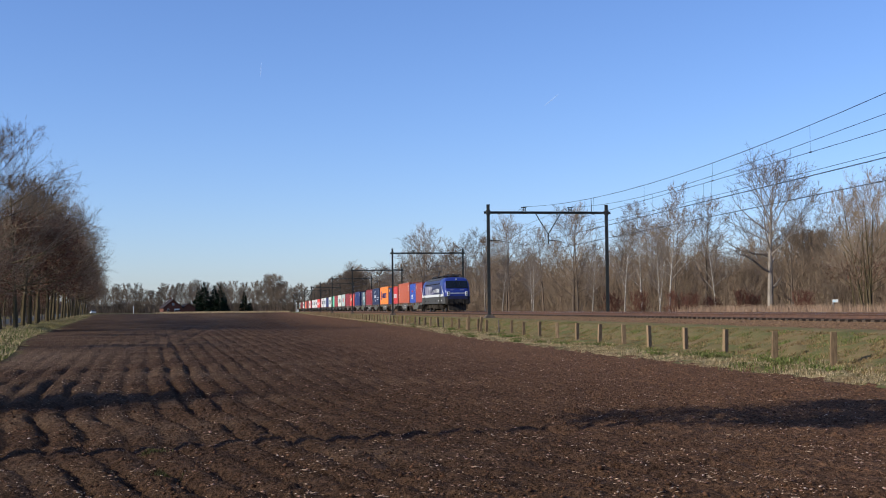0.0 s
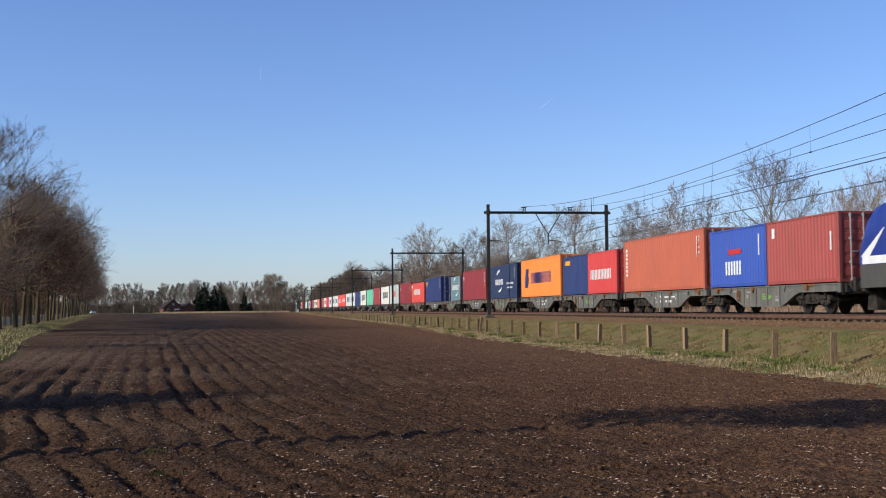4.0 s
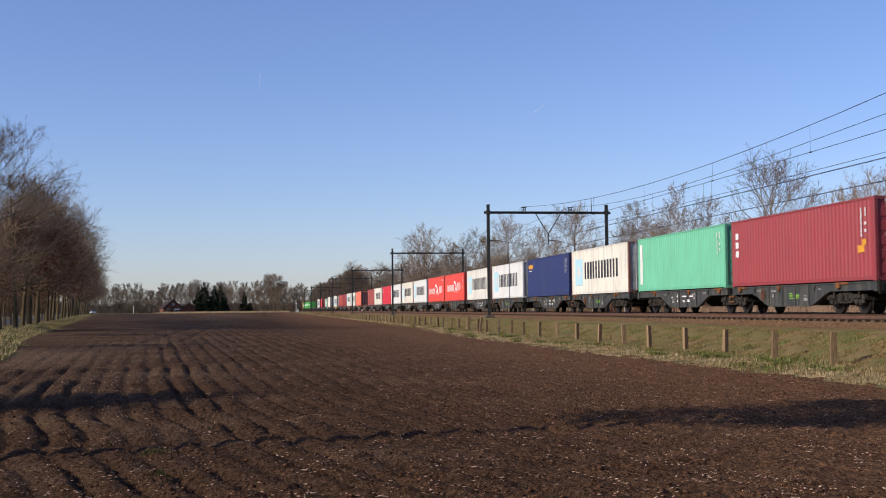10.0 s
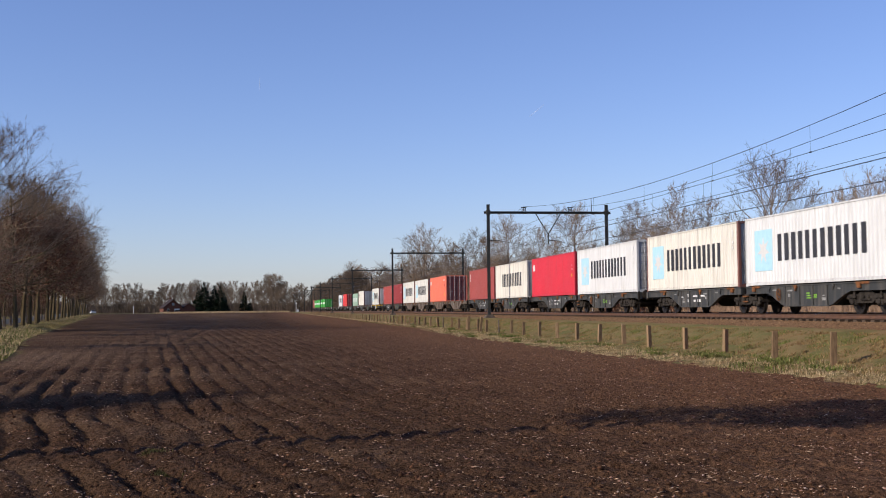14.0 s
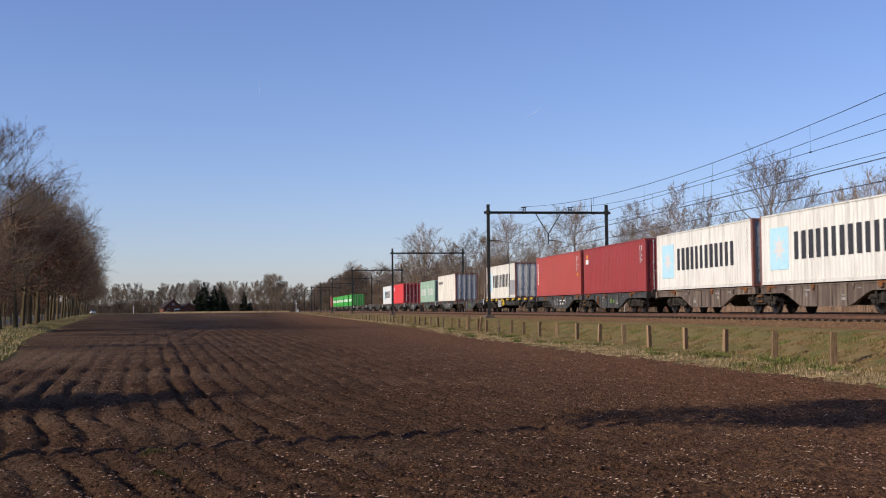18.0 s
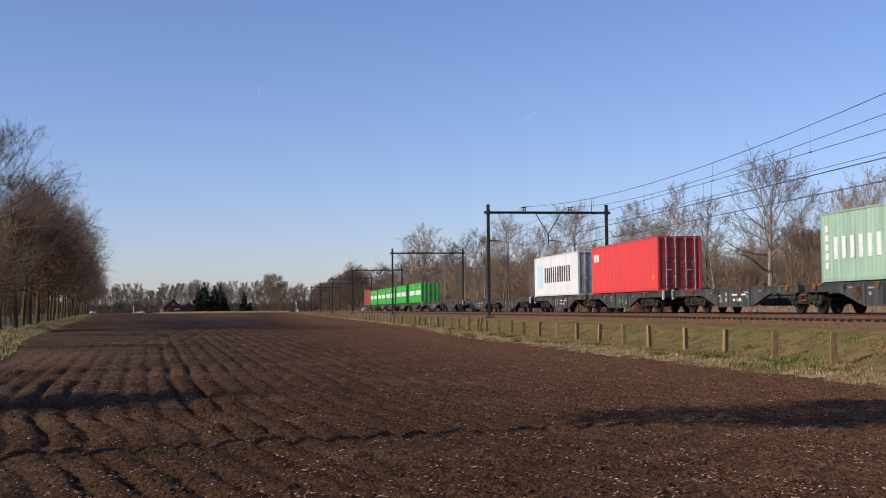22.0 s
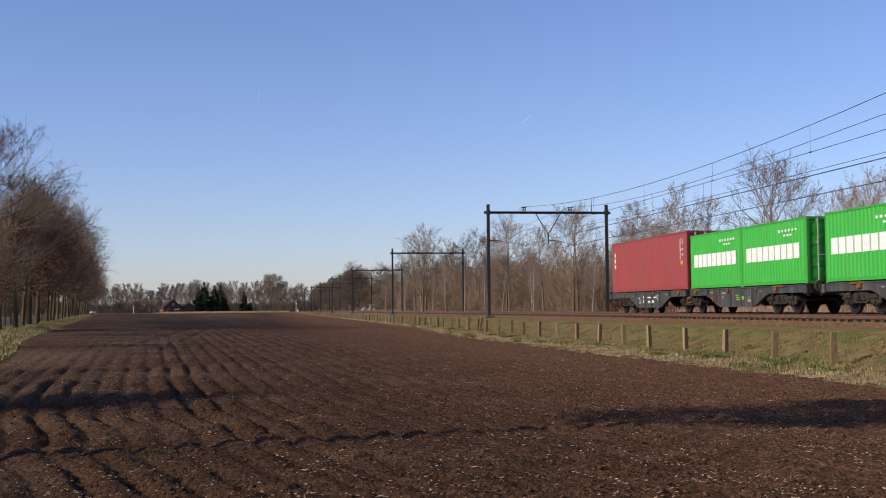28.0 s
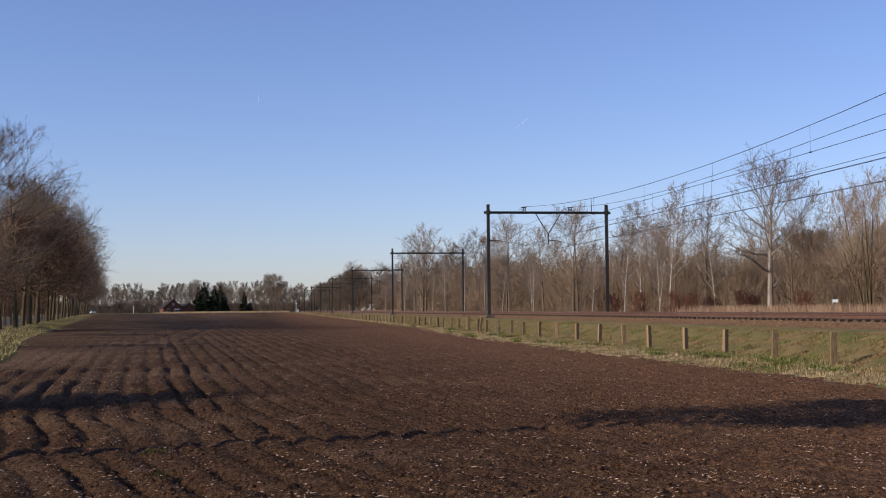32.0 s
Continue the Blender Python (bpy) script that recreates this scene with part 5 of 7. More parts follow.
    10: ([(L_WHITE, FT40, "off_white_box", (0.75, 0.73, 0.66), STARRED, RUSTY)], [(L_WHITE, FT40, "off_white_box", (0.75, 0.73, 0.66), STARRED, RUSTY)]),
    11: ([("dark red shipping container with a white and yellow emblem", FT40, "deep_red", (0.30, 0.030, 0.030), [("panel", 0.5, 1.1, 1.9, 2.2, MARK_WHITE), ("panel", 0.7, 1.0, 2.25, 2.5, MARK_AMBER)] + PLATE, None)],
         [("faded red shipping container with white upright figures", FT40, "faded_red", (0.40, 0.062, 0.050), stack(0.4, 0.65, 0.9, 2.5, 6, MARK_WHITE) + PLATE + AMBER, None)]),
}


def load(spec, start):
    for label, length, key, color, marks, frame in spec:
        container(label, length, CUBE if length > 7 and key != "scarlet" else LOW, key, color, start, marks, frame, dirt=0.36 if frame else 0.20)
        start += length + 0.09


for k, (front_load, rear_load) in LOADS.items():
    j = at_joint(k)
    steel, words = (GREY, W_GREY) if k < 0 else (BROWN, W_BROWN) if k in (0, 9, 10) else (SLATE, W_SLATE)
    wagon(j + 0.375, 13.2, steel, words, marked=k not in (0, 9, 10))
    load(front_load, j - FT40)
    load(rear_load, j + 0.75)

# a plain flat wagon with yellow fittings
BLACKISH = paint("wagon_black", (0.035, 0.034, 0.033), amount=0.5, rough=0.6)


def flat_wagon(centre, half):
    t = new("container_wagon")
    tagged(t, "black skeleton container wagon with yellow fittings", "wagon", group="container wagons of the train")
    d = DECK - RAIL
    for x0, x1 in ((-1.0, -0.85), (0.85, 1.0)):
        s = Shape()
        s.prism([(-half + 0.6, d - 0.3), (-half + 4.6, d - 0.3), (-half + 5.4, 0.62), (half - 5.4, 0.62), (half - 4.6, d - 0.3), (half - 0.6, d - 0.3), (half - 0.6, d - 0.03), (-half + 0.6, d - 0.03)], x0, x1)
        part("side_sill", s, BLACKISH, t)
    for i in range(9):
        s = Shape()
        y = -half + 1.0 + (2 * half - 2.0) * i / 8
        s.box(-1.22, 1.22, y - 0.10, y + 0.10, d - 0.25, d - 0.05)
        beam = part("cross_beam", s, BLACKISH, t)
        g = Shape()
        g.box(-1.27, -1.08, y - 0.24, y + 0.24, d - 0.16, d - 0.02, 0.03)
        part("container_stop", g, YELLOW, beam, "yellow folding container stop")
    s = Shape()
    s.box(-1.16, -1.10, half - 7.0, half - 5.6, 0.45, 1.05)
    part("tool_box", s, ROD, t, "grey battered box")
    s = Shape()
    s.box(-0.9, 0.9, -2.4, 2.6, 0.55, 0.95, 0.1)
    s.drum((-1.0, -4.2, 0.72), "y", 0.2, 1.6, 12)
    part("brake_gear", s, DARKSTEEL, t)
    s = Shape()
    ring = [(-1.2, half - 8.0 + 0.2 * math.cos(a), 0.8 + 0.24 * math.sin(a)) for a in [2 * math.pi * i / 12 for i in range(13)]]
    s.tube(ring, [0.035] * 13, 5)
    s.box(-1.21, -1.05, half - 8.05, half - 7.95, 0.60, 1.0)
    part("hand_wheel", s, YELLOW, t)
    for sg in (-1, 1):
        e = Shape()
        e.box(-1.25, 1.25, *sorted((sg * (half - 0.62), sg * (half - 0.46))), 0.80, d - 0.03, 0.02)
        head = part("headstock", e, BLACKISH, t)
        for x in (-0.875, 0.875):
            b = Shape()
            yb = sg * (half - 0.46)
            b.drum((x, min(yb, yb + sg * 0.32), 1.06), "y", 0.085, 0.32, 10)
            b.drum((x, min(yb + sg * 0.32, yb + sg * 0.40), 1.06), "y", 0.23, 0.08, 14, 0.02)
            part("buffer", b, DARKSTEEL, head)
    for y in (-half + 2.8, half - 2.8):
        bogie(t, y)
    set_on_line(t, centre, RAIL)


flat_wagon(586.05, 9.85)
container("white shipping container with repaired grey patch, dark block marking", FT40, CUBE, "patched_white", (0.74, 0.72, 0.64), 583.0,
          [("panel", 0.15, 0.9, 0.3, 1.3, ROD), ("panel", 9.9, 12.0, 0.3, 1.5, ROD), *STARRED], RUSTY, dirt=0.4)
HALF90 = 14.7
for c in (611.1, 641.0, 670.9, 701.0, 731.1, 761.2):
    wagon(c, HALF90, SLATE, W_SLATE + (", empty" if c in (701.0, 731.1) else ""))
wagon(789.8, 13.2, SLATE, W_SLATE)
wagon(816.35, 13.2, SLATE, W_SLATE)
container("cream white shipping container with small dark marking, doors shaded to grey", FT40, CUBE, *CREAM_BOX, 612.2, [("bars", 0.6, 3.6, 1.95, 2.25, MARK_BLACK, 9, 0.55), ("panel", 8.6, 8.9, 1.1, 1.25, ROD)], RUSTY)
PALE = ("pale_sea_green", (0.33, 0.50, 0.37))
for y in (627.1, 633.2):
    container("pale sea green short shipping container with white bars", FT20, LOW, *PALE, y, stack(0.35, 0.6, 0.5, 2.2, 5, MARK_WHITE) + [("bars", 1.0, 5.2, 0.85, 1.65, MARK_WHITE, 7, 0.45)], None, dirt=0.4)
container("bright red shipping container with closed doors shaded to dark red", FT40, CUBE, "poppy_red", (0.72, 0.045, 0.045), 657.3, [("bars", 0.45, 1.6, 1.95, 2.4, MARK_WHITE, 2, 0.8), ("panel", 11.3, 11.6, 0.6, 0.85, MARK_AMBER)], None)
container(L_WHITE, FT40, CUBE, *WHITE_BOX, 672.8, STARRED, None)
LEAFGREEN = ("leaf_green", (0.030, 0.40, 0.035))
for y in (747.3, 762.7, 776.95, 789.95, 803.6):
    for q in (0.0, 6.1):
        container("bright green short shipping container with broad white band", FT20, LOW, *LEAFGREEN, y + q,
                  [("bars", 0.45, 5.5, 1.02, 1.62, MARK_WHITE, 9, 0.86), ("bars", 3.6, 5.4, 2.1, 2.2, MARK_WHITE, 6, 0.5), ("bars", 4.1, 4.9, 1.92, 2.0, MARK_WHITE, 3, 0.5)], None, dirt=0.15)
container("faded brick red shipping container with white figures, last load", FT40, CUBE, "last_red", (0.30, 0.042, 0.040), 816.25, stack(0.48, 0.66, 1.4, 2.4, 3, MARK_WHITE) + PLATE + AMBER, None)


# ---- trees
def tangent(d, rng):
    a = Vector((rng.gauss(0, 1), rng.gauss(0, 1), rng.gauss(0, 1)))
    a = a - d * a.dot(d)
    return a.normalized() if a.length > 1e-6 else Vector((1, 0, 0))


def grow(out, rng, p, d, length, r0, r1, n, wander, lift, k):
    """One branch; gives back its points, directions and radii."""
    pts, rad, dirs = [p.copy()], [r0], [d.copy()]
    for i in range(n):
        d = (d + tangent(d, rng) * wander * rng.uniform(0.3, 1.0) + Vector((0, 0, lift))).normalized()
        p = p + d * (length / n)
        pts.append(p.copy())
        rad.append(r0 + (r1 - r0) * (i + 1) / n)
        dirs.append(d.copy())
    out.tube([tuple(q) for q in pts], rad, k)
    return pts, dirs, rad


def twig_cloud(out, a, b, thin):
    """Many straight fine twigs at once, each a thin three-sided spike from a to b."""
    d = b - a
    u = np.cross(d, np.array([0.31, 0.95, 0.1]))
    u /= np.linalg.norm(u, axis=1, keepdims=True) + 1e-9
    w = np.cross(d, u)
    w /= np.linalg.norm(w, axis=1, keepdims=True) + 1e-9
    rings = []
    for p, r in ((a, thin), (b, thin * 0.4)):
        for k in range(3):
            c = 2 * math.pi * k / 3
            rings.append(p + u * (r * math.cos(c)) + w * (r * math.sin(c)))
    v = np.stack(rings, 1).reshape(-1, 3)
    o = len(out.v) + 6 * np.arange(len(a))[:, None, None]
    f = (np.array([[0, 1, 4, 3], [1, 2, 5, 4], [2, 0, 3, 5]])[None] + o).reshape(-1, 4)
    out.v.extend(v.tolist())
    out.f.extend(f.tolist())


def bare_tree(seed, height, clear, spread, limbs, subs, twigs, radius, rise=0.5, lean=0.05, stems=1, thin=0.014, droop=0.0, wander=0.16, broad=0.35, thirds=4, taper=0.5):
    """Trunk and limbs, and the fine crown, of a leafless tree: two shapes, and the twigs' ends.
    broad: how high up the crown, from 0 to 1, its longest limbs stand; taper: how fast they shorten above."""
    rng = random.Random(seed)
    nr = np.random.RandomState(seed)
    wood, fine, tips = Shape(), Shape(), []
    starts, ways, sizes = [], [], []
    for st in range(stems):
        a = rng.uniform(0, 6.28)
        tilt = lean if stems == 1 else rng.uniform(0.10, 0.30)
        d = Vector((math.cos(a) * tilt, math.sin(a) * tilt, 1)).normalized()
        p = Vector((0, 0, -0.15)) if stems == 1 else Vector((math.cos(a) * 0.3, math.sin(a) * 0.3, -0.15))
        tall = height * (1 if stems == 1 else rng.uniform(0.7, 1.0))
        pts, dirs, rad = grow(wood, rng, p, d, tall * 0.95, radius, radius * 0.08, 9, wander * 0.35, 0.03, 7 if stems == 1 else 4)
        turn = rng.uniform(0, 6.28)
        for i in range(limbs):
            f = clear + (0.98 - clear) * ((i + rng.random()) / limbs) ** 0.9
            q = min(int(f * 9), 8)
            base = pts[q].lerp(pts[q + 1], f * 9 - q)
            g = (f - clear) / max(1e-3, 1 - clear)
            turn += 2.4 + rng.uniform(-0.5, 0.5)
            up = rise * rng.uniform(0.7, 1.3) * (0.65 + 1.3 * g)
            bd = Vector((math.cos(turn), math.sin(turn), up)).normalized()
            full = max(0.06, 1 - ((g - broad) / ((1.04 - broad) if g > broad else (broad + 0.45))) ** 2) ** taper
            ln = spread * full * rng.uniform(0.84, 1.06)
            br = max(thin * 1.6, min(rad[q] * rng.uniform(0.35, 0.55), 0.02 + 0.018 * ln))
            lp, ld, lr = grow(wood, rng, base, bd, ln, br, max(thin, br * 0.15), 6, wander * 1.1, 0.05, 4)
            for j in range(subs):
                h = 0.22 + 0.78 * (j + rng.random()) / subs
                q2 = min(int(h * 6), 5)
                b2 = lp[q2].lerp(lp[q2 + 1], h * 6 - q2)
                sd = (ld[q2] * 0.85 + tangent(ld[q2], rng) * 0.80 + Vector((0, 0, 0.30 - droop))).normalized()
                sl = ln * rng.uniform(0.34, 0.58) * (1.15 - 0.6 * h)
                sp, sdirs, sr = grow(fine, rng, b2, sd, sl, max(thin * 1.5, lr[q2] * 0.5), thin, 3, wander * 1.3, 0.06 - droop * 0.2, 3)
                for m in range(thirds):
                    k = 0.15 + 0.85 * (m + rng.random()) / thirds
                    q3 = min(int(k * 3), 2)
                    b3 = sp[q3].lerp(sp[q3 + 1], k * 3 - q3)
                    td = (sdirs[q3] * 0.75 + tangent(sdirs[q3], rng) * 0.8 + Vector((0, 0, 0.25 - droop))).normalized()
                    tl = sl * rng.uniform(0.38, 0.68)
                    tp, tdirs, _ = grow(fine, rng, b3, td, tl, thin, thin * 0.6, 2, wander * 1.2, -droop * 0.3, 3)
                    tips.append(tp[1])
                    tips.append(tp[2])
                    for q4 in (0, 1):
                        starts.append((tuple(tp[q4]), tuple(tp[q4 + 1])))
                        ways.append(tuple(tdirs[q4 + 1]))
                        sizes.append(sl)
    if twigs:
        seg, way, size = (np.repeat(np.array(v), twigs, axis=0) for v in (starts, ways, sizes))
        n = len(way)
        a = seg[:, 0] + (seg[:, 1] - seg[:, 0]) * nr.rand(n, 1)
        d = way * 0.8 + nr.normal(0, 0.45, (n, 3)) + np.array([0, 0, 0.22 - droop])
        d /= np.linalg.norm(d, axis=1, keepdims=True)
        twig_cloud(fine, a, a + d * (size * nr.uniform(0.16, 0.40, n))[:, None], thin * 0.75)
    return wood, fine, tips


def leaves(tips, count, size, rng, low=0.0, high=99.0, puff=0.5):
    """Small bent leaves about the twigs' ends."""
    pool = [t for t in tips if low <= t.z <= high] or tips
    s = Shape()
    for i in range(count):
        c = rng.choice(pool) + Vector((rng.gauss(0, puff), rng.gauss(0, puff), rng.gauss(0, puff)))
        u = Vector((rng.gauss(0, 1), rng.gauss(0, 1), rng.gauss(0, 1))).normalized()
        w = tangent(u, rng)
        k = size * rng.uniform(0.6, 1.4)
        b = len(s.v)
        s.v.extend([tuple(c - u * k), tuple(c + w * k * 0.55), tuple(c + u * k), tuple(c - w * k * 0.55)])
        s.f.append((b, b + 1, b + 2, b + 3))
    return s


def tree_kind(name, label, group, shapes, barks, category="tree"):
    """A tree with its parts, kept far below the ground's edge until it is copied into place; returns the first one."""
    t = new(name)
    tagged(t, label, category, group=group)
    for (pname, shape), m in zip(shapes, barks):
        part(pname, shape, m, t)
    return t


PLACED = set()


def put(kind, x, y, turn, size=1.0, sink=0.0, tall=None):
    """Places a kind of tree; its first use moves the original itself."""
    z = float(level(np.array([x]), np.array([y]))[0]) - sink
    m = Matrix.LocRotScale((x, y, z), Euler((0, 0, radians(turn))), (size, size, size * (tall or 1)))
    if kind.name not in PLACED:
        PLACED.add(kind.name)
        kind.matrix_basis = m
        return kind
    o = copy_thing(kind, Matrix())
    o.matrix_basis = m
    return o


def woodland():
    rng = random.Random(11)
    bare = []
    for i, (h, cl, sp, li, su, tw) in enumerate(((13.0, 0.22, 4.2, 17, 8, 7), (12.0, 0.30, 3.6, 16, 8, 7), (14.0, 0.35, 4.0, 16, 8, 7), (11.0, 0.18, 4.4, 17, 8, 7))):
        w, f, _ = bare_tree(100 + i, h, cl, sp, li, su, 4, 0.16, rise=0.75, thin=0.008, wander=0.12, broad=0.45)
        bare.append(tree_kind("bare_tree", "leafless brown deciduous tree at the edge of the wood", "leafless trees of the wood", (("trunk", w), ("crown", f)), (BARK, TWIG)))
    birch = []
    for i, (h, dr) in enumerate(((13.0, 0.05), (13.5, 0.35), (11.5, 0.15))):
        w, f, _ = bare_tree(200 + i, h, 0.28, 2.9, 20, 7, 4, 0.092, rise=1.15, thin=0.007, droop=dr, wander=0.12, broad=0.25)
        birch.append(tree_kind("birch_tree", "slender leafless birch with a white trunk", "birches of the wood", (("trunk", w), ("crown", f)), (BIRCHBARK, GREYTWIG)))
    shrub = []
    for i, h in enumerate((5.6, 4.8, 6.4)):
        w, f, _ = bare_tree(300 + i, h, 0.10, 2.0, 6, 5, 4, 0.035, rise=0.9, stems=6, thin=0.009, wander=0.18, thirds=3)
        shrub.append(tree_kind("bare_shrub", "dense leafless brown thicket shrub", "thicket of the wood", (("stem_clump", w), ("crown", f)), (BARK, TWIG), "shrub"))

    # single trees that stand out
    w, f, _ = bare_tree(45, 11.5, 0.42, 5.0, 24, 7, 2, 0.28, rise=0.85, lean=0.0, thin=0.009, wander=0.11, broad=0.30)
    low = random.Random(8)
    for a, z, ln in ((3.3, 4.0, 4.5), (0.2, 2.8, 2.6), (2.9, 5.4, 4.0)):
        lp, ld, lr = grow(w, low, Vector((0.05, 0, z)), Vector((math.cos(a), math.sin(a), 0.25)).normalized(), ln, 0.09, 0.03, 6, 0.35, 0.05, 5)
        for q in range(1, 6):
            for _ in range(4):
                grow(f, low, lp[q], (ld[q] + tangent(ld[q], low)).normalized(), 0.9, 0.02, 0.008, 3, 0.3, 0.08, 3)
    lone = tree_kind("lone_pale_tree", "tall leafless tree with a pale trunk and spreading limbs", "", (("trunk", w), ("crown", f)), (PALEBARK, GREYTWIG))
    put(lone, 40.0, 87.5, 20)
    w, f, t = bare_tree(47, 11.6, 0.22, 3.6, 9, 6, 2, 0.10, rise=0.8, stems=4, thin=0.008, wander=0.14)
    lf = leaves(t, 700, 0.07, random.Random(2), 0.0, 5.0, 0.4)
    clump = tree_kind("many_stemmed_tree", "leafless tree with many rising stems and some dry leaves", "", (("stem_clump", w), ("crown", f), ("dry_foliage", lf)), (GREENBARK, TWIG, DRYLEAF))
    put(clump, 38.0, 68.5, 0, 0.86)
    put(clump, 43.5, 80.0, 130, 0.85)
    put(clump, 40.0, 60.0, 220, 0.85)

    # the birches seen before the wood
    for k, x, y, tu, s in ((0, 39.6, 109.5, 0, 1.04), (1, 42, 131, 0, 1.0), (1, 43.0, 127.5, 90, 1.0), (2, 41, 141, 40, 0.8), (0, 41, 116, 70, 0.70), (2, 39.5, 166, 10, 0.75),
                           (0, 41, 173, 80, 0.8), (2, 39, 186, 70, 0.85), (2, 40, 205, 200, 0.9), (0, 40, 226, 60, 0.9), (2, 39, 244, 0, 1.0), (0, 39, 262, 30, 0.95),
                           (1, 39, 280, 120, 1.0), (2, 38.5, 291, 30, 0.9), (0, 38.5, 310, 10, 1.0), (2, 38, 335, 70, 1.0), (1, 38, 352, 50, 1.0), (0, 41, 101, 160, 0.75), (2, 43, 122, 100, 0.9)):
        put(birch[k], x, y, tu, s)
    # tall single crowns over the thicket
    for k, x, y, tu, s in ((0, 42, 151, 0, 1.08), (3, 43, 157, 70, 1.25), (2, 42, 194, 0, 1.17), (0, 43, 201, 200, 1.18), (3, 37, 264, 30, 1.65), (0, 37.5, 279, 80, 1.35), (1, 42, 216, 150, 1.15),
                           (2, 45, 240, 60, 1.2), (1, 44, 178, 10, 1.1), (3, 44, 120, 10, 1.0), (1, 44, 111, 100, 0.95), (2, 48, 98, 40, 0.85), (0, 49, 92, 140, 0.8), (3, 44, 92, 90, 0.72), (1, 47, 78, 200, 0.85)):
        put(bare[k], x, y, tu, s)
    # the wood itself, thinning into the distance
    y = 50.0
    while y < 930:
        gap = 5.5 if y < 140 else 8.0 if y < 330 else 12.0
        for row, x in enumerate((45.5, 52.0, 60.0)):
            if y > 420 and row == 2:
                continue
            put(rng.choice(shrub), x + rng.uniform(-2.2, 2.2) - 4.0 * min(1, max(0, (y - 150) / 200)), y + rng.uniform(-2, 2), rng.uniform(0, 360), rng.uniform(0.75, 1.25) * (1.0 if y < 400 else 1.5))
        if rng.random() < 0.75 or y > 200:
            put(rng.choice(bare), rng.uniform(44, 58) - 4.5 * min(1, max(0, (y - 150) / 200)), y + rng.uniform(-2, 2), rng.uniform(0, 360), rng.uniform(0.75, 1.0) if y < 250 else rng.uniform(0.95, 1.30))
        y += gap
    # a second row of crowns deeper in the wood
    y = 62.0
    while y < 340:
        put(rng.choice(bare), rng.uniform(56, 68), y, rng.uniform(0, 360), rng.uniform(0.52, 0.66) * (1 + 0.7 * min(1, max(0, y - 100) / 200)))
        put(rng.choice(bare), rng.uniform(46, 54), y + rng.uniform(1, 4), rng.uniform(0, 360), rng.uniform(0.48, 0.62) * (1 + 0.7 * min(1, max(0, y - 100) / 200)))
        y += 5.0 if y < 150 else 8.0
    # a dense dark stand far down the line
    for i in range(9):
        put(bare[i % 4], rng.uniform(36, 42), 440 + i * 9 + rng.uniform(-3, 3), rng.uniform(0, 360), rng.uniform(1.25, 1.4))
    # the depth of the wood: stems and twigs too many to count
    n = 70000
    r = np.random.RandomState(7)
    x = np.where(r.rand(n) < 0.45, r.uniform(45, 58, n), r.uniform(55, 110, n))
    y = 40 + 620 * r.rand(n) ** 1.25
    crown = np.clip(0.85 + 0.22 * wave(x, y, 33, 11.0) + 0.10 * wave(x, y, 34, 4.0), 0.45, 1.25)
    h = (2.2 + 6.6 * r.rand(n) ** 0.75 * np.where(x > 58, 1.08, 0.88)) * crown * (1 + 0.75 * np.clip((y - 110) / 250, 0, 1))
    lean_x, lean_y = r.normal(0, 0.5, n), r.normal(0, 0.5, n)
    wd = r.uniform(0.005, 0.018, n) * (1 + y / 200)
    base = np.stack([x, y, np.full(n, 0.2)], -1)
    top = base + np.stack([lean_x * h * 0.5, lean_y * h * 0.5, h], -1)
    base = base + (top - base) * (r.rand(n, 1) * 0.5 * (r.rand(n, 1) > 0.5))
    across = np.stack([wd * 0.3, -wd, np.zeros(n)], -1)
    v = np.stack([base - across, base + across, top + across * 0.2, top - across * 0.2], 1).reshape(-1, 3)
    # fine side twigs in every direction between those stems
    k = 250000
    pick = r.randint(0, n, k)
    foot = base[pick] + (top[pick] - base[pick]) * r.uniform(0.15, 1.15, (k, 1)) + r.normal(0, 0.5, (k, 3))
    d = r.normal(0, 1, (k, 3)) + np.array([0, 0, 0.9])
    d = d / np.linalg.norm(d, axis=1, keepdims=True) * r.uniform(0.4, 1.5, (k, 1))
    thin = (r.uniform(0.006, 0.014, k) * (1 + foot[:, 1] / 140))[:, None]
    side = np.cross(d, r.normal(0, 1, (k, 3)))
    side = side / np.linalg.norm(side, axis=1, keepdims=True) * thin
    v = np.concatenate([v, np.stack([foot - side, foot + side, foot + d + side * 0.3, foot + d - side * 0.3], 1).reshape(-1, 3)])
    n += k
    ob = new("woodland_undergrowth", quick("woodland_undergrowth", v, np.arange(4 * n).reshape(n, 4), SCRUB))
    tagged(ob, "brown tangle of leafless stems inside the wood", "woodland", kind="stuff")


woodland()


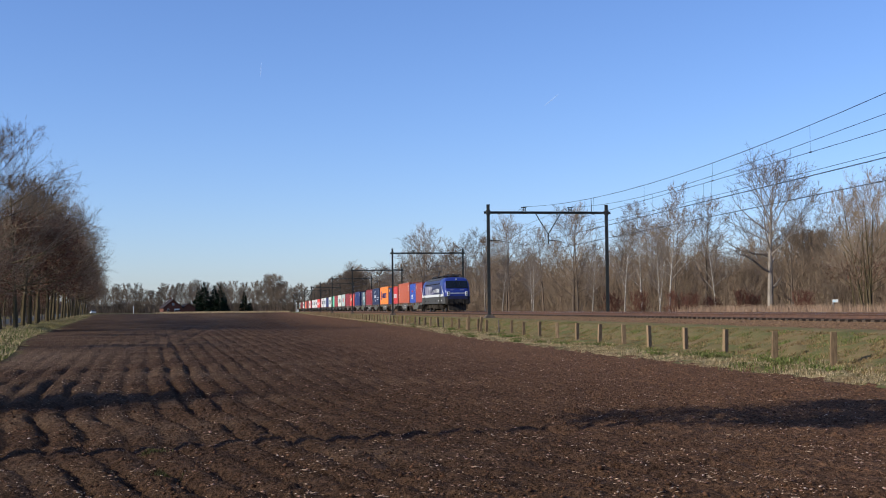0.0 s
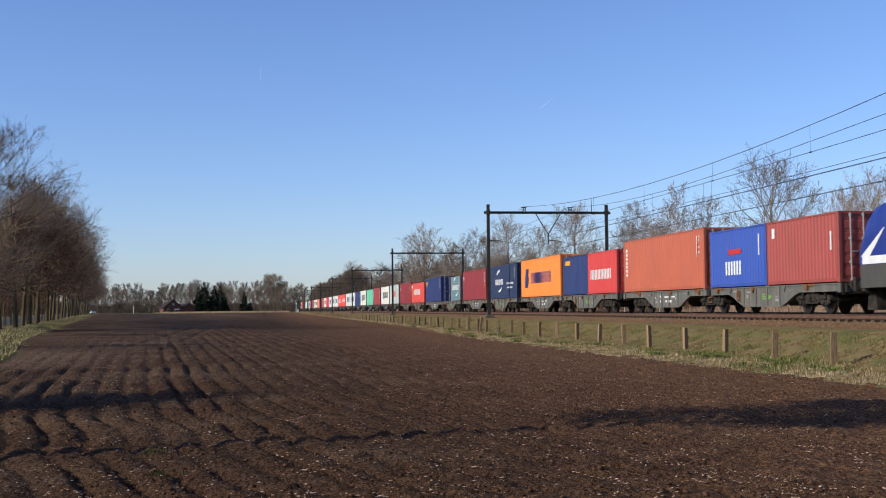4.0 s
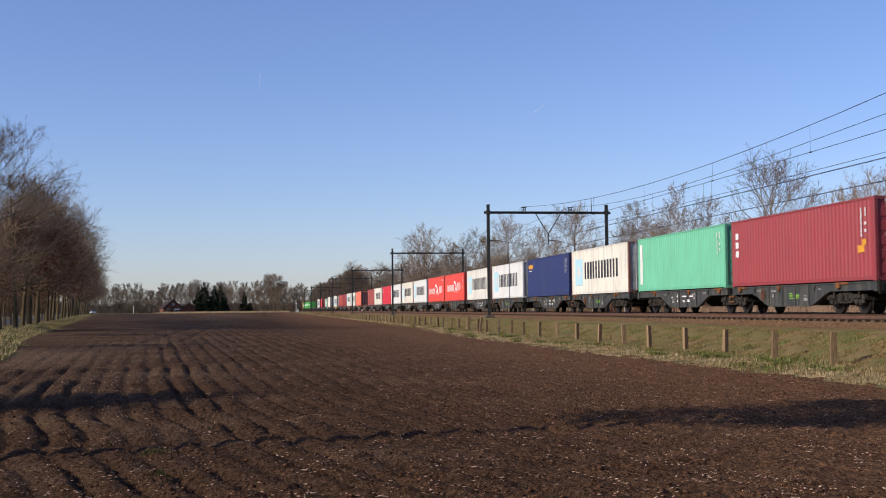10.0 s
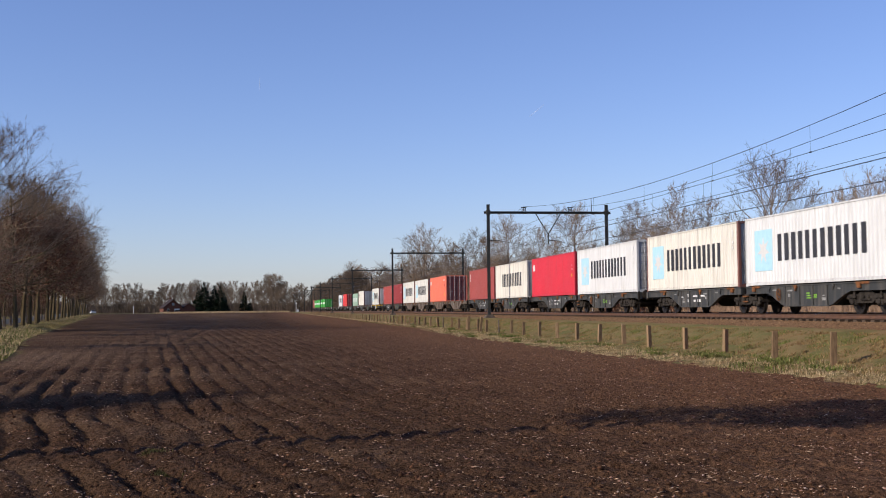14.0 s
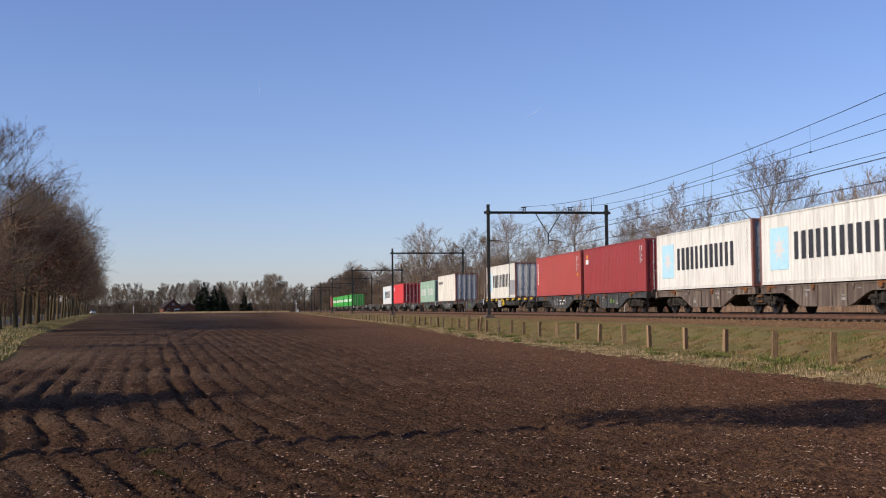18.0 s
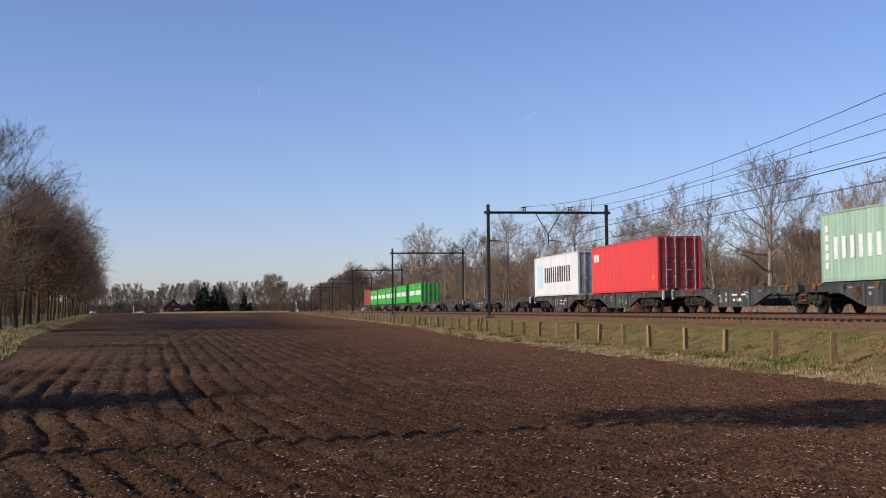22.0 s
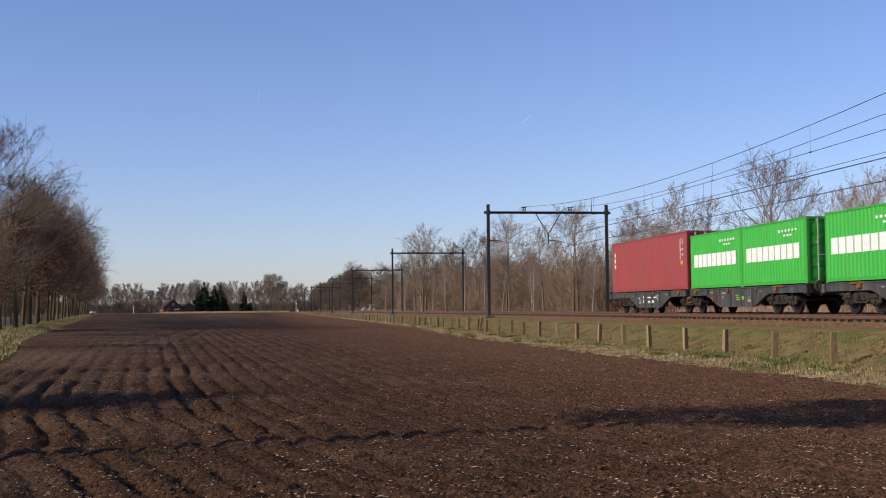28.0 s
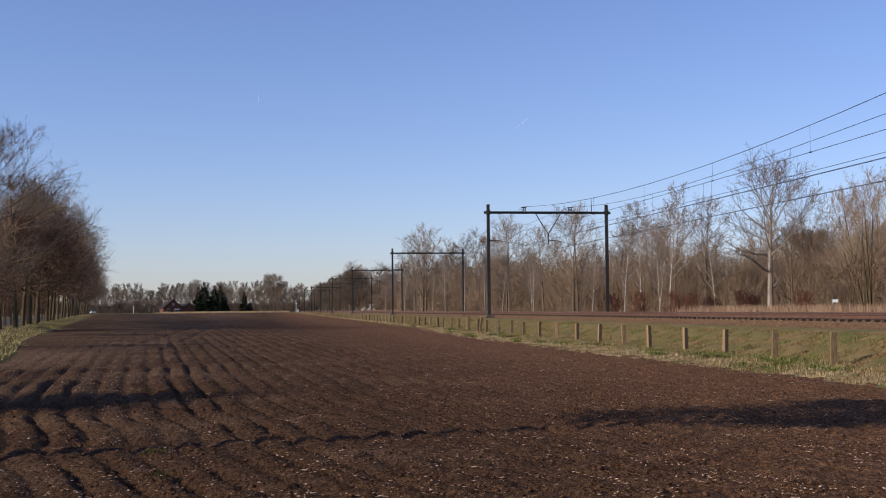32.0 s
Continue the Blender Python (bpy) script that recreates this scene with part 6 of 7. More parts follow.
def avenue():
    rng = random.Random(21)
    kinds = []
    for i, (h, n_leaf) in enumerate(((17.0, 0), (16.0, 15000), (15.6, 17000), (16.4, 7000))):
        w, f, t = bare_tree(400 + i, h * 0.97, 0.25, 8.1 if i else 7.2, 32, 9, 5, 0.25, rise=0.40, thin=0.008, droop=0.0, wander=0.14, broad=0.12, taper=0.95)
        shapes, barks = [("trunk", w), ("crown", f)], [GREENBARK, TWIG]
        if n_leaf:
            shapes.append(("dry_foliage", leaves([q for q in t if q.x * q.x + q.y * q.y < 30], n_leaf // 2, 0.115, rng, 3.5, 10.5, 0.45)))
            barks.append(DRYLEAF)
        kinds.append(tree_kind("avenue_tree", "tall roadside tree holding dry brown leaves" if n_leaf else "tall leafless roadside tree with mossy trunk", "roadside avenue", shapes, barks))
    # first two: small trees, trunks out of view, added to shade the field
    for y, size in ((55.0, 0.42), (81.0, 0.5), (-30.0, 0.8), (-60.0, 0.8)):
        put(kinds[3], verge_x(y) - 3.6, y, 40 * y, size)
    # two close trees whose shade falls across the field
    w, f, t = bare_tree(431, 15.5, 0.47, 2.2, 30, 8, 3, 0.21, rise=0.7, thin=0.014, wander=0.16)
    tall = tree_kind("roadside_tree", "tall roadside tree with a long bare trunk and narrow crown", "roadside avenue", (("trunk", w), ("crown", f), ("dry_foliage", leaves([q for q in t if q.x * q.x + q.y * q.y < 4], 8000, 0.080, rng, 3.0, 13.5, 0.22))), (GREENBARK, TWIG, DRYLEAF))
    put(tall, -9.615, 12.0, 464)
    put(tall, -22.0, 18.0, 30, 1.28, tall=0.58)
    y = 94.0
    while y < 480:
        k = 0 if y < 100 else rng.choice((1, 2, 2)) if y < 135 else rng.choice((1, 2, 3)) if y < 200 else rng.choice((0, 1, 3))
        put(kinds[k], verge_x(y) - 3.3 + rng.uniform(-0.3, 0.3), y, rng.uniform(0, 360), 1.0 if y < 100 else rng.uniform(0.84, 0.90) if y < 140 else rng.uniform(0.90, 1.0))
        y += rng.uniform(10.2, 11.6) if y < 200 else 13
    y = 100.0
    while y < 420:
        put(kinds[rng.choice((1, 2, 3))], verge_x(y) - 15.5, y, rng.uniform(0, 360), rng.uniform(0.75, 0.9))
        y += 24
    w, f, t = bare_tree(450, 5.0, 0.06, 2.4, 5, 4, 3, 0.05, rise=0.8, stems=6, thin=0.014, wander=0.22, thirds=3)
    hedge = tree_kind("roadside_hedge", "brown leafless hedge beyond the road", "hedge beyond the road", (("stem_clump", w), ("crown", f), ("dry_foliage", leaves(t, 600, 0.13, rng, 0.0, 9.0, 0.3))), (BARK, TWIG, DRYLEAF), "shrub")
    y = 80.0
    while y < 820:
        for off in (17.5, 22.0):
            put(hedge, verge_x(y) - off + rng.uniform(-1, 1), y + rng.uniform(-1, 1), rng.uniform(0, 360), rng.uniform(0.85, 1.2))
        y += 7.0 if y < 200 else 14.0


avenue()


def far_trees():
    rng = random.Random(31)
    kinds = []
    for i, h in enumerate((15.0, 14.0)):
        w, f, _ = bare_tree(500 + i, h, 0.18, 4.6, 20, 7, 4, 0.2, rise=0.65, thin=0.022, wander=0.14, broad=0.4)
        kinds.append(tree_kind("far_tree", "hazy leafless tree beyond the field", "trees beyond the field", (("trunk", w), ("crown", f)), (BARK, FARTWIG)))
    c, s = math.cos(radians(9.0)), math.sin(radians(9.0))

    def there(px, depth):
        lat = (px - 784) / 2074 * depth
        return lat * c + depth * s, depth * c - lat * s

    px = 128.0
    while px < 540:
        d = rng.uniform(610, 700)
        put(rng.choice(kinds), *there(px, d), rng.uniform(0, 360), rng.uniform(0.75, 1.22))
        px += rng.uniform(7, 12)
    for px in range(150, 540, 13):
        put(rng.choice(kinds), *there(px, 760), rng.uniform(0, 360), rng.uniform(0.8, 1.3))
    w, f, _ = bare_tree(505, 6.5, 0.08, 3.0, 5, 4, 3, 0.06, rise=0.9, stems=6, thin=0.03, wander=0.22, thirds=3)
    hedge = tree_kind("hedge_shrub", "dense brown leafless hedge at the field's far end", "hedge beyond the field", (("stem_clump", w), ("crown", f)), (BARK, FARTWIG), "shrub")
    for px in range(120, 545, 9):
        put(hedge, *there(px, rng.uniform(585, 640)), rng.uniform(0, 360), rng.uniform(0.7, 1.15))
    n = 9000
    r = np.random.RandomState(17)

    def scrub(name, x, y, h, wd, label):
        z = level(x, y)
        base = np.stack([x, y, z - 0.2], -1)
        top = base + np.stack([r.normal(0, 0.25, len(x)) * h, r.normal(0, 0.25, len(x)) * h, h], -1)
        across = np.stack([wd, wd * 0.2, np.zeros(len(x))], -1)
        v = np.stack([base - across, base + across, top + across * 0.25, top - across * 0.25], 1).reshape(-1, 3)
        tagged(new(name, quick(name, v, np.arange(4 * len(x)).reshape(-1, 4), SCRUB)), label, "scrub", kind="stuff")
    dd = r.uniform(600, 720, n)
    pp = r.uniform(60, 560, n)
    lat = (pp - 784) / 2074 * dd
    scrub("distant_scrub", lat * c + dd * s, dd * c - lat * s, r.uniform(1.2, 5.5, n), r.uniform(0.08, 0.30, n), "brown scrub beyond the field's far end")
    yy = r.uniform(90, 850, n)
    scrub("roadside_scrub", verge_x(yy) - r.uniform(19, 42, n), yy, r.uniform(1.5, 6.0, n), r.uniform(0.04, 0.15, n), "brown scrub beyond the road")
    # one broad dense crown
    w, f, _ = bare_tree(510, 16.0, 0.08, 7.4, 40, 9, 4, 0.3, rise=0.6, thin=0.026, wander=0.14, broad=0.35)
    dense = tree_kind("broad_tree", "broad dense leafless tree at the field's far end", "", (("trunk", w), ("crown", f)), (BARK, FARTWIG))
    put(dense, *there(487, 555), 0)
    for x, y, turn, size in ((57.5, 117.7, 40, 0.53), (63.0, 112.0, 150, 0.52), (66.0, 130.0, 250, 0.58)):
        tagged(put(dense, x, y, turn, size), "broad dense leafless tree within the wood", "tree")
    # a tall dense stand beside the line, far off
    for i in range(15):
        tagged(put(dense, rng.uniform(34.5, 40), 430 + 24 * i + rng.uniform(-6, 6), rng.uniform(0, 360), rng.uniform(0.70, 0.92)), "broad dense leafless tree beside the far line", "tree")
    w, f, _ = bare_tree(530, 2.6, 0.04, 1.0, 6, 4, 3, 0.022, rise=1.2, stems=9, thin=0.009, wander=0.2, thirds=3)
    bush = tree_kind("reddish_bush", "low rounded leafless bush with reddish twigs", "bushes before the wood", (("stem_clump", w), ("crown", f)), (REDTWIG, REDTWIG), "bush")
    for x, y, turn, size in ((36.6, 96.0, 0, 1.0), (37.4, 93.0, 60, 0.85), (39.0, 90.0, 90, 1.05), (40.0, 91.0, 200, 0.9), (38.0, 103.0, 130, 1.1), (39.4, 118.0, 20, 1.2), (41.0, 84.0, 10, 1.0), (39.0, 126.0, 75, 1.2)):
        put(bush, x, y, turn, size)
    # conifers by the house
    kinds = []
    for i in range(2):
        r = random.Random(520 + i)
        tr, nd = Shape(), Shape()
        tr.tube([(0, 0, 0), (0, 0, 13.5)], [0.22, 0.03], 6)
        for q in range(620):
            z = 0.8 + 13.0 * r.random() ** 1.15
            reach = (3.6 - 0.25 * z) * r.uniform(0.35, 1.1) if z < 13 else 0.3
            a = r.uniform(0, 6.28)
            p0 = Vector((0.3 * reach * math.cos(a), 0.3 * reach * math.sin(a), z + 0.2))
            p1 = Vector((reach * math.cos(a), reach * math.sin(a), z - 0.25 * reach + 0.3))
            wv = Vector((-math.sin(a), math.cos(a), r.uniform(-0.4, 0.4))) * r.uniform(0.25, 0.55)
            b = len(nd.v)
            nd.v.extend([tuple(p0), tuple(p0.lerp(p1, 0.6) + wv), tuple(p1), tuple(p0.lerp(p1, 0.6) - wv + Vector((0, 0, -0.2)))])
            nd.f.append((b, b + 1, b + 2, b + 3))
        kinds.append(tree_kind("conifer", "dark green conifer beside the house", "conifers by the house", (("trunk", tr), ("needles", nd)), (BARK, NEEDLE)))
    for k, px, d, sz in ((0, 361, 560, 1.05), (1, 351, 566, 0.88), (1, 389, 556, 0.92), (0, 379, 563, 0.95), (1, 396, 560, 0.7), (0, 432, 560, 0.72), (1, 372, 570, 0.6), (0, 442, 565, 0.4)):
        o = put(kinds[k], *there(px, d), rng.uniform(0, 360), sz)
        o.scale = (sz * 1.75, sz * 1.75, sz)

    # the brick house, with its lower wing
    x, y = there(306, 545)
    z = float(level(np.array([x]), np.array([y]))[0])
    h = new("farmhouse")
    h.matrix_basis = pose(x, y, z, rz=14)
    tagged(h, "red brick farmhouse with a dark tiled gable roof", "house")
    s = Shape()
    s.prism_y([(-4.4, 0), (4.4, 0), (4.4, 2.5), (0, 6.2), (-4.4, 2.5)], 0, 11)
    part("wall", s, BRICK, h)
    for sg in (-1, 1):
        s = Shape()
        a, b = (sg * 4.75, 2.22), (0, 6.28)
        s.prism_y([a, b, (b[0], b[1] + 0.2), (a[0] - 0.0, a[1] + 0.2)] if sg < 0 else [b, a, (a[0], a[1] + 0.2), (b[0], b[1] + 0.2)], -0.35, 11.3)
        part("roof", s, TILE, h)
    s = Shape()
    s.box(-0.4, 0.4, 7.0, 7.8, 5.6, 7.2, 0.03)
    part("chimney", s, BRICK, h)
    for x0, z0, wd, ht in ((0.5, 0.9, 2.4, 1.2), (-2.8, 0.9, 1.0, 1.2), (-0.5, 3.6, 1.0, 1.0)):
        s = Shape()
        s.box(x0, x0 + wd, -0.10, -0.01, z0, z0 + ht)
        win = part("window", s, WHITE, h, "white framed window")
        g = Shape()
        g.box(x0 + 0.12, x0 + wd - 0.12, -0.12, -0.101, z0 + 0.12, z0 + ht * (0.45 if wd > 2 else 0.9))
        part("pane", g, GLASS, win)
    s = Shape()
    s.prism_y([(4.45, 0), (10.5, 0), (10.5, 2.2), (7.4, 4.3), (4.45, 2.2)], 1.0, 12)
    part("wing_wall", s, BRICK, h)
    s = Shape()
    s.prism_y([(4.3, 2.1), (7.4, 4.32), (10.9, 2.0), (10.9, 2.15), (7.4, 4.55), (4.3, 2.3)], 0.7, 12.3)
    part("wing_roof", s, TILE, h)

    # a white camper van beyond the line
    x, y = 43.5, 462.0
    v = new("camper_van")
    v.matrix_basis = pose(x, y, float(level(np.array([x]), np.array([y]))[0]), rz=86)
    tagged(v, "white camper van parked beyond the tracks", "van")
    s = Shape()
    s.prism([(-3.2, 0.45), (3.2, 0.45), (3.2, 1.2), (2.4, 1.5), (1.9, 2.6), (1.4, 2.9), (-3.2, 2.9)][::-1], -1.05, 1.05)
    body = part("body", s, WHITE, v)
    s = Shape()
    s.box(-1.06, 1.06, -2.2, -0.9, 1.6, 2.1)
    s.box(-1.06, 1.06, 0.2, 1.3, 1.6, 2.1)
    part("window", s, GLASS, body)
    for yy in (-2.0, 2.0):
        for sx in (-1, 1):
            s = Shape()
            s.drum((sx * 0.95 - 0.1, yy, 0.34), "x", 0.34, 0.2, 14, 0.04)
            part("wheel", s, RUBBER, v)

    # a white lineside cabinet on a post, near the far curve of the line
    x, y = 17.5, 545.0
    p = new("lineside_signal")
    p.matrix_basis = pose(x, y, float(level(np.array([x]), np.array([y]))[0]))
    tagged(p, "small white lineside signal post with cabinet", "signal")
    s = Shape()
    s.tube([(0, 0, 0), (0, 0, 4.3)], [0.12, 0.12], 8)
    part("post", s, WHITE, p)
    s = Shape()
    s.box(-0.25, 0.25, -0.2, 0.2, 3.7, 4.3, 0.05)
    part("head", s, WHITE, p)
    s = Shape()
    s.box(0.3, 1.2, -0.4, 0.4, 0, 1.2, 0.05)
    part("cabinet", s, WHITE, p)


far_trees()


# ---- fence, grass, reeds and loose stones
def build_fence():
    t = new("wooden_fence")
    t.location = (0, 0, 0)
    tagged(t, "line of weathered fence posts along the railway bank", "fence")
    rng = random.Random(51)
    s = Shape()
    ring = [(-0.07, -0.065), (0.07, -0.065), (0.085, -0.045), (0.085, 0.045), (0.07, 0.065), (-0.07, 0.065), (-0.085, 0.045), (-0.085, -0.045)]
    s.poly([[(x, y, z) for x, y in [(a * k, b * k) for a, b in ring]] for z, k in ((-0.3, 1.0), (0.90, 0.96), (0.985, 0.90), (1.0, 0.78))])
    me = s.mesh("post", POSTWOOD)
    thin = Shape()
    thin.tube([(0, 0, -0.3), (0, 0, 1.0)], [0.05, 0.045], 6)
    thin_me = thin.mesh("post", CONCRETE)
    y = 17.35
    i = 0
    while y < 330:
        x = 14.5 + rng.uniform(-0.06, 0.06)
        z = float(level(np.array([x]), np.array([y]))[0])
        slim = i in (15, 21)
        m = pose(x, y, z - 0.14 - rng.uniform(0.0, 0.10), rng.uniform(-2.5, 2.5), rng.uniform(-2, 2), rng.uniform(-20, 20))
        part("post", thin_me if slim else me, None, t, at=m)
        y += 3.5 + rng.uniform(-0.12, 0.12)
        i += 1
    for y, tilt in ((75.6, 14), (80.0, -3)):
        z = float(level(np.array([14.5]), np.array([y]))[0])
        part("post", me, None, t, at=pose(14.4, y, z, tilt, 3, 0))


build_fence()


def blades(name, x, y, z, tall, wide, material, seed, label, category, bend=0.5):
    """Grass: one bent blade of two faces for each root."""
    r = np.random.RandomState(seed)
    n = len(x)
    a = r.uniform(0, 6.28, n)
    h = tall * r.uniform(0.45, 1.15, n)
    w = wide * r.uniform(0.6, 1.3, n)
    d = np.stack([np.cos(a), np.sin(a)], -1)
    lean = bend * r.uniform(0.1, 1.0, n) * h
    root = np.stack([x, y, z], -1)
    mid = root + np.stack([d[:, 0] * lean * 0.3, d[:, 1] * lean * 0.3, h * 0.55], -1)
    tip = root + np.stack([d[:, 0] * lean, d[:, 1] * lean, h * (1 - 0.25 * bend)], -1)
    side = np.stack([-d[:, 1] * w, d[:, 0] * w, np.zeros(n)], -1)
    v = np.stack([root - side, root + side, mid - side * 0.8, mid + side * 0.8, tip], 1).reshape(-1, 3)
    o = 5 * np.arange(n)[:, None]
    f = np.concatenate([o + np.array([[0, 1, 3]]), o + np.array([[0, 3, 2]]), o + np.array([[2, 3, 4]])])
    ob = new(name, quick(name, v, f, material))
    tagged(ob, label, category, kind="stuff")


def build_grass():
    r = np.random.RandomState(61)

    def bank(n, x0, x1, y0, y1, p):
        y = y0 + (y1 - y0) * r.rand(n) ** p
        x = r.uniform(x0, x1, n)
        keep = wave(x, y, 71, 2.2) + r.normal(0, 0.7, n)
        return x, y, keep

    x, y, k = bank(160000, 12.6, 17.8, 18, 150, 1.7)
    m = k > 0.45
    blades("bank_grass", x[m], y[m], level(x[m], y[m]) - 0.02, 0.09, 0.008, GREEN, 62, "short green winter grass on the railway bank", "grass", 0.8)
    m = k < 0.25
    blades("dry_bank_grass", x[m], y[m], level(x[m], y[m]) - 0.02, 0.09, 0.008, BROWNGRASS, 63, "faded brown winter grass on the railway bank", "grass", 0.9)
    n = 120000
    y = 18 + 330 * r.rand(n) ** 2.0
    x = edge_x(y) + 0.20 + np.abs(r.normal(0, 1.15, n)) * np.where(y > 80, 0.7, 1.0) + 0.16 * wave(y, y, 88, 1.4) - 0.25 * r.rand(n)
    keep = wave(x, y, 72, 1.6) + r.normal(0, 0.5, n) > -0.45
    x, y = x[keep], y[keep]
    wide = 0.0065 * (1 + y / 60)
    tall = 0.17 * np.clip(1 + 0.45 * wave(x, y, 73, 1.2), 0.4, 1.6) * np.where(x < edge_x(y) + 0.5, 0.6, 1.0)
    blades("field_edge_straw", x, y, level(x, y) - 0.03, tall, wide * 0.6, STRAW, 64, "long dry straw grass along the field's edge", "grass", 1.5)
    n = 9000
    c = r.choice(46, n)
    cy = 20 + 90 * np.random.RandomState(5).rand(46) ** 1.4
    cx = edge_x(cy) + np.random.RandomState(6).uniform(0.3, 2.6, 46)
    big = np.random.RandomState(9).uniform(0.10, 0.34, 46)[c]
    x, y = cx[c] + r.normal(0, 0.8, n) * big, cy[c] + r.normal(0, 1.0, n) * big
    blades("green_tufts", x, y, level(x, y) - 0.02, 0.20, 0.012, GREEN, 65, "fresh green grass tufts by the fence", "grass", 0.8)
    # the road's verge
    n = 50000
    y = 36 + 300 * r.rand(n) ** 1.6
    x = verge_x(y) - 0.1 - 3.2 * r.rand(n) ** 1.3
    wide = 0.008 * (1 + y / 80)
    m = r.rand(n) < 0.62
    blades("verge_grass", x[m], y[m], level(x[m], y[m]) - 0.02, 0.20, wide[m], GREEN, 66, "green grass on the road's verge", "grass", 0.7)
    blades("dry_verge_grass", x[~m], y[~m], level(x[~m], y[~m]) - 0.02, 0.24, wide[~m], STRAW, 67, "yellowed grass on the road's verge", "grass", 0.8)
    # reeds beyond the line
    n = 26000
    y = r.uniform(44, 92, n)
    x = r.uniform(33.5, 38.5, n)
    blades("reed_bed", x, y, level(x, y) - 0.05, 1.55, 0.018, REED, 68, "pale dry reeds between the tracks and the wood", "reeds", 0.35)
    n = 9000
    y = 112 + 260 * r.rand(n)
    x = r.uniform(32.5, 37.5, n)
    blades("dry_weeds", x, y, level(x, y) - 0.05, 0.95, 0.04, REED, 69, "low dry weeds along the wood's edge", "weeds", 0.5)
    # far field edge, pale grass
    n = 40000
    y = 380 + 150 * r.rand(n)
    x = -40 + 53 * r.rand(n)
    m = (y > 474 + 5 * np.sin(x * 0.1)) & (x > verge_x(y))
    blades("far_grass_strip", x[m], y[m], level(x[m], y[m]), 0.75, 0.20, STRAW, 70, "pale grass strip at the field's far end", "grass", 0.5)


build_grass()


def build_crumbs():
    r = np.random.RandomState(81)

    def scatter(n, p=1.8, y1=110, lump=0.0):
        y = 8.5 + (y1 - 8.5) * r.rand(n) ** p
        lo, hi = np.maximum(verge_x(y), -0.24 * y - 0.8), np.minimum(edge_x(y), 0.60 * y)
        x = lo + (hi - lo) * r.rand(n)
        if lump:
            m = lump * (wave(x, y, 96, 1.9) + 0.7 * wave(x, y, 97, 0.6)) + r.normal(0, 0.35, n) > 0.16
            x, y = x[m], y[m]
        return x, y, level(x, y) + furrows(x, y)

    x, y, z = scatter(20000)
    part_stuff("soil_clods", x, y, z, 0.007, 0.040, CLOD, 82, "dark crumbly clods on the tilled field", "soil", 0.8)
    x, y, z = scatter(6000, lump=0.4)
    part_stuff("field_stones", x, y, z + 0.006, 0.004, 0.020, STONE, 83, "pale pebbles and stones on the tilled field", "stones", 0.7)
    x, y, z = scatter(34000, lump=0.8)
    part_stuff("stubble_bits", x, y, z + 0.008, 0.003, 0.011, CHAFF, 84, "broken straw and stubble lying on the soil", "stubble", 0.9, 2.6)
    x, y, z = scatter(4500, lump=0.9)
    part_stuff("maize_stalks", x, y, z + 0.010, 0.005, 0.010, CHAFF, 85, "short pale maize stalks strewn over the soil", "stubble", 0.9, 6.0)
    x, y, z = scatter(16000, lump=0.6)
    part_stuff("fallen_leaves", x, y, z + 0.012, 0.008, 0.026, FALLEN, 86, "small fallen brown leaves on the soil", "leaves", 0.55, 1.4)
    # a few weeds
    spots = [(-1.18, 13.7), (-0.87, 11.75)]
    c = r.choice(len(spots), 700)
    x, y = np.array([p[0] for p in spots])[c] + r.normal(0, 0.07, 700), np.array([p[1] for p in spots])[c] + r.normal(0, 0.07, 700)
    blades("field_weeds", x, y, level(x, y) + furrows(x, y), 0.04, 0.005, BROWNGREEN, 87, "small green weeds in the tilled soil", "weeds", 1.0)


build_crumbs()


# ---- the road on the far side of the avenue, cars, posts, and small things
def build_road():
    s = Shape()
    ring = []
    for y in (-80, 0, 100, 200, 300, 400, 500, 620):
        x = verge_x(y) - 6.2
        z = float(level(np.array([x]), np.array([float(y)]))[0])
        ring.append([(x, y, z + 0.05), (x, y, z - 0.2), (x - 6.0, y, z - 0.2), (x - 6.0, y, z + 0.05)])
    s.poly(ring)
    ob = part("road", s, TARMAC)
    tagged(ob, "grey asphalt country road beside the avenue", "road", kind="structure")
    rng = random.Random(91)
    b = Shape()
    b.box(-0.12, 0.12, -0.12, 0.12, -0.2, 0.95, 0.03)
    b.box(-0.10, 0.10, -0.10, 0.10, 0.95, 1.0, 0.03)
    me = b.mesh("roadside_post", CONCRETE)
    y = 92.0
    while y < 190:
        x = verge_x(y) - 4.9
        ob = part("roadside_post", me, None, None, at=pose(x, y, float(level(np.array([x]), np.array([y]))[0]), rng.uniform(-2, 2), rng.uniform(-2, 2), 0))
        tagged(ob, "short grey concrete post beside the road", "post", group="roadside posts")
        y += 8.0


build_road()


def there(px, depth):
    c, s = math.cos(radians(9.0)), math.sin(radians(9.0))
    lat = (px - 784) / 2074 * depth
    return lat * c + depth * s, depth * c - lat * s


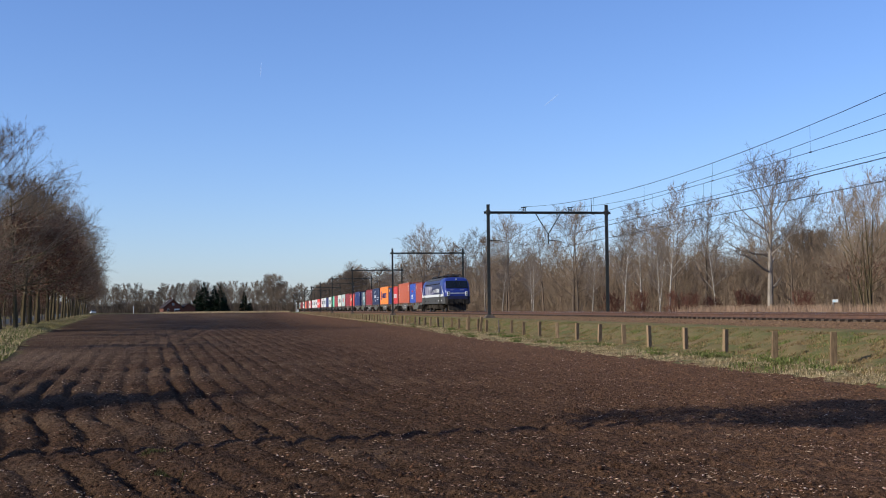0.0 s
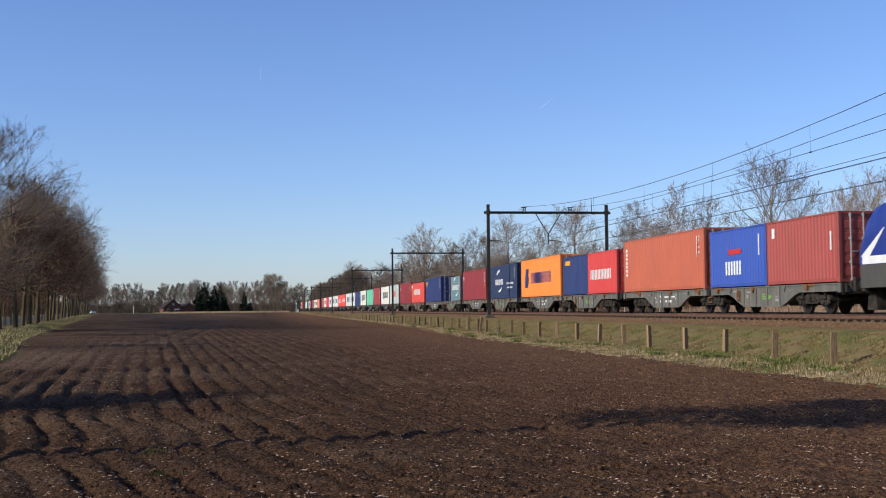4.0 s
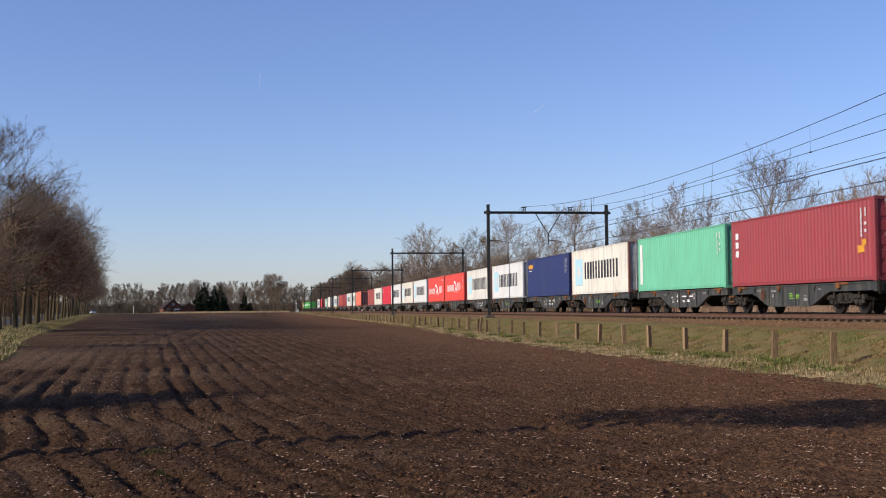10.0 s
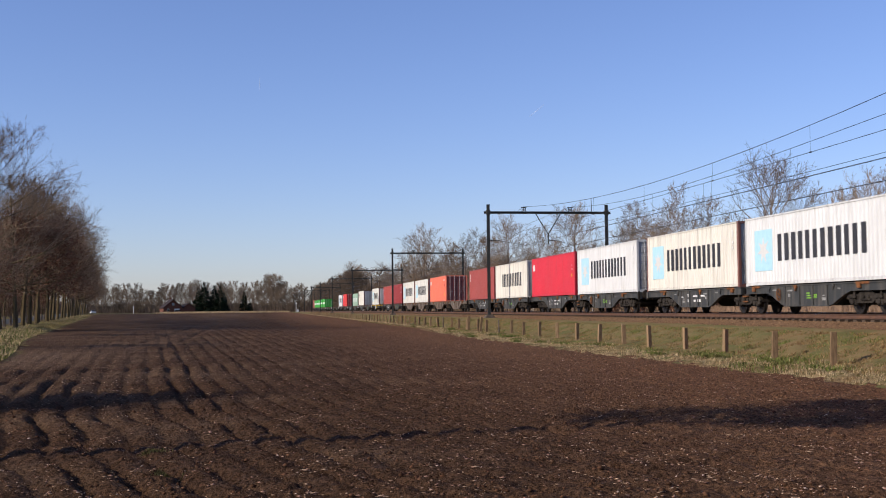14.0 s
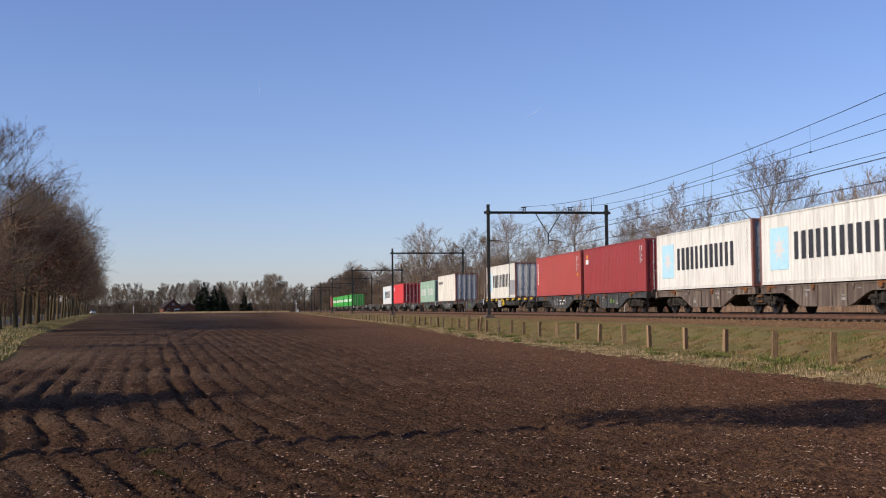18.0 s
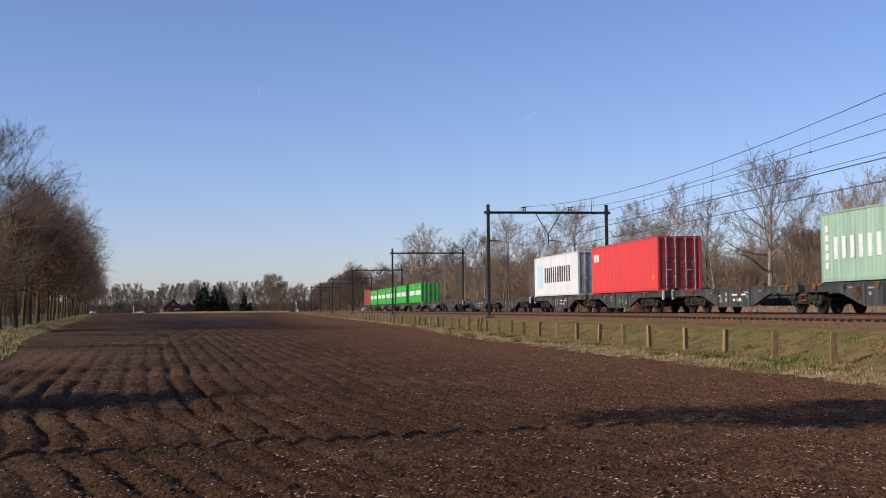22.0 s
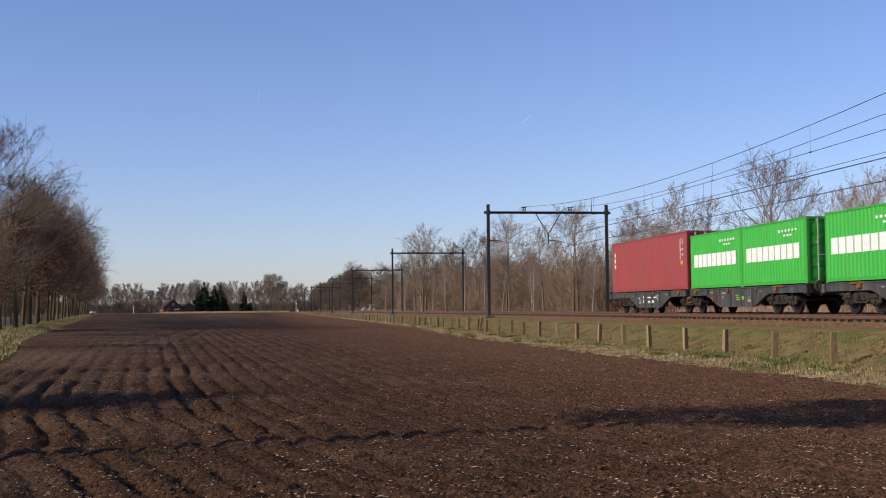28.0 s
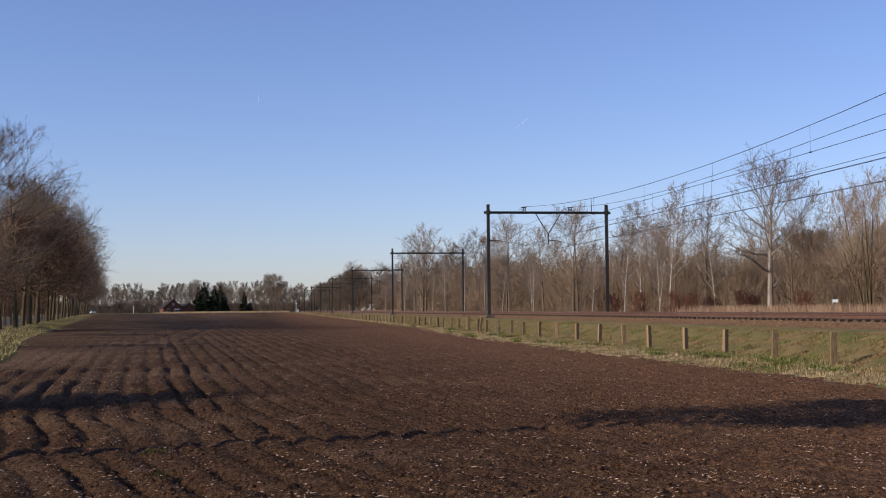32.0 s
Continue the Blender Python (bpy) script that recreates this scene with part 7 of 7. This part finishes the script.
def build_car(color, words, m):
    t = new("car")
    t.matrix_basis = m
    tagged(t, words, "car", group="cars on the far road")
    body = paint("car_paint", color, amount=0.05, rough=0.3)
    s = Shape()
    s.prism([(-2.1, 0.28), (2.1, 0.28), (2.12, 0.72), (1.2, 0.86), (-1.3, 0.92), (-2.1, 0.85)], -0.86, 0.86)
    shell = part("body", s, body, t)
    s = Shape()
    s.poly([[(-0.80, -1.35, 0.88), (0.80, -1.35, 0.88), (0.80, 1.15, 0.84), (-0.80, 1.15, 0.84)], [(-0.62, -0.85, 1.42), (0.62, -0.85, 1.42), (0.62, 0.35, 1.44), (-0.62, 0.35, 1.44)]])
    part("greenhouse", s, GLASS, shell)
    s = Shape()
    s.box(-0.62, 0.62, -0.85, 0.35, 1.43, 1.47, 0.1)
    part("roof", s, body, shell)
    for yy in (-1.3, 1.3):
        for sx in (-1, 1):
            s = Shape()
            s.drum((sx * 0.78 - 0.1, yy, 0.32), "x", 0.32, 0.2, 14, 0.04)
            part("wheel", s, RUBBER, t)
    return t


def land(x, y):
    return float(level(np.array([float(x)]), np.array([float(y)]))[0])


for px, d, col, words in ((164, 520, (0.75, 0.75, 0.75), "white car parked at the far end of the field"),):
    x, y = there(px, d)
    build_car(col, words, pose(x, y, land(x, y), rz=19))
FAR_CAR = build_car((0.62, 0.63, 0.64), "pale silver car driving along the far road", pose(0, 0, 0))

for px, h, d in ((146, 9.0, 500), (152, 7.0, 520), (236, 3.4, 560)):
    x, y = there(px, d)
    p = new("lamp_pole")
    p.matrix_basis = pose(x, y, land(x, y))
    tagged(p, "slim pale pole at the far end of the field", "pole", group="poles beyond the field")
    s = Shape()
    s.tube([(0, 0, -0.2), (0, 0, h)], [0.16, 0.10], 8)
    part("shaft", s, WHITE, p)
    s = Shape()
    s.box(-0.3, 0.3, -0.12, 0.12, h, h + 0.15, 0.03)
    part("head", s, ROD, p)

# a small sign and a pale log among the reeds
sg = new("small_sign")
sg.matrix_basis = pose(37.0, 71.5, land(37.0, 71.5), rz=-28)
tagged(sg, "small white and blue sign on a thin post in the reeds", "sign")
s = Shape()
s.tube([(0, 0, -0.2), (0, 0, 1.75)], [0.03, 0.03], 6)
part("post", s, ROD, sg)
s = Shape()
s.box(-0.03, 0.32, -0.035, -0.02, 1.55, 1.74)
pl = part("plate", s, WHITE, sg)
s = Shape()
s.box(0.0, 0.16, -0.039, -0.036, 1.60, 1.67)
part("marking_bar", s, MARK_SKY, pl)
lg = new("pale_log")
lg.matrix_basis = pose(36.4, 72.6, land(36.4, 72.6) + 0.95, 0, 4, 20)
tagged(lg, "pale barkless log lying over the reeds", "log")
s = Shape()
s.tube([(-0.5, 0, 0), (-0.2, 0.02, 0.02), (0.25, 0.0, -0.02), (0.5, 0.03, -0.06)], [0.09, 0.12, 0.11, 0.07], 8)
part("stem", s, WHITE, lg)
for q in (-0.4, 0.3):
    s = Shape()
    s.tube([(q, 0.0, 0), (q + 0.02, 0.02, -1.0)], [0.035, 0.045], 6)
    part("prop", s, GREYTWIG, lg)


# two faint vapour trails, high and far off
def trail_mat():
    m = bpy.data.materials.new("thin_vapour")
    m.use_nodes = True
    b = m.node_tree.nodes["Principled BSDF"]
    b.inputs["Base Color"].default_value = (0.9, 0.9, 0.9, 1)
    b.inputs["Roughness"].default_value = 1.0
    b.inputs["Alpha"].default_value = 0.09
    return m


VAPOUR = trail_mat()
TRAILS = []
for length, wide in ((40.0, 3.2), (52.0, 3.6)):
    s = Shape()
    s.tube([(0, 0, -length / 2), (0.4, 0, -length / 6), (-0.3, 0, length / 4), (0, 0, length / 2)], [0.8, wide / 2, wide / 2.4, 0.4], 6)
    ob = part("vapour_trail", s, VAPOUR)
    tagged(ob, "short faint white vapour trail high in the sky", "vapour trail", group="vapour trails")
    ob.visible_shadow = False
    TRAILS.append(ob)


# ---- what moves: the whole train, at one even speed
def motions():
    for ob, y, z in MOVING:
        walk(ob, [(s, pose(NEAR, y - SPEED * s, z)) for s in (0, 16.0, SECONDS)])
    # the car on the far road comes out from behind the house
    rows = []
    for sec, px in ((0, 345.0), (19.0, 345.0), (20.0, 318.0), (21.0, 282.0), (23.0, 212.0), (25.0, 136.0), (28.0, 26.0), (SECONDS, -120.0)):
        x, y = there(px, 572.0)
        rows.append((sec, pose(x, y, land(x, y), rz=81)))
    walk(FAR_CAR, rows)
    # vapour trails drift slowly down the sky
    def high(px, py, depth=3200.0):
        x, y = there(px, depth)
        return x, y, 1.6 + (549.0 - 0.0095 * (px - 560) - py) / 2074 * depth
    for ob, tilt, spots in ((TRAILS[0], 4.0, ((0, 462, 120), (9.0, 460, 138), (19.0, 459, 154), (SECONDS, 458, 172))),
                            (TRAILS[1], 52.0, ((0, 980, 175), (9.0, 960, 189), (19.0, 948, 199), (SECONDS, 928, 216)))):
        walk(ob, [(sec, pose(*high(px, py), 0, tilt, -9)) for sec, px, py in spots])
    # wheels roll: alike wheelsets share one set of keys
    rolled = {}
    for w, (x, y, z), r in WHEELS:
        key = (y, z)
        if key not in rolled:
            n = int(SECONDS * FPS)
            turn = min(math.degrees(SPEED / r) / FPS, 88.0)
            walk(w, [(i / FPS, pose(x, y, z, rx=turn * i)) for i in range(n + 1)])
            rolled[key] = w
        else:
            keys = rolled[key].animation_data
            w.rotation_mode = "QUATERNION"
            w.animation_data_create()
            w.animation_data.action = keys.action
            w.animation_data.action_slot = keys.action_slot


motions()
